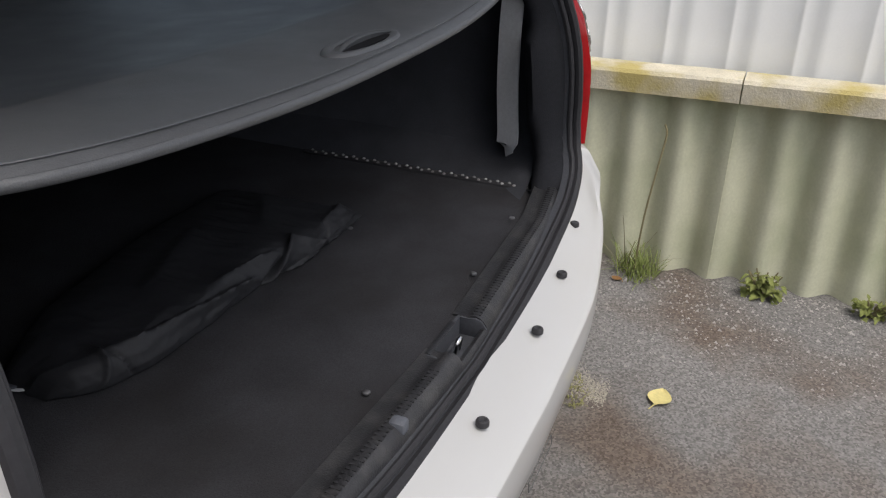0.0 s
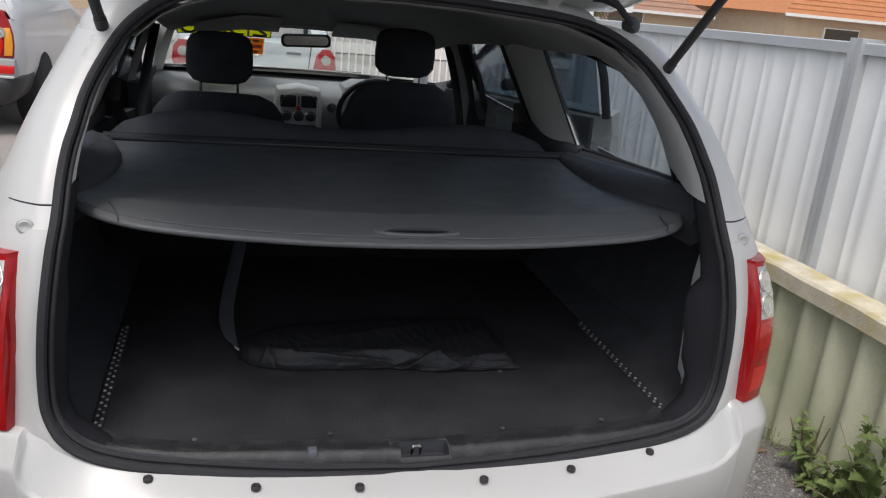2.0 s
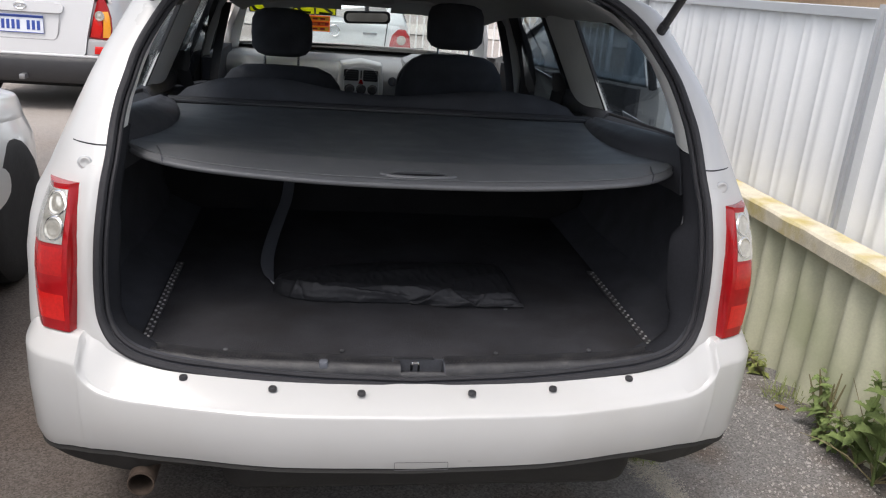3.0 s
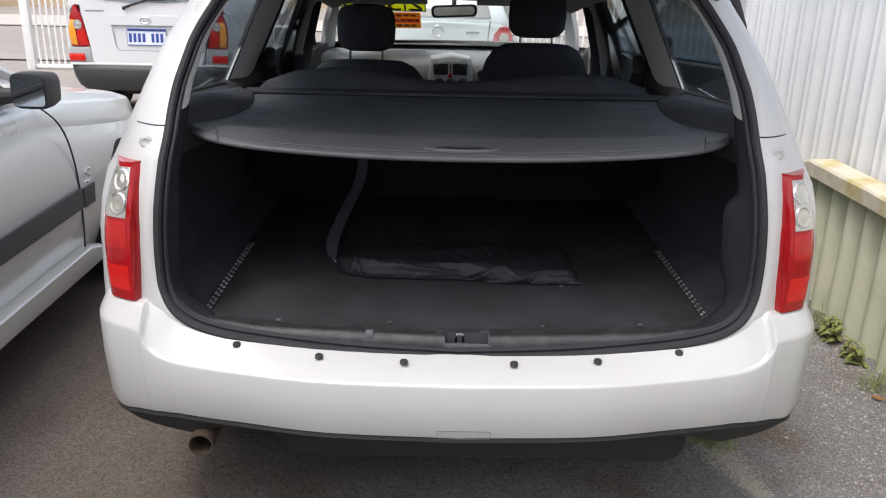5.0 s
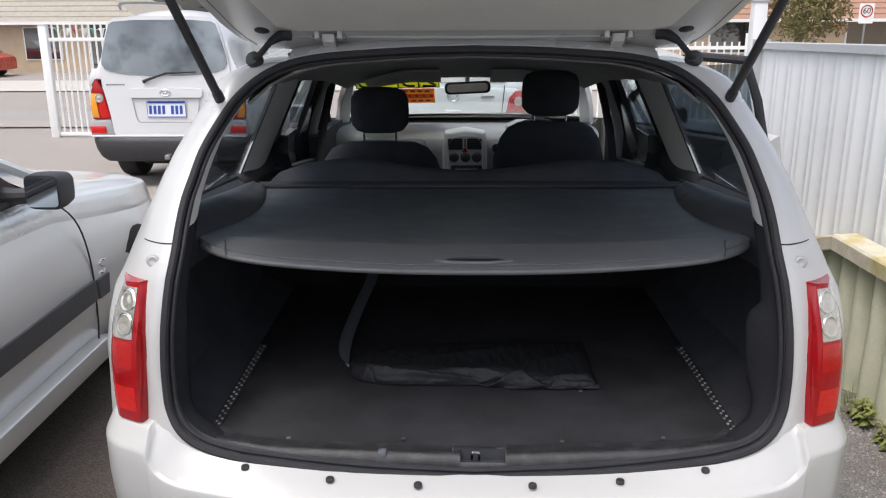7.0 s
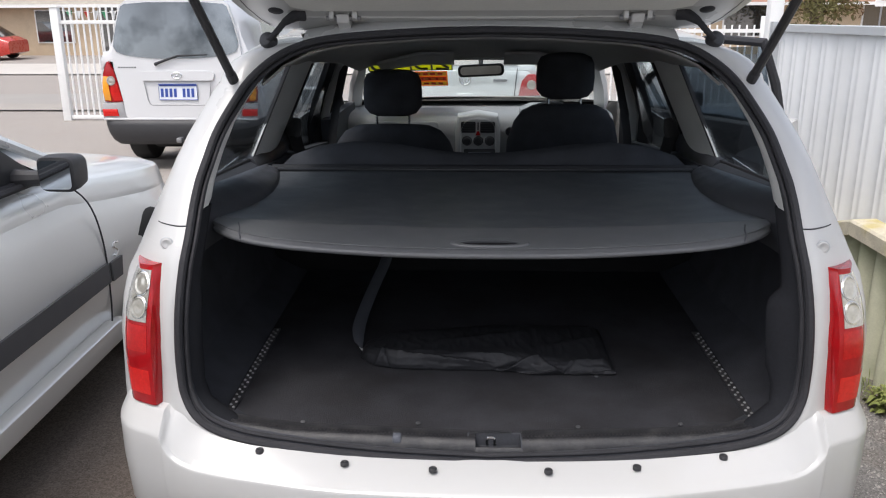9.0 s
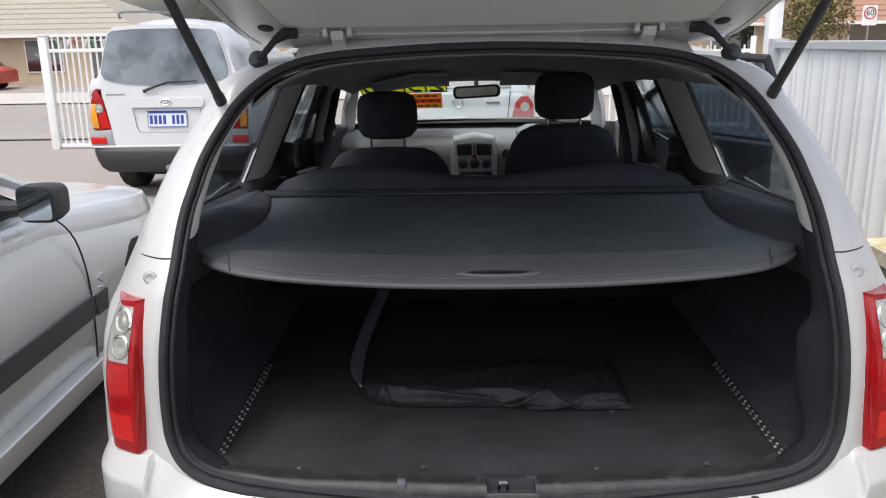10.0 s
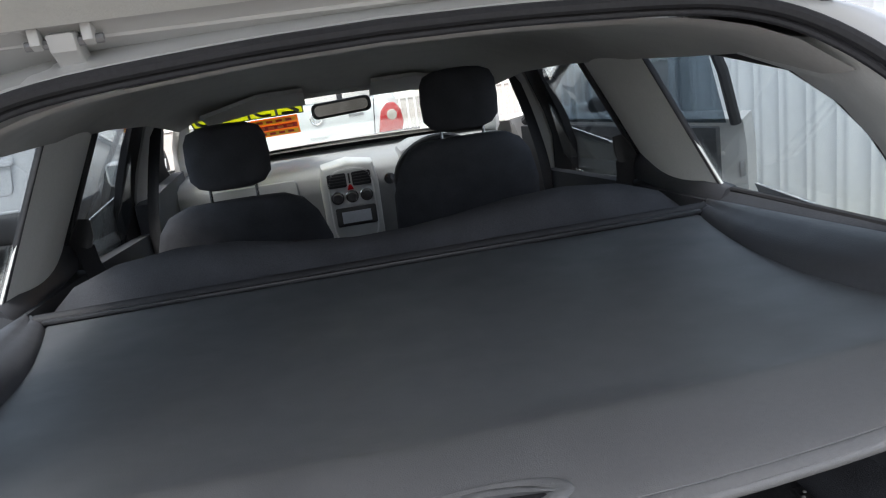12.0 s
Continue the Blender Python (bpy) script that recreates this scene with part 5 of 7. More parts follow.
def front_seat(cx, cy, ztop, hz, wide=1.0):
    def sec(z, hw, y0, y1):
        pts = []
        for k in range(20):
            a = 2 * math.pi * k / 20
            c, sn = math.cos(a), math.sin(a)
            pts.append((cx + wide * hw * math.copysign(abs(c) ** 0.6, c), (y0 + y1) / 2 + (y1 - y0) / 2 * math.copysign(abs(sn) ** 0.7, sn), z))
        return pts
    rows = [sec(0.48, 0.25, cy + 0.12, cy + 0.30), sec(0.62, 0.27, cy + 0.06, cy + 0.24), sec(ztop - 0.18, 0.265, cy, cy + 0.16), sec(ztop - 0.08, 0.235, cy - 0.02, cy + 0.12),
            sec(ztop - 0.03, 0.20, cy - 0.015, cy + 0.10), sec(ztop - 0.005, 0.15, cy + 0.005, cy + 0.08), sec(ztop, 0.08, cy + 0.02, cy + 0.06)]
    seat = part("front_seat", grid(rows, close_u=True, caps=True), seat_cloth, wagon, "black cloth front seat", smooth=70)
    rows = []
    for z, f, g in ((0, 0.55, 0.6), (0.012, 0.80, 0.85), (0.04, 0.97, 1.0), (0.10, 1.0, 1.0), (0.16, 0.97, 0.95), (0.19, 0.86, 0.85), (0.205, 0.6, 0.6), (0.21, 0.25, 0.3)):
        rows.append([(cx + 0.136 * f * math.copysign(abs(math.cos(a)) ** 0.55, math.cos(a)), cy + 0.05 + 0.05 * g * math.copysign(abs(math.sin(a)) ** 0.7, math.sin(a)), hz + z) for a in np.linspace(0, 2 * math.pi, 24, endpoint=False)])
    part("headrest", grid(rows, close_u=True, caps=True), seat_cloth, seat, "black cloth headrest", smooth=70)
    for dx in (-0.075, 0.075):
        part("headrest_post", tube([(cx + dx, cy + 0.045, ztop - 0.03), (cx + dx, cy + 0.05, hz + 0.03)], 0.0055, 8), chrome, seat, "chrome headrest post")
    part("cushion", box(cx - 0.26, cx + 0.26, cy + 0.15, cy + 0.68, 0.30, 0.50, 0.06), seat_cloth, seat)


front_seat(-0.402, 2.22, 0.972, 1.012, 1.12)
front_seat(0.396, 2.30, 1.055, 1.080)

# dashboard
rows = []
for x in np.linspace(-0.78, 0.78, 15):
    rows.append([(x, y, z) for y, z in ((3.30, 0.45), (3.26, 0.62), (3.22, 0.76), (3.21, 0.83), (3.24, 0.868), (3.32, 0.882), (3.5, 0.880), (3.75, 0.878), (3.84, 0.876), (3.86, 0.83))])
dash = part("dashboard", grid(rows, caps=True), dash_pale, wagon, "grey moulded dashboard", smooth=50)
part("centre_console", prism([(-0.125, 0.36), (0.125, 0.36), (0.13, 0.80), (0.115, 0.885), (0.0, 0.905), (-0.115, 0.885), (-0.13, 0.80)], "y", 3.15, 3.3, 0.02, 3), dash_grey, dash, "silver-grey centre console")
for s in (-1, 1):
    vent = part("air_vent", prism(rounded_rect(s * 0.055, 0.822, 0.084, 0.062, 0.008), "y", 3.143, 3.152), rubber, dash, "black air vent")
    for k in range(4):
        part("slat", box(s * 0.055 - 0.038, s * 0.055 + 0.038, 3.138, 3.145, 0.802 + k * 0.013, 0.805 + k * 0.013), black_plastic, vent)
bm = thick(grid([[(x, 3.147, z) for x, z in ring] for ring in ([(0.104 * math.copysign(abs(math.cos(a)) ** 0.5, math.cos(a)) + 0.003, 0.70 + 0.172 * math.copysign(abs(math.sin(a)) ** 0.5, math.sin(a))) for a in np.linspace(0, 2 * math.pi, 40, endpoint=False)], [(0.097 * math.copysign(abs(math.cos(a)) ** 0.5, math.cos(a)) + 0.003, 0.70 + 0.165 * math.copysign(abs(math.sin(a)) ** 0.5, math.sin(a))) for a in np.linspace(0, 2 * math.pi, 40, endpoint=False)])], close_u=True), 0.004)
part("console_rim", bm, dash_rim, dash, "raised rim round the console panel")
part("hazard_switch", prism([(-0.014, 0.776), (0.016, 0.776), (0.006, 0.800), (-0.004, 0.800)], "y", 3.14, 3.15, 0.002), red_lens, dash, "red hazard switch")
part("switch_slot", box(-0.003, 0.005, 3.144, 3.15, 0.805, 0.850), black_plastic, dash)
for x in (-0.062, 0.003, 0.068):
    part("knob", turned([(0.024, 0), (0.023, -0.012), (0.019, -0.022), (0.001, -0.023)], (x, 3.15, 0.745), "y", 18), black_plastic, dash, "round heater knob")
    part("knob_ring", tube([(x + 0.026 * math.cos(a), 3.147, 0.745 + 0.026 * math.sin(a)) for a in np.linspace(0, 2 * math.pi, 20, endpoint=False)], 0.003, 6, closed=True), chrome, dash)
radio = part("radio", prism(rounded_rect(0.01, 0.655, 0.18, 0.085, 0.008), "y", 3.138, 3.152, 0.003), black_plastic, dash, "black radio with pale display")
part("display", box(-0.055, 0.075, 3.134, 3.139, 0.628, 0.68), screen_glow, radio)
cowl = part("scuttle_panel", strip([(x, 3.80 - 0.115 * (x / 0.8) ** 2, 0.880) for x in np.linspace(-0.76, 0.76, 13)], [(x, 3.86 - 0.10 * (x / 0.8) ** 2, 0.888) for x in np.linspace(-0.76, 0.76, 13)], 2, 0.012), black_plastic, wagon, "black scuttle panel under the windscreen", smooth=60)
part("wiper_blade", tube(curve_through([(-0.62, 3.76, 0.903), (-0.2, 3.81, 0.910), (0.15, 3.80, 0.918), (0.42, 3.755, 0.926)], 5), 0.006, 6), rubber, cowl, "black wiper blade")
part("glove_box", prism(rounded_rect(-0.42, 0.77, 0.38, 0.15, 0.02), "y", 3.20, 3.222, 0.006), dash_pale, dash)
part("instrument_hood", prism([(0.23, 0.82), (0.58, 0.82), (0.56, 0.905), (0.49, 0.932), (0.31, 0.932), (0.25, 0.905)], "y", 3.2, 3.42, 0.02), dash_pale, dash)
part("light_switch", turned([(0.028, 0), (0.026, -0.01), (0.001, -0.012)], (0.185, 3.205, 0.79), "y", 16), chrome, dash)
swc = Vector((0.395, 3.05, 0.80))
m = Matrix.Translation(swc) @ Matrix.Rotation(radians(-68), 4, "X")
steer = part("steering_wheel", moved(tube([(0.19 * math.cos(a), 0.19 * math.sin(a), 0) for a in np.linspace(0, 2 * math.pi, 36, endpoint=False)], 0.015, 8, closed=True), m), black_plastic, wagon, "black steering wheel")
part("hub", moved(turned([(0.07, -0.02), (0.075, 0.0), (0.055, 0.03), (0.001, 0.04)], (0, 0, 0), "z", 20), m), black_plastic, steer)
for a in (-20, 90, 200):
    v = Vector((math.cos(radians(a)), -math.sin(radians(a)), 0))
    part("spoke", moved(tube([v * 0.05, v * 0.185], 0.014, 8, flat=0.6), m), black_plastic, steer)
mm = Matrix.Translation((0.012, 2.98, 1.155)) @ Matrix.Rotation(radians(-4), 4, "Z") @ Matrix.Rotation(radians(-2.4), 4, "X") @ Matrix.Rotation(radians(-3), 4, "Y")
mir = part("rear_view_mirror", moved(prism(rounded_rect(0, 0, 0.250, 0.066, 0.024), "y", 0.0, 0.03, 0.006), mm), black_plastic, wagon, "black rear-view mirror")
part("mirror_pane", moved(prism(rounded_rect(0, 0, 0.222, 0.044, 0.018), "y", -0.003, 0.001), mm), cabin_mirror, mir)
part("mirror_stem", tube([(0.012, 3.0, 1.165), (0.012, 3.03, 1.20), (0.012, 3.06, 1.235)], 0.012, 8), black_plastic, mir)
for s in (-1, 1):
    part("sun_visor", strip([(s * x, 2.70, 1.272 - 0.05 * (x > 0.5)) for x in (0.13, 0.3, 0.52)], [(s * x, 2.90, 1.205 - 0.03 * (x > 0.5)) for x in (0.13, 0.3, 0.52)], 2, 0.014), headliner_cloth, wagon, "grey sun visor")
    part("roof_handle_end", turned([(0.016, 0.0), (0.015, -0.010), (0.001, -0.014)], (s * 0.625, 2.62, 1.318), "x", 12), headliner_cloth, wagon)
    part("grab_handle", tube(curve_through([(s * 0.60, 2.30, 1.36), (s * 0.585, 2.33, 1.335), (s * 0.585, 2.47, 1.325), (s * 0.60, 2.50, 1.345)], 4), 0.010, 8), headliner_cloth, wagon)

part("windscreen_header", strip([(x, 2.86 - 0.06 * x * x, 1.238 - 0.10 * x * x) for x in np.linspace(-0.62, 0.62, 9)], [(x, 2.94 - 0.09 * x * x, 1.226 - 0.09 * x * x) for x in np.linspace(-0.62, 0.62, 9)], 2, 0.012), headliner_cloth, wagon, smooth=60)
# price stickers inside the windscreen, read from outside: dark bars on yellow, bars on orange
def on_screen(x, z, d=0.012):
    u = (z - 0.90) / 0.41
    xx = x / (0.80 - 0.2 * u)
    return Vector((x, 3.80 - 0.82 * u - 0.12 * xx * xx - d, z))


def film(x0, x1, z0, z1, d):
    return thick(grid([[on_screen(x, z, d) for x in np.linspace(x0, x1, 5)] for z in np.linspace(z0, z1, 4)]), 0.001)


for k in range(4):
    x0 = -0.622 + k * 0.119
    card = part("price_card", film(x0, x0 + 0.115, 1.130, 1.222, 0.012), yellow_film, ws, "yellow card with a black figure")
    fx, fz = x0 + 0.057, 1.172
    strokes = ([(-0.034, 0.020), (-0.036, -0.012), (-0.020, -0.030), (0.014, -0.032), (0.034, -0.014), (0.036, 0.022)], [(0.030, 0.004), (-0.026, 0.000), (-0.034, 0.026), (0.0, 0.036)], [(0.036, -0.030), (-0.010, -0.028), (-0.030, -0.006), (0.0, 0.008), (0.030, 0.022)], [(-0.036, -0.030), (0.034, -0.032), (0.002, -0.004), (-0.030, 0.022)])
    pts = curve_through([on_screen(fx + a, fz + b, 0.017) for a, b in strokes[k]], 4)
    part("figure", tube(pts, 0.0085, 6), black_film, card)
    part("card_edge", tube([on_screen(x, z, 0.016) for x, z in ((x0, 1.130), (x0 + 0.115, 1.130), (x0 + 0.115, 1.222), (x0, 1.222))], 0.004, 6, closed=True), black_film, card)
band = part("price_band", film(-0.52, -0.18, 1.016, 1.122, 0.012), orange_film, ws, "orange sale band with unreadable lettering")
for k, m in enumerate((yellow_film, red_film, yellow_film)):
    part("lettering_bar", film(-0.512 + 0.012 * (k % 2), -0.188, 1.022 + k * 0.034, 1.046 + k * 0.034, 0.016), m, band)
    for q in range(7):
        x0 = -0.495 + q * 0.043
        part("letter_mark", film(x0, x0 + 0.028, 1.028 + k * 0.034, 1.040 + k * 0.034, 0.019), red_film if k != 1 else orange_film, band)

# ---- things in the boot ----
def bag_front(u):
    return lerp_table(u, [(0, 0.455), (0.03, 0.425), (0.08, 0.400), (0.16, 0.384), (0.35, 0.380), (0.52, 0.382), (0.62, 0.372), (0.72, 0.358), (0.82, 0.366), (1, 0.370)])


def bag_back(u):
    return lerp_table(u, [(0, 0.53), (0.2, 0.60), (0.5, 0.64), (0.8, 0.66), (1, 0.66)])


def bag_height(u):
    return lerp_table(u, [(0, 0.018), (0.03, 0.036), (0.10, 0.046), (0.30, 0.044), (0.50, 0.040), (0.60, 0.044), (0.70, 0.036), (0.80, 0.030), (0.95, 0.026), (1.0, 0.012)])


def crease(u, v, u0, v0, u1, v1, width, height):
    """A fold along a line over the bag's skin, steep on one side."""
    du, dv = (u1 - u0) * 0.66, (v1 - v0) * 0.12
    ln = math.hypot(du, dv)
    pu, pv = (u - u0) * 0.66, (v - v0) * 0.12
    t = (pu * du + pv * dv) / ln ** 2
    d = (pu * dv - pv * du) / ln
    if t < -0.15 or t > 1.15:
        return 0.0
    end = min(1.0, (t + 0.15) / 0.3, (1.15 - t) / 0.3)
    w = width if d > 0 else width * 0.4
    return height * end * max(0.0, 1 - abs(d) / w) ** 1.3


# folds over the front roll (v 0 at the carpet, 0.45 at the top of the roll) and the flat top behind it
CREASES = [(0.06, 0.05, 0.10, 0.50, 0.008, 0.007), (0.13, 0.02, 0.10, 0.42, 0.006, -0.006), (0.10, 0.42, 0.30, 0.30, 0.012, 0.007), (0.26, 0.34, 0.52, 0.22, 0.011, 0.008), (0.42, 0.42, 0.60, 0.36, 0.010, 0.008),
           (0.56, 0.06, 0.70, 0.46, 0.013, 0.013), (0.54, 0.10, 0.63, 0.30, 0.008, -0.010), (0.62, 0.02, 0.78, 0.20, 0.010, 0.009), (0.70, 0.45, 0.80, 0.12, 0.010, 0.008), (0.79, 0.05, 0.84, 0.40, 0.006, -0.007),
           (0.80, 0.12, 1.00, 0.08, 0.008, 0.010), (0.84, 0.40, 0.97, 0.44, 0.012, 0.009), (0.30, 0.60, 0.70, 0.80, 0.020, 0.006), (0.72, 0.55, 0.95, 0.75, 0.018, 0.006)]
rows = []
for i in range(221):
    u = i / 220
    x = -0.335 + 0.665 * u + 0.0
    y0, y1, h = bag_front(u), bag_back(u), bag_height(u)
    end = min(1.0, 0.25 + u / 0.02, 0.15 + (1 - u) / 0.02)
    key = [(0.0, y0 + 0.006, 0.0), (0.06, y0 - 0.001, 0.10 * h), (0.16, y0 - 0.003, 0.36 * h), (0.28, y0 + 0.003, 0.72 * h), (0.38, y0 + 0.014, 0.93 * h), (0.46, y0 + 0.028, h), (0.60, y0 + 0.40 * (y1 - y0), 0.86 * h), (0.85, y0 + 0.8 * (y1 - y0), 0.72 * h), (0.95, y1 - 0.004, 0.5 * h), (1.0, y1, 0.0)]
    row = []
    for k in range(49):
        v = k / 48
        y, z = (float(np.interp(v, [q[0] for q in key], [q[c] for q in key])) for c in (1, 2))
        out = sum(crease(u, v, *c) for c in CREASES)
        out += 0.0030 * noise.noise(Vector((u * 16, v * 5, 1))) + 0.0016 * max(0.0, 1 - 2.5 * abs(noise.noise(Vector((u * 22 + v * 4, v * 7 - u * 5, 8)))))
        out *= min(1.0, v / 0.05, (1 - v) / 0.05) * end
        lean = min(max((v - 0.05) / 0.38, 0), 1) * math.pi / 2
        row.append((x + 0.004 * noise.noise(Vector((v * 5, u * 9, 2))), y - out * math.cos(lean), 0.6165 + max(0.0, z * end + out * math.sin(lean))))
    rows.append(row)
bag = grid(rows)
low_rows = [[(p[0], p[1], 0.6155) for p in r] for r in rows]
for a, b in ((rows[0], low_rows[0]), (rows[-1], low_rows[-1]), ([r[0] for r in rows], [r[0] for r in low_rows]), ([r[-1] for r in rows], [r[-1] for r in low_rows])):
    grid([a, b], bag)
bmesh.ops.remove_doubles(bag, verts=bag.verts, dist=0.0001)
bag_thing = thing("folded_bag", (0.0, 0.45, 0.615), "black crumpled vinyl bag lying on the boot carpet", "bag")
part("bag_body", bag, bag_vinyl, bag_thing, smooth=75)
# turned-up hem along the open end of the bag
rows = []
for u in np.linspace(0.80, 1.0, 22):
    x = -0.335 + 0.665 * u
    y0 = bag_front(u) - 0.006 - 0.004 * noise.noise(Vector((u * 30, 0, 4)))
    rows.append([(x, y0 + 0.012, 0.6175), (x, y0, 0.6175), (x, y0 - 0.003, 0.6215), (x, y0 + 0.001, 0.6265 + 0.002 * math.sin(u * 60)), (x, y0 + 0.012, 0.6275)])
part("bag_hem", thick(grid(rows), 0.0015), bag_vinyl, bag_thing, "turned hem of the bag", smooth=60)

# webbing strap: pointed tip on the carpet, running back and up behind the blind
pts = curve_through([(-0.338, 0.500, 0.6200), (-0.352, 0.545, 0.6225), (-0.362, 0.62, 0.627), (-0.364, 0.70, 0.630), (-0.361, 0.77, 0.636), (-0.353, 0.85, 0.651), (-0.342, 0.95, 0.666), (-0.329, 1.06, 0.684), (-0.323, 1.15, 0.712), (-0.322, 1.212, 0.76)], 5)
rows = []
for k, q in enumerate(pts):
    hw = lerp_table(k, [(0, 0.002), (2, 0.006), (5, 0.0125), (10, 0.0175), (40, 0.0175)])
    rows.append([q + Vector((dx, 0, 0.004 * math.cos(dx * 90) - 0.10 * dx)) for dx in (-hw, -hw / 2, 0, hw / 2, hw)])
strap = thing("luggage_strap", (-0.35, 0.5, 0.618), "grey webbing strap trailing over the boot carpet", "strap")
part("webbing", thick(grid(rows), 0.0025), webbing, strap)
part("end_tip", tube([(-0.329, 0.487, 0.6195), (-0.336, 0.497, 0.6205), (-0.343, 0.512, 0.6225)], [0.0018, 0.0032, 0.0036], 8, flat=0.5), pale_webbing, strap, "pale frayed strap tip")


# ---- boundary fence on the right: cement sheets with a capping below, painted steel above ----
def fence_top(y):
    return 1.467 - 0.026 * y


def steel_infill(y0, y1):
    """Vertical ribs every 0.19 m."""
    cols = []
    y = y0
    prof = [(0.0, 0.0), (0.05, 0.0), (0.064, -0.007), (0.086, -0.007), (0.10, 0.0), (0.135, 0.0), (0.139, -0.003), (0.147, -0.003), (0.151, 0.0), (0.19, 0.0)]
    while y < y1 - 0.01:
        for dy, dx in prof[:-1]:
            if y + dy < y1:
                cols.append((1.742 + dx, y + dy))
        y += 0.19
    cols.append((1.742, y1))
    bm = grid([[(x, yy, 0.40) for x, yy in cols], [(x, yy, fence_top(yy) - 0.012) for x, yy in cols]])
    return thick(bm, 0.0015)


fence = thing("steel_fence", (1.74, 0.5, 0), "off-white ribbed sheet steel fence with grey posts", "fence")
posts = (-3.64, -1.26, 1.12, 3.44)
for a, b in zip(posts[:-1], posts[1:]):
    part("fence_sheet", steel_infill(a + 0.012, b - 0.012), fence_paint, fence, smooth=60)
    rows = []
    for y in (a + 0.03, b - 0.03):
        z = fence_top(y)
        rows.append([(1.715, y, z - 0.04), (1.715, y, z - 0.004), (1.722, y, z), (1.762, y, z), (1.769, y, z - 0.004), (1.769, y, z - 0.04)])
    part("top_rail", thick(grid(rows), 0.002), fence_post, fence, "grey channel top rail", smooth=20)
for y in posts:
    prof = [(1.70, y - 0.03), (1.70, y - 0.012), (1.712, y - 0.010), (1.712, y + 0.010), (1.70, y + 0.012), (1.70, y + 0.03), (1.785, y + 0.03), (1.785, y - 0.03)]
    part("fence_post", prism(prof, "z", 0.35, fence_top(y) + 0.012), fence_post, fence, "grey folded steel post", smooth=20)
    for dy in (-0.018, 0.018):
        part("screw", turned([(0.005, 0.0), (0.005, -0.003), (0.001, -0.004)], (1.715, y + dy, fence_top(y) - 0.022), "x", 8), steel, fence)

tall = thing("white_post", (1.745, 3.53, 0), "tall white steel post at the end of the fence", "post")
part("shaft", box(1.700, 1.778, 3.49, 3.57, -0.03, 2.35, 0.006), gate_white, tall)
part("strap", box(1.694, 1.784, 3.484, 3.576, 1.60, 1.625, 0.002), fence_post, tall, "grey clamp round the post")
low = thing("cement_fence", (1.62, 0.5, 0), "mossy corrugated cement fence with lichened capping", "fence")


def cap_height(y):
    return lerp_table(y, [(-4, 0.685), (-0.6, 0.662), (1.9, 0.622), (2.36, 0.47), (3.3, 0.17), (3.6, 0.10)])


for k, (a, b) in enumerate(((-3.6, -1.85), (-1.85, -0.22), (-0.22, 1.9), (1.9, 3.3))):
    ys = np.arange(a, b + (0.04 if k < 3 else 0.001), 0.146 / 10)
    rows = []
    for u in np.linspace(0, 1, 7):
        rows.append([(1.632 + 0.004 * (k % 2) + 0.026 * math.cos(2 * math.pi * y / 0.146) + 0.012 * u + 0.003 * noise.noise(Vector((y * 2, u * 2, 0))), y, -0.05 + u * (cap_height(y) - 0.02 + 0.05)) for y in ys])
    part("cement_sheet", thick(grid(rows), 0.006), cement_sheet, low, smooth=60)
    n = max(2, int((b - a) / 0.12))
    rows = []
    for y in np.linspace(a + 0.002, b - 0.002, n):
        z = cap_height(y)
        j = 0.004 * noise.noise(Vector((y * 6, 1, 2)))
        rows.append([(1.585 + j, y, z - 0.068), (1.583 + j, y, z - 0.01 + j), (1.592, y, z), (1.69, y, z + 0.004 + j), (1.70, y, z - 0.006), (1.70, y, z - 0.068)])
    part("capping", grid(rows, close_u=True, caps=True), cap_mat, low, "cream capping with orange lichen", smooth=30)


# ---- weeds, grass and leaves ----
def blade(bm, base, tip, w, sag=0.3, n=5):
    base, tip = Vector(base), Vector(tip)
    d = tip - base
    side = Vector((-d.y, d.x, 0))
    side = side.normalized() if side.length > 1e-4 else Vector((1, 0, 0))
    prev = None
    for k in range(n + 1):
        u = k / n
        c = base + d * u + Vector((0, 0, sag * d.length * (u - u * u)))
        ww = w * (1 - u) ** 0.7 * (0.6 + 0.8 * u) + 0.0006
        a, b = bm.verts.new(c + side * ww), bm.verts.new(c - side * ww)
        if prev:
            bm.faces.new((prev[0], prev[1], b, a))
        prev = (a, b)


def broad_leaf(bm, base, direction, length, width, droop, rnd):
    """A ragged lobed leaf, arched, with a fold along its middle rib."""
    base, d = Vector(base), Vector(direction).normalized()
    side = Vector((-d.y, d.x, 0)).normalized()
    n, prev = 9, None
    for k in range(n + 1):
        u = k / n
        c = base + d * length * u + Vector((0, 0, -droop * length * u * u))
        w = width * math.sin(math.pi * min(u ** 0.8 * 0.97 + 0.03, 1)) * (0.65 + 0.5 * ((k % 2) * 0.8) + 0.15 * rnd.random())
        lift = Vector((0, 0, w * 0.35))
        row = [bm.verts.new(c - side * w + lift), bm.verts.new(c), bm.verts.new(c + side * w + lift)]
        if prev:
            bm.faces.new((prev[0], prev[1], row[1], row[0]))
            bm.faces.new((prev[1], prev[2], row[2], row[1]))
        prev = row


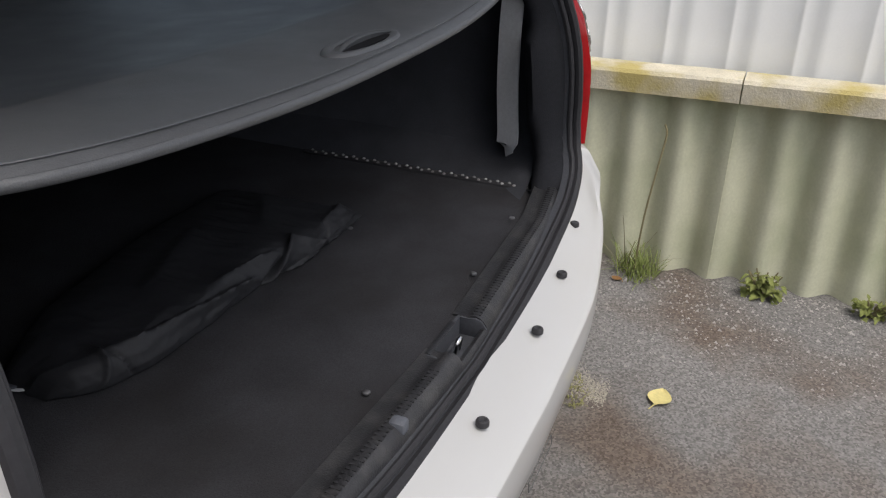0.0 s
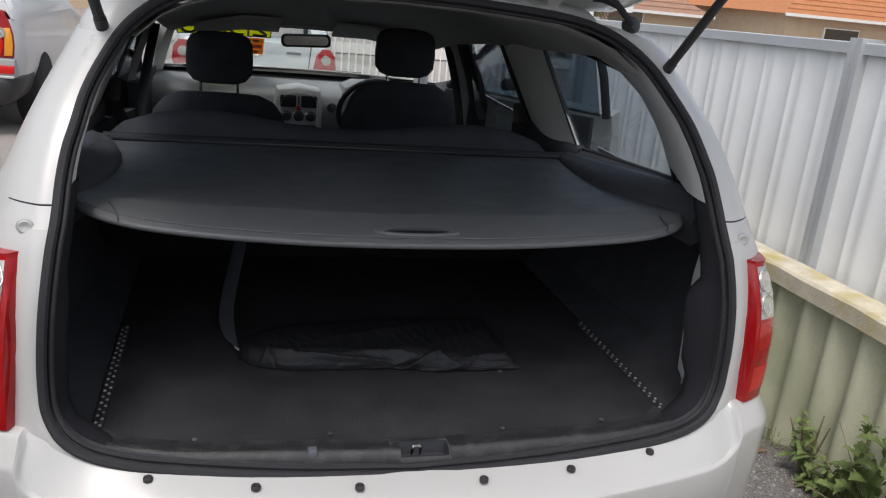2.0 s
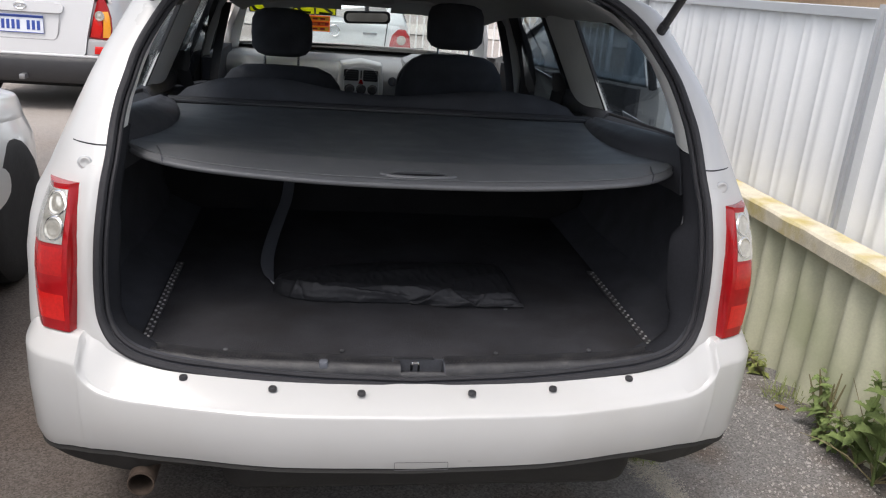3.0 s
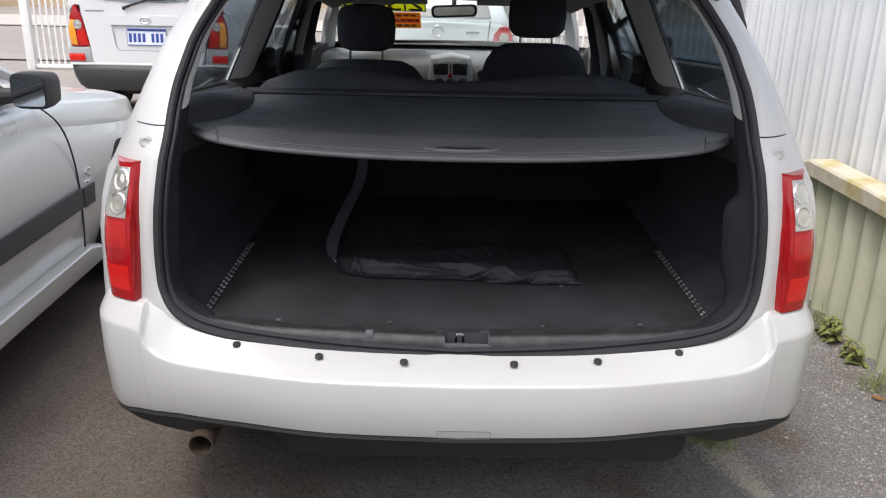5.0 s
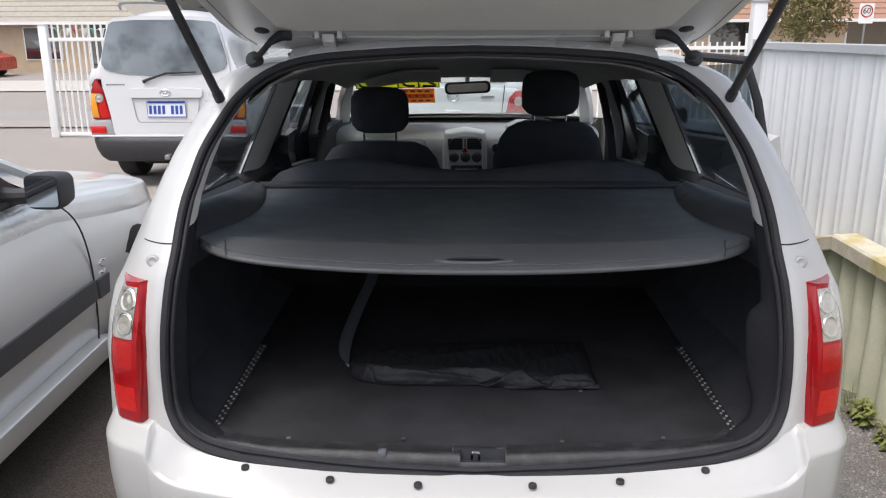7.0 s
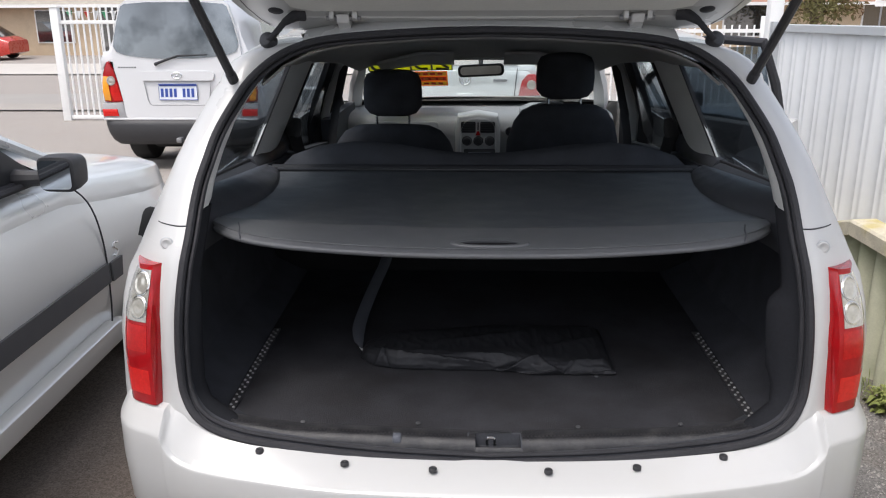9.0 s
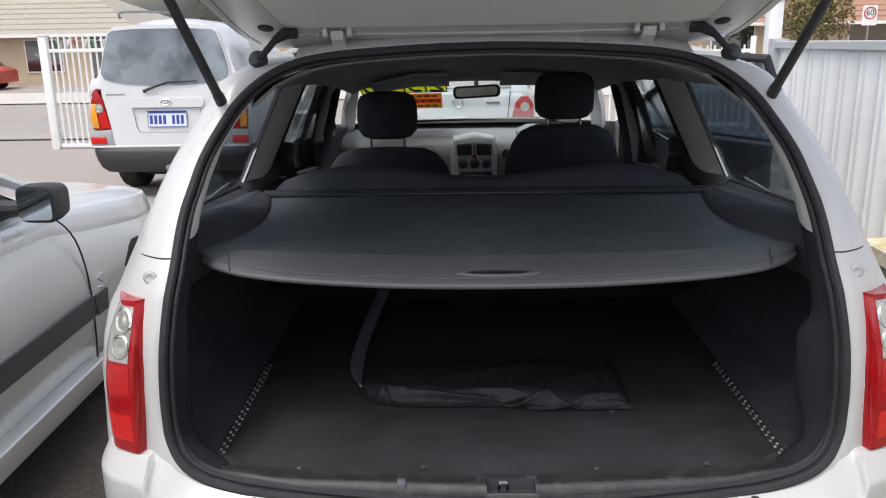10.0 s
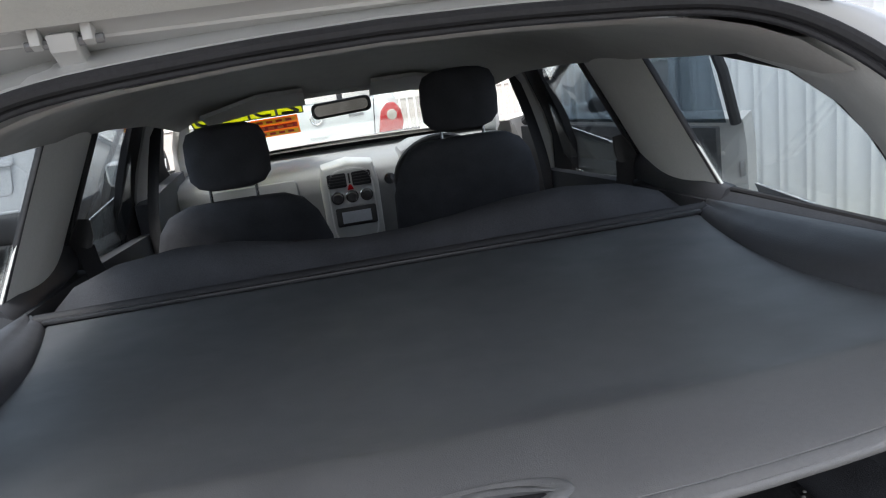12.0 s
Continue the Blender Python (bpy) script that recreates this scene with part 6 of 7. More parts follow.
def weed(x, y, height, leaves, seed, label, spread=0.16, mat=None):
    rnd = random.Random(seed)
    plant = thing("weed", (x, y, 0), label, "weed", group="weeds along the fence")
    lf = bmesh.new()
    for k in range(min(7, max(2, leaves // 6))):
        top = Vector((x + rnd.uniform(-0.06, 0.02), y + rnd.uniform(-0.08, 0.08), height * rnd.uniform(0.6, 1.0)))
        part("stem", tube([Vector((x + rnd.uniform(-.02, .02), y + rnd.uniform(-.03, .03), -0.01)), top * 0.5 + Vector((x, y, 0)) * 0.5, top], [0.006, 0.005, 0.002], 6), dry_stem, plant)
    for k in range(leaves):
        a = rnd.uniform(0, 2 * math.pi)
        u = rnd.random() ** 0.8
        z = height * u * 0.85
        d = Vector((math.cos(a) - 0.35, math.sin(a), rnd.uniform(0.1, 0.8)))
        ln = rnd.uniform(0.6, 1.1) * spread * (1.15 - 0.5 * u)
        broad_leaf(lf, (x - 0.01 + rnd.uniform(-.03, .01), y + rnd.uniform(-.05, .05), z), d, ln, ln * rnd.uniform(0.20, 0.32), rnd.uniform(0.2, 0.9), rnd)
    part("leaves", lf, mat or leaf_green, plant, "lobed green leaves", flip=False)


def tall_weed(x, y, height, seed):
    """One upright stem with a few long broad leaves that rise from low down, and thin dry side shoots."""
    rnd = random.Random(seed)
    plant = thing("weed", (x, y, 0), "tall upright green weed with long broad leaves", "weed", group="weeds along the fence")
    st, lf = bmesh.new(), bmesh.new()
    tube(curve_through([(x, y, -0.01), (x - 0.01, y + 0.01, height * 0.4), (x + 0.005, y - 0.01, height * 0.8), (x, y, height)], 3), 0.006, 6, bm=st)
    for k in range(11):
        a = k * 2.4 + rnd.uniform(-0.3, 0.3)
        z = height * (0.05 + 0.62 * k / 10)
        ln = height * (0.50 - 0.022 * k) * rnd.uniform(0.85, 1.1)
        d = Vector((math.cos(a) * 0.7 - 0.30, math.sin(a), rnd.uniform(0.7, 1.5)))
        broad_leaf(lf, (x, y, z), d, ln, ln * rnd.uniform(0.19, 0.25), rnd.uniform(0.25, 0.8), rnd)
    for k in range(8):
        a = rnd.uniform(0, 2 * math.pi)
        broad_leaf(lf, (x, y, height * rnd.uniform(0.85, 1.0)), (math.cos(a), math.sin(a), 0.9), 0.045, 0.012, 0.3, rnd)
    for k in range(7):
        a = rnd.uniform(0, 2 * math.pi)
        tip = Vector((x - 0.02 + math.cos(a) * 0.16, y + math.sin(a) * 0.20, height * rnd.uniform(0.2, 0.6)))
        part("dry_shoot", tube([(x, y, 0.01), tip * 0.5 + Vector((x, y, 0.05)) * 0.5, tip], [0.0028, 0.002, 0.001], 5), dry_stem, plant, "thin dry side shoot")
    part("stem", st, leaf_green, plant)
    part("leaves", lf, leaf_green, plant, "long broad green leaves", flip=False)


tall_weed(1.555, 0.40, 0.47, 1)
tall_weed(1.56, 0.50, 0.33, 2)
weed(1.57, 0.72, 0.25, 46, 3, "bushy low green weed at the fence foot", 0.07)
weed(1.57, 0.60, 0.15, 60, 5, "bushy low green weed at the fence foot", 0.06)
weed(1.57, -0.39, 0.09, 80, 6, "low creeping yellow-green weed at the fence foot", 0.045, creeper_green)
weed(1.57, -0.70, 0.07, 70, 7, "low creeping yellow-green weed at the fence foot", 0.04, creeper_green)
weed(1.57, 1.36, 0.10, 80, 8, "low creeping yellow-green weed at the fence foot", 0.05, creeper_green)
weed(1.57, 1.18, 0.08, 60, 9, "low creeping yellow-green weed at the fence foot", 0.045, creeper_green)


def tuft(x, y, r, h, n, seed, mat, label):
    rnd = random.Random(seed)
    bm = bmesh.new()
    for k in range(n):
        a, q = rnd.uniform(0, 2 * math.pi), r * math.sqrt(rnd.random())
        b = Vector((x + q * math.cos(a), y + q * math.sin(a) * 0.8, -0.004))
        if h < 0.05 and noise.noise(b * 55) < -0.12 + 0.45 * (q / r) ** 2:
            continue
        lean = rnd.uniform(0.3, 1.5) if h < 0.05 else 0.7
        t = b + Vector((rnd.uniform(-1, 1) * h * lean, rnd.uniform(-1, 1) * h * lean, h * rnd.uniform(0.15, 1.0) ** 1.3))
        blade(bm, b, t, rnd.uniform(0.0007, 0.0017), rnd.uniform(0.1, 0.6))
    lone("grass_tuft", bm, mat, label, "grass", kind="stuff", smooth=0, base=(x, y, 0))


tuft(0.955, 0.115, 0.085, 0.026, 1500, 11, moss_green, "small green grass tuft growing through asphalt")
tuft(0.81, 0.05, 0.10, 0.015, 1300, 12, dry_grass, "small green grass tuft growing through asphalt")
tuft(0.84, 0.58, 0.07, 0.035, 420, 13, grass_green, "small green grass tuft growing through asphalt")
tuft(0.95, 0.24, 0.05, 0.03, 300, 14, grass_green, "small green grass tuft growing through asphalt")
tuft(1.545, 0.0, 0.08, 0.10, 200, 15, grass_green, "wispy grass against the fence foot")
tuft(1.56, 0.02, 0.04, 0.34, 9, 16, dry_stem, "dry grass stems against the fence foot")
tuft(1.56, 0.95, 0.08, 0.08, 90, 17, grass_green, "wispy grass against the fence foot")
tuft(1.56, 1.50, 0.12, 0.07, 120, 18, grass_green, "wispy grass against the fence foot")
part_st = tube(curve_through([(1.555, 0.01, 0.0), (1.55, 0.0, 0.2), (1.56, -0.02, 0.38), (1.57, -0.03, 0.47), (1.575, -0.02, 0.50)], 4), 0.003, 6)
lone("dry_stalk", part_st, dry_stem, "thin dry grass stalk leaning at the fence", "grass")


def flat_leaf(x, y, size, turn, mat, label):
    bm = bmesh.new()
    rows = []
    for k in range(9):
        u = k / 8
        w = size * 0.42 * math.sin(math.pi * min(u * 0.96 + 0.03, 1)) ** 0.8
        rows.append([(size * (u - 0.5), q * w, 0.004 + 0.16 * size * (abs(q) * 0.4 + (u - 0.4) ** 2)) for q in (-1, -0.5, 0, 0.5, 1)])
    grid(rows, bm)
    tube([(-size * 0.5, 0, 0.01), (-size * 0.8, 0.01, 0.004)], 0.0015, 5, bm=bm)
    moved(bm, Matrix.Translation((x, y, 0.001)) @ Matrix.Rotation(radians(turn), 4, "Z"))
    lone("fallen_leaf", bm, mat, label, "leaf", group="fallen leaves")


flat_leaf(0.872, -0.185, 0.072, -8, yellow_leaf, "curled yellow fallen leaf on asphalt")
for k, (x, y) in enumerate(((1.42, 0.16), (1.47, 0.05), (1.50, 0.88))):
    flat_leaf(x, y, 0.028 + 0.006 * (k % 3), k * 77, brown_leaf, "small brown dry leaf on asphalt")

# pale sand washed up round the tufts
rnd = random.Random(23)
verts, faces = [], []
for k in range(9000):
    q = rnd.random()
    y = 0.60 - 0.66 * q
    x = 0.808 + 0.115 * min(q / 0.6, 1.0) - 0.09 * max(0.0, q - 0.6) / 0.4 + rnd.gauss(0, 0.022 + 0.010 * math.sin(q * 9))
    r = 0.0011 + 0.0026 * rnd.random() ** 3
    o = len(verts)
    for dx, dy, dz in ((1, 0, 0), (-0.5, 0.9, 0), (-0.5, -0.9, 0), (0.1, 0.1, 0.9)):
        verts.append((x + dx * r * rnd.uniform(.7, 1.3), y + dy * r * rnd.uniform(.7, 1.3), dz * r))
    faces += [(o, o + 1, o + 3), (o + 1, o + 2, o + 3), (o + 2, o, o + 3)]
me = bpy.data.meshes.new("sand")
me.from_pydata(verts, [], faces)
me.materials.append(sand_mat)
sand = new("sand", me)
tagged(sand, "pale sand grains lying round the grass tufts", "sand", kind="stuff")

# loose grit towards the fence
rnd = random.Random(21)
verts, faces = [], []
for k in range(6500):
    x = 1.6 - abs(rnd.gauss(0, 0.36))
    y = rnd.uniform(-1.6, 2.6)
    if x < 0.86 + 0.0 * y:
        continue
    r = 0.0022 + 0.0055 * rnd.random() ** 4
    o = len(verts)
    for dx, dy, dz in ((1, 0, 0), (-0.5, 0.9, 0), (-0.5, -0.9, 0), (0.1, 0.1, 1.0)):
        verts.append((x + dx * r * rnd.uniform(.7, 1.3), y + dy * r * rnd.uniform(.7, 1.3), dz * r))
    faces += [(o, o + 1, o + 3), (o + 1, o + 2, o + 3), (o + 2, o, o + 3)]
me = bpy.data.meshes.new("grit")
me.from_pydata(verts, [], faces)
me.materials.append(stone_mat)
tagged(new("grit", me), "pale loose grit scattered over asphalt", "grit", kind="stuff")


# ---- silver sedan parked alongside ----
sedan = thing("silver_sedan", (-2.38, 0.4, 0), "silver sedan with dark side moulding parked alongside", "car")
SX, SW = -2.38, 0.885
BODY = [(2.86, 0.50, 0.30, 0.62), (2.75, 0.68, 0.24, 0.70), (2.55, 0.79, 0.22, 0.74), (2.2, 0.865, 0.2, 0.79), (1.7, SW, 0.2, 0.86), (1.45, SW, 0.2, 0.90), (1.2, SW, 0.2, 0.92), (0.2, SW + 0.01, 0.2, 0.945), (-0.9, SW + 0.01, 0.2, 0.965), (-1.6, 0.87, 0.2, 0.98), (-1.95, 0.80, 0.25, 0.96), (-2.05, 0.66, 0.32, 0.90)]
rows = []
for y, hw, z0, z1 in BODY:
    c = lerp_table(y, [(-0.5, 0.862), (1.2, 0.855), (1.7, 0.828), (2.3, 0.795)])
    low = [(0.93, 0.0), (0.965, 0.10), (1.0, 0.27), (1.006, 0.45), (1.0, 0.60), (0.982, c - 0.105), (0.953, c)]
    top = [(0.953, c + 0.003), (0.947, c + 0.05), (0.920, 0.965), (0.86, 1.005), (0.76, 1.035), (0.5, 1.065), (0.25, 1.08), (0.0, 1.085)]
    sec = [(p.x, p.y) for g in (low, top) for p in curve_through([(a, b, 0) for a, b in g], 4)]
    right = [(SX + hw * a, y, z0 + (z1 - z0) * b) for a, b in sec]
    left = [(SX - hw * a, y, z0 + (z1 - z0) * b) for a, b in reversed(sec[:-1])]
    rows.append(right + left)
columns = [curve_through([r[k] for r in rows], 5) for k in range(len(rows[0]))]
part("body", grid([[c[i] for c in columns] for i in range(len(columns[0]))], close_u=True, caps=True), silver_paint, sedan, "silver painted body", smooth=14)
# cabin: roof, pillars and glass
cab = []
for y, hw, z, crown in ((0.62, 0.60, 1.34, 0.05), (0.3, 0.62, 1.39, 0.05), (-0.4, 0.62, 1.41, 0.05), (-1.0, 0.60, 1.385, 0.05)):
    cab.append([(SX + hw * u, y, z + crown * (1 - u * u)) for u in np.linspace(-1, 1, 11)])
part("roof", thick(grid(cab), -0.02), silver_paint, sedan)
for s in (-1, 1):
    bm = bmesh.new()
    bm.faces.new([bm.verts.new((SX + s * x, y, z)) for x, y, z in ((0.80, 1.18, 0.95), (0.815, 0.2, 0.965), (0.65, 0.15, 1.375), (0.645, 0.52, 1.345))])
    w = part("front_side_window", thick(bm, 0.005), side_glass, sedan, "dark side window", smooth=0)
    part("window_rubber", tube([(SX + s * x, y, z) for x, y, z in ((0.815, 1.25, 0.945), (0.82, 0.2, 0.962), (0.655, 0.14, 1.385), (0.645, 0.54, 1.352))], 0.013, 6, closed=True), rubber, w)
    part("mirror_sail", prism([(0.93, 0.955), (1.24, 0.950), (0.93, 1.135)], "x", min(SX + s * 0.785, SX + s * 0.812), max(SX + s * 0.785, SX + s * 0.812), 0.006), black_plastic, sedan, "black triangular mirror mount")
    part("waist_rubber", tube([(SX + s * 0.842, y, z) for y, z in ((1.30, 0.936), (0.8, 0.946), (0.2, 0.956), (-0.75, 0.972))], 0.012, 6), rubber, sedan, "black waist rubber")
    bm = bmesh.new()
    bm.faces.new([bm.verts.new((SX + s * x, y, z)) for x, y, z in ((0.815, 0.13, 0.965), (0.80, -0.75, 0.98), (0.62, -0.9, 1.34), (0.65, 0.08, 1.375))])
    part("rear_side_window", thick(bm, 0.005), side_glass, sedan, smooth=0)
    part("screen_pillar", tube([(SX + s * 0.80, 1.42, 0.95), (SX + s * 0.73, 1.0, 1.15), (SX + s * 0.63, 0.6, 1.355)], 0.020, 8), silver_paint, sedan)
    part("rear_pillar", tube([(SX + s * 0.61, -0.95, 1.38), (SX + s * 0.70, -1.3, 1.15), (SX + s * 0.78, -1.55, 0.98)], 0.05, 8), silver_paint, sedan)
    part("side_moulding", strip([(SX + s * (SW * 1.004 + 0.006), y, 0.535) for y in (1.50, 0.8, 0.0, -0.9)], [(SX + s * (SW * 1.004 + 0.010), y, 0.455) for y in (1.50, 0.8, 0.0, -0.9)], 3, 0.01), moulding_grey, sedan, "dark grey side moulding")
    part("fender_moulding", strip([(SX + s * (SW * 1.004 + 0.004), y, 0.525) for y in (1.53, 1.64)], [(SX + s * (SW * 1.004 + 0.007), y, 0.448) for y in (1.53, 1.62)], 2, 0.01), moulding_grey, sedan)
    part("side_skirt", prism([(-0.95, 0.20), (1.62, 0.20), (1.60, 0.27), (1.50, 0.285), (-0.95, 0.285)], "x", SX + s * (SW - 0.03), SX + s * (SW + 0.035), 0.012), silver_paint, sedan, "silver side skirt")
    gap = curve_through([(SX + s * (SW * 0.915), 1.36, 0.91), (SX + s * (SW * 0.995), 1.44, 0.80), (SX + s * (SW * 1.008), 1.505, 0.62), (SX + s * (SW * 1.006), 1.515, 0.40), (SX + s * SW, 1.51, 0.28)], 5)
    part("door_gap", tube(gap, 0.0035, 6), rubber, sedan)
    part("door_gap", tube(curve_through([(SX + s * (SW * 0.955 + 0.005), 0.16, 0.92), (SX + s * (SW + 0.012), 0.15, 0.6), (SX + s * SW, 0.15, 0.3)], 5), 0.0035, 6), rubber, sedan)
    part("door_handle", box(SX + s * (SW - 0.005), SX + s * (SW + 0.022), 0.25, 0.42, 0.80, 0.825, 0.006), silver_paint, sedan)
    for y in (2.02, -1.05):
        if y < 0:
            part("arch_lip", turned([(0.36, 0.0), (0.36, 0.006), (0.335, 0.008), (0.335, -0.05)], (SX + s * (SW - 0.022 if y > 1 else SW), y, 0.32), "x", 36), underbody, sedan)
        wheel(sedan, SX + s * (SW - 0.105), y, 0.315, 0.21, s)
    # door mirror: a black-rimmed shell with a flat pane facing the rear
    mrows = []
    for y, f in ((1.018, 0.965), (1.022, 1.0), (1.07, 1.0), (1.12, 0.90), (1.16, 0.62), (1.175, 0.25)):
        mrows.append([(SX + s * (0.994 + 0.062 * f * math.copysign(abs(math.cos(a)) ** 0.42, math.cos(a))), y, 0.994 + 0.058 * f * math.copysign(abs(math.sin(a)) ** 0.42, math.sin(a)) - 0.003 * f * math.cos(a)) for a in np.linspace(0, 2 * math.pi, 28, endpoint=False)])
    dm = part("door_mirror", grid(mrows, close_u=True, caps=True), black_plastic, sedan, "black-rimmed door mirror", smooth=40)
    part("mirror_pane", prism([(SX + s * 0.993 + px, 0.994 + pz) for px, pz in rounded_rect(0, 0, 0.104, 0.094, 0.014)], "y", 1.010, 1.0165), mirror_glass, dm)
    part("mirror_foot", tube([(SX + s * 0.80, 1.10, 0.962), (SX + s * 0.87, 1.09, 0.966), (SX + s * 0.95, 1.08, 0.972)], [0.035, 0.028, 0.022], 10), black_plastic, dm)
    pts = curve_through([(SX + s * (SW + 0.007), y, z) for y, z in ((1.628, 0.585), (1.60, 0.592), (1.585, 0.580), (1.605, 0.566), (1.622, 0.552), (1.605, 0.538), (1.58, 0.545))], 4)
    part("badge", tube(pts, 0.0045, 6), chrome, sedan, "small chrome letter badge")
    part("badge_bar", box(SX + s * (SW + 0.001), SX + s * (SW + 0.006), 1.575, 1.635, 0.518, 0.524), chrome, sedan)
bm = grid([[(SX + u * (0.78 - 0.17 * k / 4), 1.45 - 0.83 * k / 4 + 0.08 * (1 - u * u), 0.955 + 0.40 * k / 4) for u in np.linspace(-1, 1, 9)] for k in range(5)])
part("windscreen", thick(bm, 0.005), dark_glass, sedan, "dark windscreen", smooth=60)
bm = grid([[(SX + u * (0.76 - 0.15 * k / 4), -1.62 + 0.6 * k / 4 - 0.06 * (1 - u * u), 1.0 + 0.37 * k / 4) for u in np.linspace(-1, 1, 9)] for k in range(5)])
part("rear_window", thick(bm, 0.005), dark_glass, sedan, smooth=60)

# ---- pale silver four-wheel drive ahead ----
G = ground_z(7.2)
suv = thing("four_wheel_drive", (-3.03, 9.0, ground_z(9.0)), "pale silver four-wheel drive with dark bumper seen from behind", "car")
UX, UY = -3.03, 6.97
rows = []
for y, hw, zt, zb in ((UY + 0.0, 0.86, 1.12, 0.55), (UY + 0.05, 0.90, 1.22, 0.50), (UY + 0.3, 0.915, 1.24, 0.45), (UY + 1.0, 0.925, 1.24, 0.45), (UY + 2.8, 0.925, 1.20, 0.45), (UY + 3.4, 0.90, 1.12, 0.45), (UY + 4.4, 0.85, 1.02, 0.45), (UY + 4.6, 0.7, 0.95, 0.5)):
    sec = [(0.95, 0.0), (1.0, 0.2), (1.0, 0.6), (0.975, 0.9), (0.93, 1.0), (0.0, 1.0)]
    g = ground_z(y)
    right = [(UX + hw * a, y, g + zb + (zt - zb) * b) for a, b in sec]
    rows.append(right + [(2 * UX - x, yy, z) for x, yy, z in reversed(right[:-1])])
part("body", grid(rows, close_u=True, caps=True), suv_paint, suv, smooth=40)
SUV_SIDE = [(1.05, 0.870), (1.14, 0.835), (1.22, 0.775), (1.32, 0.725), (1.46, 0.678), (1.60, 0.632), (1.68, 0.592), (1.74, 0.520), (1.785, 0.40), (1.81, 0.22), (1.82, 0.0)]
rows = []
for d, top in ((0.00, 1.14), (0.03, 1.30), (0.06, 1.50), (0.085, 1.63), (0.12, 1.715), (0.18, 1.765), (0.30, 1.81), (0.6, 1.835), (1.4, 1.85), (2.4, 1.81), (2.9, 1.60), (3.4, 1.20)):
    g = ground_z(UY + d)
    zs = [min(1.05 + (z - 1.05) * (top - 1.05) / 0.77, top) for z, _ in SUV_SIDE]
    xs = [lerp_table(z, SUV_SIDE[:8]) if k < 6 else lerp_table(min(top, 1.72), SUV_SIDE[:8]) * SUV_SIDE[k][1] / SUV_SIDE[5][1] for k, z in enumerate(zs)]
    right = [(UX + x, UY + d, g + z) for x, z in zip(xs, zs)]
    rows.append(right + [(2 * UX - x, yy, z) for x, yy, z in reversed(right[:-1])])
part("cabin", grid(rows, close_u=True, caps=True), suv_paint, suv, smooth=60)


def uy(z):
    """Rear face leaning forward above the waist."""
    return UY - 0.012 + 0.06 * (z - 1.12) / 0.6


def suv_plate(pts, lift, depth):
    bm = bmesh.new()
    a = [bm.verts.new((UX + x, uy(z) - lift, G + z)) for x, z in pts]
    b = [bm.verts.new((UX + x, uy(z) - lift + depth, G + z)) for x, z in pts]
    bm.faces.new(a)
    bm.faces.new(list(reversed(b)))
    for i in range(len(a)):
        bm.faces.new((a[i], a[(i + 1) % len(a)], b[(i + 1) % len(a)], b[i]))
    return bm


def both(half):
    """A symmetric outline from its right half, bottom to top."""
    return half + [(-x, z) for x, z in reversed(half)]


gate = part("tail_door", suv_plate(both([(0.54, 0.552), (0.585, 0.565), (0.605, 0.60), (0.625, 0.74), (0.665, 0.92), (0.705, 1.08), (0.715, 1.20), (0.690, 1.36), (0.640, 1.55), (0.595, 1.69), (0.53, 1.735), (0.3, 1.755)]), 0.025, 0.05), suv_paint, suv, "pale silver tail door", smooth=30)
part("rear_window", suv_plate(both([(0.2, 1.168), (0.42, 1.182), (0.58, 1.205), (0.66, 1.235), (0.690, 1.285), (0.682, 1.36), (0.625, 1.56), (0.580, 1.675), (0.535, 1.700), (0.3, 1.716)]), 0.034, 0.01), cloud_glass, gate, "dark reflective rear window with painted cloud reflections", smooth=0)
part("wiper", tube([(UX - 0.235, uy(1.12) - 0.05, G + 1.108), (UX - 0.20, uy(1.14) - 0.055, G + 1.125), (UX + 0.02, uy(1.20) - 0.055, G + 1.195), (UX + 0.34, uy(1.22) - 0.05, G + 1.205)], [0.020, 0.014, 0.009, 0.005], 8), rubber, gate, "black rear wiper")
part("garnish", suv_plate(both([(0.385, 0.952), (0.40, 0.965), (0.41, 1.010), (0.395, 1.035), (0.30, 1.044)]), 0.052, 0.04), suv_paint, gate, "silver garnish over the plate", smooth=30)
part("recess_edge", tube([(UX + x, uy(0.8) - 0.031, G + z) for x, z in both([(0.30, 0.700), (0.325, 0.715), (0.345, 0.76), (0.372, 0.948)])], 0.007, 6, closed=True), suv_shade, gate, "edge of the plate recess")
# grey strip that paints the shade below the garnish
part("shade_line", suv_plate(both([(0.375, 0.940), (0.380, 0.952)]), 0.040, 0.02), suv_shade, gate)
part("badge", tube([(UX + 0.055 * math.cos(a), uy(1.0) - 0.058, G + 1.000 + 0.030 * math.sin(a)) for a in np.linspace(0, 2 * math.pi, 24, endpoint=False)], 0.007, 6, closed=True), chrome, gate, "chrome oval badge")
part("badge_bar", tube([(UX - 0.030, uy(1.0) - 0.058, G + 0.982), (UX - 0.010, uy(1.0) - 0.060, G + 1.0), (UX + 0.010, uy(1.0) - 0.060, G + 1.0), (UX + 0.030, uy(1.0) - 0.058, G + 1.018)], 0.006, 6), chrome, gate)
np_ = part("number_plate", suv_plate([(-0.212, 0.757), (0.212, 0.757), (0.212, 0.915), (-0.212, 0.915)], 0.040, 0.006), plate_white, gate, "pale number plate with blue bars")
part("plate_header", suv_plate([(-0.206, 0.893), (0.206, 0.893), (0.206, 0.911), (-0.206, 0.911)], 0.044, 0.004), plate_blue, np_)
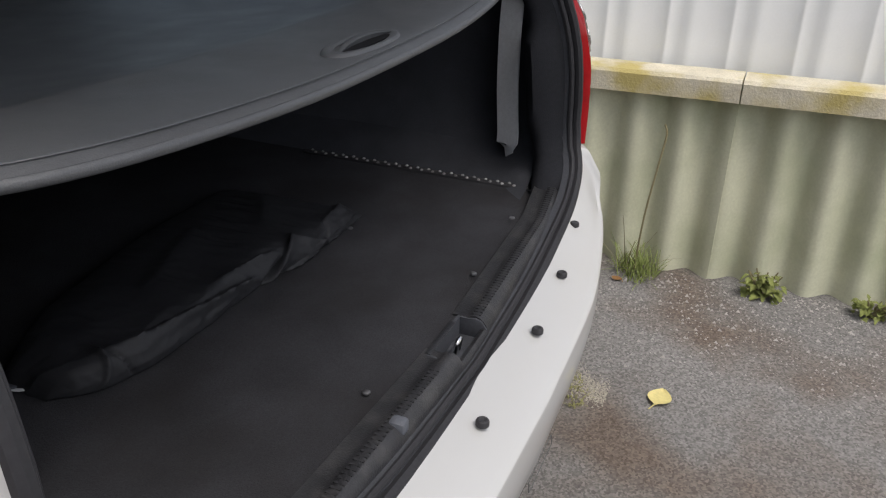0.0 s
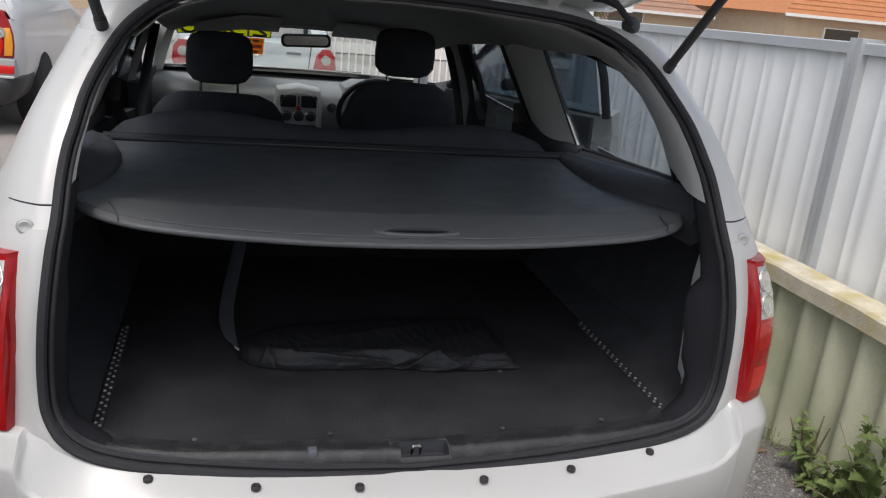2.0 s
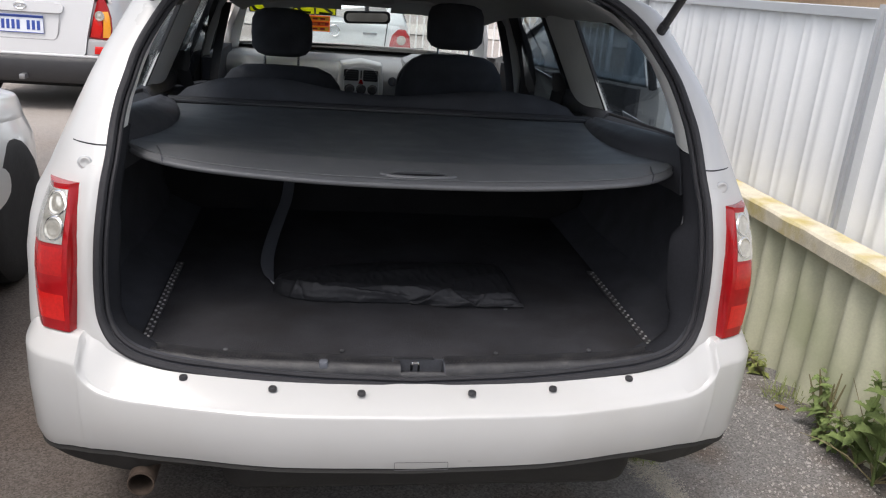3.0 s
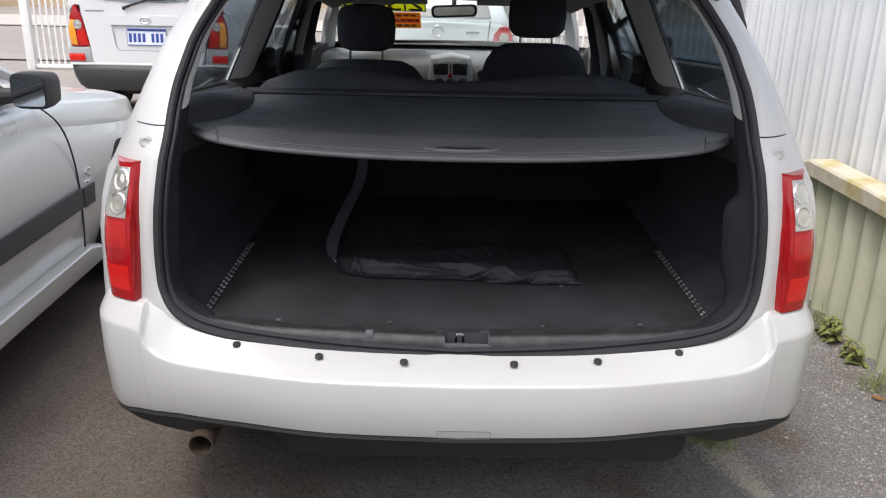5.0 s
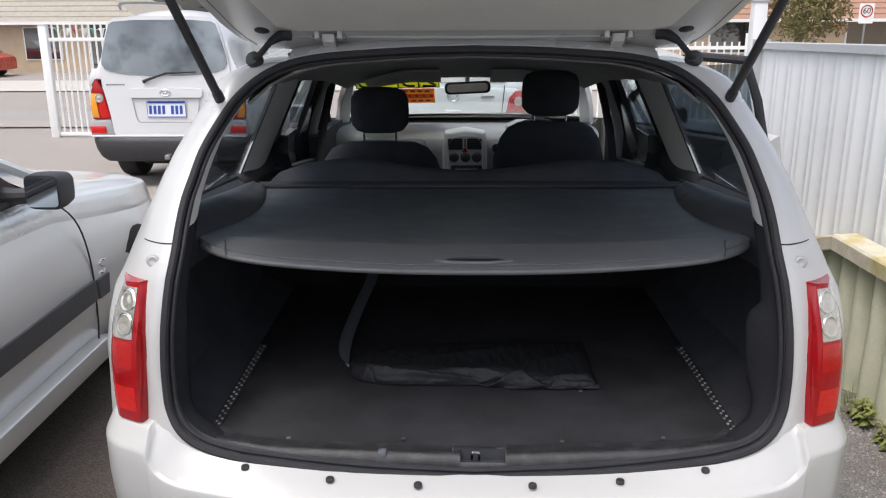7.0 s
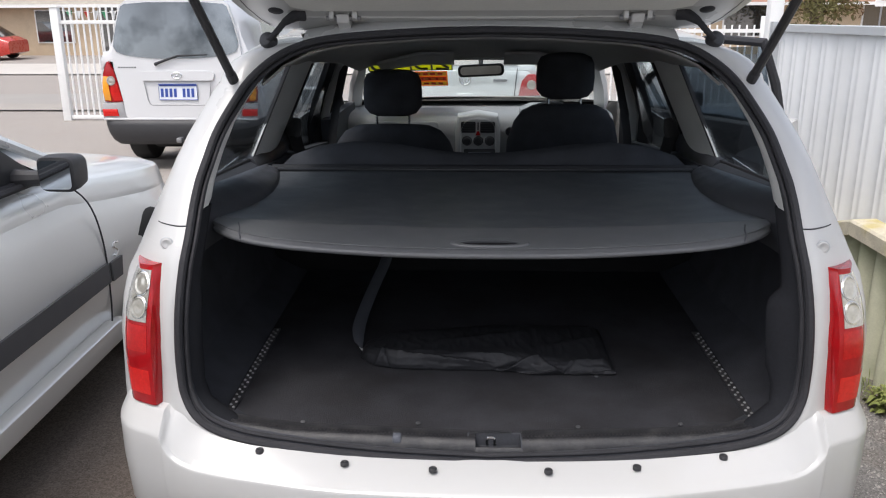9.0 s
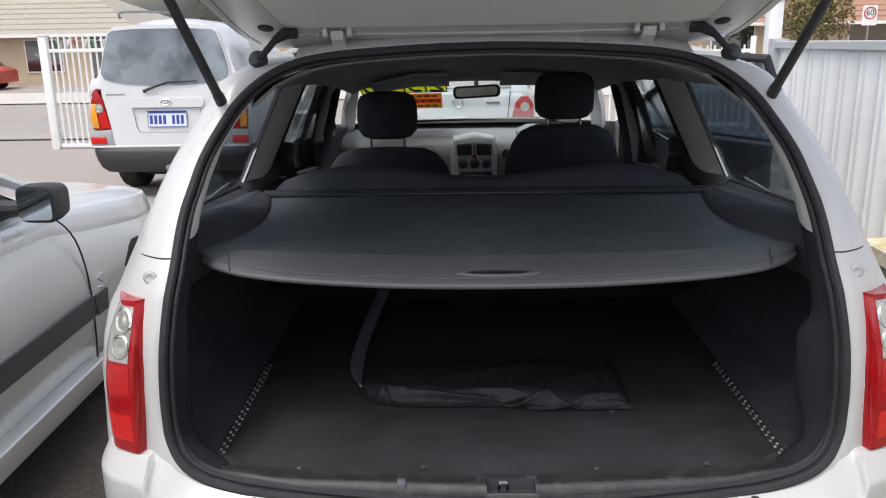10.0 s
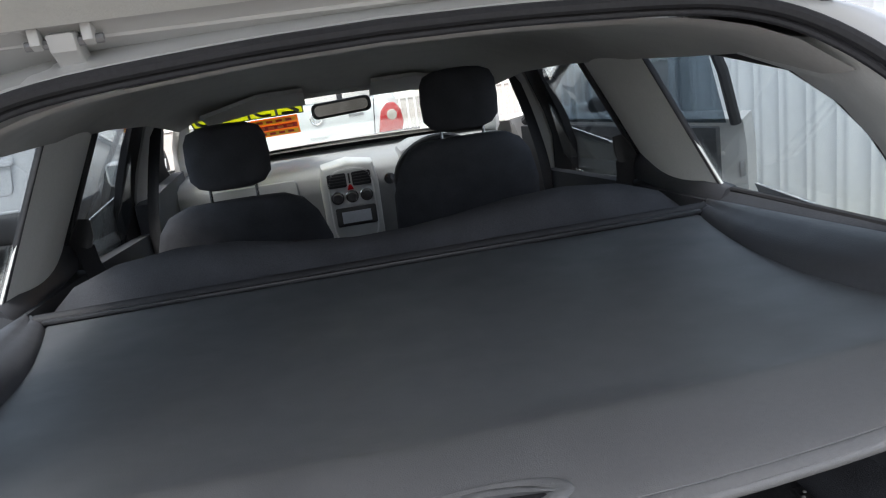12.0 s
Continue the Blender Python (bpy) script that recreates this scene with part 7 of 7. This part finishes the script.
part("plate_rim", tube([(UX + x, uy(0.8) - 0.042, G + z) for x, z in ((-0.212, 0.757), (0.212, 0.757), (0.212, 0.915), (-0.212, 0.915))], 0.005, 6, closed=True), plate_blue, np_)
for k in range(8):
    if k == 4:
        continue
    x0 = -0.192 + k * 0.0485
    part("plate_bar", suv_plate([(x0, 0.785), (x0 + 0.030, 0.785), (x0 + 0.030, 0.870), (x0, 0.870)], 0.044, 0.004), plate_blue, np_)
for k in range(7):
    part("script_bar", suv_plate([(-0.655 + k * 0.030, 1.072), (-0.637 + k * 0.030, 1.072), (-0.637 + k * 0.030, 1.086), (-0.655 + k * 0.030, 1.086)], 0.028, 0.006), moulding_grey, gate)
for s in (-1, 1):
    lamp = part("tail_lamp", prism([(UX + s * x, G + z) for x, z in ((0.630, 0.735), (0.72, 0.722), (0.852, 0.728), (0.862, 0.83), (0.858, 0.93), (0.835, 1.02), (0.790, 1.13), (0.765, 1.14), (0.735, 1.08), (0.690, 0.95))], "y", UY - 0.035, UY + 0.14, 0.012), red_lens, suv, "red and amber tail lamp")
    part("indicator", prism([(UX + s * x, G + z) for x, z in ((0.772, 0.742), (0.845, 0.745), (0.855, 0.83), (0.851, 0.93), (0.835, 0.99), (0.770, 0.985), (0.790, 0.90))], "y", UY - 0.044, UY + 0.12, 0.004), amber_lens, lamp)
    part("brake_lens", prism([(UX + s * x, G + z) for x, z in ((0.650, 0.745), (0.745, 0.740), (0.775, 0.83), (0.765, 0.90), (0.705, 0.93), (0.690, 0.90))], "y", UY - 0.042, UY + 0.12, 0.004), stop_red, lamp)
    part("reverse_lens", turned([(0.048, 0.0), (0.046, -0.012), (0.034, -0.012), (0.030, -0.006), (0.012, -0.010), (0.001, -0.014)], (UX + s * 0.752, UY - 0.042, G + 0.945), "y", 20), clear_lens, lamp, "round clear reversing lens")
    part("lamp_step", prism([(UX + s * x, G + z) for x, z in ((0.635, 0.560), (0.60, 0.585), (0.625, 0.70), (0.640, 0.725), (0.868, 0.715), (0.880, 0.62), (0.874, 0.555))], "y", UY - 0.075, UY + 0.12, 0.02), suv_shade, suv, "grey bumper corner under the lamp")
    part("reflector", prism([(UX + s * x, G + z) for x, z in ((0.690, 0.588), (0.862, 0.588), (0.866, 0.660), (0.700, 0.660))], "y", UY - 0.092, UY + 0.03, 0.01), stop_red, suv, "red reflector")
    part("roof_rail", tube(curve_through([(UX + s * 0.62, UY + 0.45, G + 1.82), (UX + s * 0.63, UY + 0.6, G + 1.885), (UX + s * 0.63, UY + 2.2, G + 1.885), (UX + s * 0.62, UY + 2.5, G + 1.80)], 5), 0.014, 8), steel, suv, "roof rail")
    bm = bmesh.new()
    bm.faces.new([bm.verts.new((UX + s * x, UY + y, G + z)) for x, y, z in ((0.885, 0.35, 1.22), (0.885, 1.15, 1.22), (0.785, 1.15, 1.66), (0.785, 0.5, 1.66))])
    part("side_window", thick(bm, 0.012), dark_glass, suv, smooth=0)
    for y in (0.95, 3.75):
        wheel(suv, UX + s * 0.82, UY + y, 0.37, 0.25, s, ground_z(UY + y))
rows = []
for z, hw, out in ((0.555, 0.880, 0.085), (0.540, 0.905, 0.115), (0.50, 0.905, 0.130), (0.42, 0.885, 0.128), (0.34, 0.845, 0.105), (0.295, 0.78, 0.07), (0.285, 0.70, 0.02)):
    half = [(0.0, -out), (0.5 * hw, -out), (0.80 * hw, -out * 0.86), (0.93 * hw, -out * 0.5), (0.985 * hw, 0.06), (hw, 0.25), (hw, 0.55)]
    pts = curve_through([(x, y, 0) for x, y in half], 3)
    rows.append([(UX - p.x, UY + p.y, G + z) for p in reversed(pts[1:])] + [(UX + p.x, UY + p.y, G + z) for p in pts])
part("rear_bumper", thick(grid(rows), 0.02), black_plastic, suv, "dark grey plastic bumper", smooth=50)
part("bumper_step", box(UX - 0.86, UX + 0.86, UY - 0.10, UY + 0.1, G + 0.548, G + 0.572, 0.008), suv_paint, suv)
part("tow_bar", box(UX - 0.03, UX + 0.03, UY - 0.2, UY + 0.4, G + 0.33, G + 0.38, 0.01), steel, suv)
part("underbody", box(UX - 0.58, UX + 0.58, UY + 0.5, UY + 4.3, G + 0.16, G + 0.5, 0.05), underbody, suv)
part("rear_axle", tube([(UX - 0.74, UY + 0.95, G + 0.30), (UX + 0.74, UY + 0.95, G + 0.30)], 0.05, 10), underbody, suv)

suv.scale = (0.93, 1, 1)

# ---- pale hatchback straight ahead ----
H = ground_z(7.5)
hatch = thing("small_hatchback", (-0.1, 9.0, ground_z(9.0)), "pale blue-silver hatchback with round-cornered red lamps", "car")
HX, HY = -0.1, 7.3
rows = []
for y, hw, zb, zt in ((HY, 0.70, 0.35, 1.00), (HY + 0.06, 0.78, 0.25, 1.02), (HY + 0.3, 0.82, 0.22, 1.03), (HY + 1.8, 0.825, 0.22, 1.0), (HY + 2.9, 0.81, 0.22, 0.92), (HY + 3.6, 0.72, 0.25, 0.80), (HY + 3.8, 0.55, 0.3, 0.72)):
    g = ground_z(y)
    right = [(HX + hw * a, y, g + zb + (zt - zb) * b) for a, b in ((0.93, 0.0), (1.0, 0.25), (1.0, 0.65), (0.97, 0.92), (0.9, 1.0), (0, 1.02))]
    rows.append(right + [(2 * HX - x, yy, z) for x, yy, z in reversed(right[:-1])])
part("body", grid(rows, close_u=True, caps=True), hatch_paint, hatch, smooth=50)
rows = []
for y, hw, zt in ((HY + 0.03, 0.74, 1.05), (HY + 0.20, 0.66, 1.30), (HY + 0.34, 0.60, 1.43), (HY + 0.55, 0.58, 1.47), (HY + 1.4, 0.58, 1.49), (HY + 2.1, 0.58, 1.43), (HY + 2.9, 0.72, 0.98)):
    g = ground_z(y)
    right = [(HX + 0.77, y, g + 0.93), (HX + 0.765, y, g + 1.0), (HX + hw + (0.77 - hw) * 0.4, y, g + 0.95 + (zt - 0.95) * 0.6), (HX + hw, y, g + zt - 0.03), (HX + hw - 0.1, y, g + zt), (HX, y, g + zt + 0.02)]
    rows.append(right + [(2 * HX - x, yy, z) for x, yy, z in reversed(right[:-1])])
part("cabin", grid(rows, close_u=True, caps=True), hatch_paint, hatch, smooth=50)


def hatch_plate(pts, lift, depth):
    bm = bmesh.new()

    def yy(z):
        return HY + 0.35 * max(z - 1.04, 0) / 0.4 - lift
    a = [bm.verts.new((HX + x, yy(z), H + z)) for x, z in pts]
    b = [bm.verts.new((HX + x, yy(z) + depth, H + z)) for x, z in pts]
    bm.faces.new(a)
    bm.faces.new(list(reversed(b)))
    for i in range(len(a)):
        bm.faces.new((a[i], a[(i + 1) % len(a)], b[(i + 1) % len(a)], b[i]))
    return bm


part("rear_window", hatch_plate([(-0.56, 1.08), (0.56, 1.08), (0.52, 1.25), (0.46, 1.39), (-0.46, 1.39), (-0.52, 1.25)], 0.015, 0.02), dark_glass, hatch, "dark rear window", smooth=0)
part("tail_door_gap", tube([(HX + x, HY - 0.004, H + z) for x, z in ((-0.55, 1.05), (-0.52, 0.72), (-0.5, 0.52), (0.5, 0.52), (0.52, 0.72), (0.55, 1.05))], 0.005, 6), rubber, hatch)
b = part("badge", tube([(HX + 0.055 * math.cos(a), HY - 0.012, H + 0.94 + 0.055 * math.sin(a)) for a in np.linspace(0, 2 * math.pi, 24, endpoint=False)], 0.007, 6, closed=True), chrome, hatch, "round chrome badge")
part("badge_bar", tube([(HX - 0.04, HY - 0.012, H + 0.965), (HX - 0.012, HY - 0.012, H + 0.90), (HX, HY - 0.012, H + 0.94), (HX + 0.012, HY - 0.012, H + 0.90), (HX + 0.04, HY - 0.012, H + 0.965)], 0.006, 6), chrome, b)
part("grip", box(HX - 0.085, HX + 0.085, HY - 0.018, HY + 0.01, H + 0.755, H + 0.79, 0.008), hatch_paint, hatch)
part("script_bar", box(HX + 0.30, HX + 0.44, HY - 0.010, HY + 0.01, H + 0.915, H + 0.94), chrome, hatch)
for s in (-1, 1):
    lamp = part("tail_lamp", prism([(HX + s * x, H + z) for x, z in ((0.56, 0.73), (0.77, 0.70), (0.805, 0.80), (0.79, 0.92), (0.74, 0.99), (0.66, 0.99), (0.60, 0.92))], "y", HY - 0.02, HY + 0.17, 0.015), red_lens, hatch, "rounded red tail lamp")
    part("indicator", turned([(0.05, 0.0), (0.046, -0.008), (0.001, -0.012)], (HX + s * 0.70, HY - 0.02, H + 0.88), "y", 18), clear_lens, lamp)
    bm = bmesh.new()
    bm.faces.new([bm.verts.new((HX + s * x, HY + y, H + z)) for x, y, z in ((0.785, 0.45, 1.03), (0.785, 2.6, 1.03), (0.63, 2.0, 1.38), (0.63, 0.6, 1.40))])
    part("side_window", thick(bm, 0.01), dark_glass, hatch, smooth=0)
    for y in (0.55, 3.0):
        wheel(hatch, HX + s * 0.74, HY + y, 0.29, 0.18, s, ground_z(HY + y))
part("rear_bumper", box(HX - 0.79, HX + 0.79, HY - 0.09, HY + 0.4, H + 0.26, H + 0.58, 0.06, seg=3), hatch_paint, hatch)

# ---- the yard's gate, the street and what lies over it ----
GY = 12.7
gz = ground_z(GY)
yard_gate = thing("yard_gate", (-5.6, GY, gz), "white tubular steel gate with upright bars", "gate")
part("gate_post", box(-7.12, -6.985, GY - 0.06, GY + 0.06, gz, gz + 1.90, 0.008), gate_white, yard_gate)
part("post_cap", box(-7.135, -6.97, GY - 0.075, GY + 0.075, gz + 1.90, gz + 1.915, 0.004), gate_white, yard_gate)
for z in (0.06, 1.655):
    part("gate_rail", box(-7.1, -3.2, GY - 0.025, GY + 0.025, gz + z - 0.03, gz + z + 0.03, 0.005), gate_white, yard_gate)
for k in range(36):
    x = -6.90 + k * 0.104
    part("gate_bar", tube([(x, GY, gz + 0.06), (x, GY, gz + 1.90)], 0.018, 8), gate_white, yard_gate)
line = thing("bunting", (-6.5, GY + 0.05, gz + 1.7), "string of small coloured pennants tied along the gate", "bunting")
part("cord", tube([(-6.90 + k * 0.15, GY + 0.03, gz + 1.84 - 0.03 * math.sin(k * 1.5) ** 2) for k in range(14)], 0.004, 5), gate_white, line)
for k in range(13):
    x = -6.82 + k * 0.15
    part("pennant", prism([(x - 0.055, gz + 1.84), (x + 0.055, gz + 1.84), (x + 0.01, gz + 1.70)], "y", GY + 0.028, GY + 0.032), (pennant_green, gate_white, red_paint, gate_white)[k % 4], line)
far_fence = thing("street_fence", (4.2, GY + 1.0, ground_z(GY + 1)), "white tubular steel street fence", "fence")
fz = ground_z(GY + 1)
for k in range(30):
    x = 1.2 + k * 0.13
    part("fence_bar", tube([(x, GY + 1, fz + 0.1), (x, GY + 1, fz + 1.6)], 0.016, 8), gate_white, far_fence)
for z in (0.2, 1.5):
    part("fence_rail", box(1.15, 5.08, GY + 0.975, GY + 1.025, fz + z - 0.03, fz + z + 0.03), gate_white, far_fence)
part("fence_post", box(5.08, 5.16, GY + 0.96, GY + 1.04, fz, fz + 1.75, 0.01), gate_white, far_fence, "white square post")


def slab(name, y0, y1, mat, up, label):
    ys = np.linspace(y0, y1, 6)
    bm = grid([[(x, y, ground_z(y) + up) for x in (-90, 0, 90)] for y in ys])
    lone(name, bm, mat, label, "road", kind="structure")


slab("pavement", 14.6, 16.4, path_dull, 0.03, "pale concrete street pavement")
slab("road", 16.4, 26.5, road_mat, 0.012, "pale asphalt street")
slab("pavement_far", 26.5, 31.0, path_mat, 0.06, "pale concrete street pavement")
for k in range(12):
    x = -44 + k * 8
    lone("lane_line", box(x, x + 3.0, 21.4, 21.52, ground_z(21.46) + 0.014, ground_z(21.46) + 0.022), gate_white, "white painted lane line", "road marking", group="lane lines", kind="structure")


def house(name, cx, cy, w, d, eave, ridge, wall_mat, roof_mat, label, windows):
    z0 = ground_z(cy)
    h = thing(name, (cx, cy, z0), label, "house", group="houses over the street")
    part("wall", box(cx - w / 2, cx + w / 2, cy - d / 2, cy + d / 2, z0, z0 + eave), wall_mat, h)
    o = 0.5
    bm = bmesh.new()
    base = [bm.verts.new((cx + sx * (w / 2 + o), cy + sy * (d / 2 + o), z0 + eave)) for sx, sy in ((-1, -1), (1, -1), (1, 1), (-1, 1))]
    r = [bm.verts.new((cx + sx * (w / 2 - d * 0.45), cy, z0 + ridge)) for sx in (-1, 1)]
    bm.faces.new((base[0], base[1], r[1], r[0]))
    bm.faces.new((base[1], base[2], r[1]))
    bm.faces.new((base[2], base[3], r[0], r[1]))
    bm.faces.new((base[3], base[0], r[0]))
    bm.faces.new(list(reversed(base)))
    roof = part("roof", bm, roof_mat, h, smooth=0)
    n = int((ridge - eave) / 0.22)
    for k in range(1, n):
        u = k / n
        x0, x1 = -(w / 2 + o) * (1 - u) - (w / 2 - d * 0.45) * u, (w / 2 + o) * (1 - u) + (w / 2 - d * 0.45) * u
        y = cy - (d / 2 + o) * (1 - u)
        part("tile_course", box(cx + x0, cx + x1, y - 0.05, y + 0.03, z0 + eave + (ridge - eave) * u - 0.02, z0 + eave + (ridge - eave) * u + 0.03), roof_mat, roof)
    part("gutter", box(cx - w / 2 - o, cx + w / 2 + o, cy - d / 2 - o - 0.08, cy - d / 2 - o, z0 + eave - 0.1, z0 + eave + 0.03), gate_white, h)
    for wx, ww, wz, wh in windows:
        win = part("window", box(cx + wx - ww / 2 - 0.06, cx + wx + ww / 2 + 0.06, cy - d / 2 - 0.06, cy - d / 2 + 0.02, z0 + wz - 0.06, z0 + wz + wh + 0.06, 0.01), gate_white, h)
        part("pane", box(cx + wx - ww / 2, cx + wx + ww / 2, cy - d / 2 - 0.075, cy - d / 2 - 0.055, z0 + wz, z0 + wz + wh), dark_glass, win)


house("shop_house", -22.0, 41.0, 15, 9, 2.2, 4.3, brick_wall, grey_tile, "tan brick house with grey hipped roof over the street", ((3.2, 1.6, 0.6, 1.35), (-1.5, 1.8, 0.6, 1.35), (5.8, 1.0, 0.1, 2.0)))
house("house", -4.0, 44.0, 12, 9, 2.6, 4.6, brick_wall, grey_tile, "brick house with grey tiled roof", ((-3, 1.8, 0.8, 1.3), (3, 1.8, 0.8, 1.3)))
house("house", 15.5, 41.0, 13, 9, 2.2, 5.0, brick_wall, brown_tile, "brick house with brown tiled roof", ((-3.5, 1.8, 0.8, 1.4), (2.5, 1.8, 0.8, 1.4)))
house("house", 31.0, 37.0, 14, 9, 2.7, 5.2, brick_wall, orange_tile, "brick house with terracotta tiled roof", ((-4, 1.8, 0.8, 1.4), (3, 1.8, 0.8, 1.4)))
house("house", 33.0, 20.0, 14, 9, 2.7, 5.4, brick_wall, orange_tile, "brick house with terracotta tiled roof", ((-4, 1.8, 0.8, 1.4), (3, 1.8, 0.8, 1.4)))


def tree(x, y, height, radius, seed, label, n=1500, leaf=0.22, foliage=None):
    rnd = random.Random(seed)
    z0 = ground_z(y)
    t = thing("tree", (x, y, z0), label, "tree", group="street trees")
    bm = bmesh.new()
    tube([(x, y, z0 - 0.1), (x + 0.05, y, z0 + height * 0.3), (x, y + 0.1, z0 + height * 0.55)], [0.22, 0.16, 0.10], 8, bm=bm)
    for k in range(6):
        a = k * 1.1 + rnd.random()
        tube([(x, y, z0 + height * (0.3 + 0.05 * k)), (x + math.cos(a) * radius * 0.35, y + math.sin(a) * radius * 0.35, z0 + height * (0.5 + 0.04 * k)), (x + math.cos(a) * radius * 0.7, y + math.sin(a) * radius * 0.7, z0 + height * (0.65 + 0.04 * k))], [0.08, 0.05, 0.02], 6, bm=bm)
    part("trunk", bm, bark, t)
    lobes = [(rnd.uniform(-0.6, 0.6) * radius, rnd.uniform(-0.6, 0.6) * radius, height * rnd.uniform(0.45, 0.85), radius * rnd.uniform(0.35, 0.6)) for _ in range(9)]
    verts, faces = [], []
    for k in range(n):
        lx, ly, lz, lr = lobes[k % len(lobes)]
        v = Vector((rnd.gauss(0, 1), rnd.gauss(0, 1), rnd.gauss(0, 0.8))).normalized() * lr * rnd.uniform(0.55, 1.08)
        c = Vector((x + lx, y + ly, z0 + lz)) + v
        a, b = Vector((rnd.gauss(0, 1), rnd.gauss(0, 1), rnd.gauss(0, 1))).normalized(), Vector((rnd.gauss(0, 1), rnd.gauss(0, 1), rnd.gauss(0, 1))).normalized()
        o, s = len(verts), leaf * rnd.uniform(0.5, 1.2)
        verts += [c - a * s, c + b * s * 0.4, c + a * s, c - b * s * 0.4]
        faces.append((o, o + 1, o + 2, o + 3))
    me = bpy.data.meshes.new("crown")
    me.from_pydata([Vector(v) - ORIGIN[t] for v in verts], [], faces)
    me.materials.append(foliage or tree_leaf)
    ob = new("crown", me)
    ob.parent = t


tree(-14, 52, 9, 4.5, 31, "leafy green street tree behind the houses")
tree(-26, 53, 10, 5.0, 32, "leafy green street tree behind the houses")
tree(3, 54, 9, 4.5, 33, "leafy green street tree behind the houses")
tree(13.6, 33.0, 4.1, 2.1, 34, "bushy olive tree turning reddish before a house", 3000, 0.13, autumn_leaf)
tree(30, 50, 10, 5.0, 35, "leafy green street tree behind the houses")
tree(44, 30, 10, 5.0, 36, "leafy green street tree behind the houses")
tree(42, 14, 10, 5.0, 37, "leafy green street tree behind the houses")

# speed sign
sx, sy = 12.55, 25.2
sz = ground_z(sy)
sign = thing("speed_sign", (sx, sy, sz), "white speed sign with a red ring on a steel pole", "road sign")
part("pole", tube([(sx, sy + 0.03, sz), (sx, sy + 0.03, sz + 2.80)], 0.03, 8), steel, sign)
part("panel", prism(rounded_rect(sx, sz + 2.49, 0.45, 0.6, 0.03), "y", sy - 0.01, sy + 0.005), gate_white, sign, smooth=0)
part("ring", tube([(sx + 0.17 * math.cos(a), sy - 0.012, sz + 2.56 + 0.17 * math.sin(a)) for a in np.linspace(0, 2 * math.pi, 28, endpoint=False)], 0.022, 6, closed=True), red_paint, sign)
txt = bpy.data.curves.new("speed_figures", "FONT")
txt.body, txt.size, txt.extrude, txt.align_x, txt.align_y = "60", 0.24, 0.002, "CENTER", "CENTER"
txt.materials.append(black_film)
fig = new("speed_figures", txt)
fig.parent = sign
fig.location, fig.rotation_euler = (0, -0.016, 2.56), (radians(90), 0, 0)

# small red car over the street
rc = thing("red_car", (-21.2, 34.0, ground_z(34)), "small red car parked over the street", "car")
rx, ry, rz = -21.2, 34.0, ground_z(34)
rows = []
for x, zb, zt in ((-2.0, 0.3, 0.75), (-1.9, 0.2, 0.85), (-1.2, 0.2, 0.92), (-0.7, 0.2, 0.95), (0.9, 0.2, 0.97), (1.6, 0.2, 0.95), (1.95, 0.3, 0.8)):
    rows.append([(rx + x, ry + a, rz + zb + (zt - zb) * b) for a, b in ((-0.78, 0), (-0.82, 0.4), (-0.8, 0.85), (-0.7, 1), (0.7, 1), (0.8, 0.85), (0.82, 0.4), (0.78, 0))])
part("body", grid(rows, close_u=True, caps=True), red_paint, rc, smooth=50)
part("cabin", grid([[(rx + x, ry + a * w, rz + z) for a in (-1, -0.5, 0.5, 1)] for x, z, w in ((-1.0, 0.95, 0.74), (-0.4, 1.38, 0.6), (0.9, 1.40, 0.6), (1.5, 0.97, 0.72))]), dark_glass, rc, smooth=40)
for x in (-1.25, 1.2):
    for s in (-1, 1):
        part("tyre", turned([(0.05, -0.09), (0.29, -0.09), (0.30, 0), (0.29, 0.09), (0.05, 0.09)], (rx + x, ry + s * 0.76, rz + 0.30), "y", 20), tyre_rubber, rc)
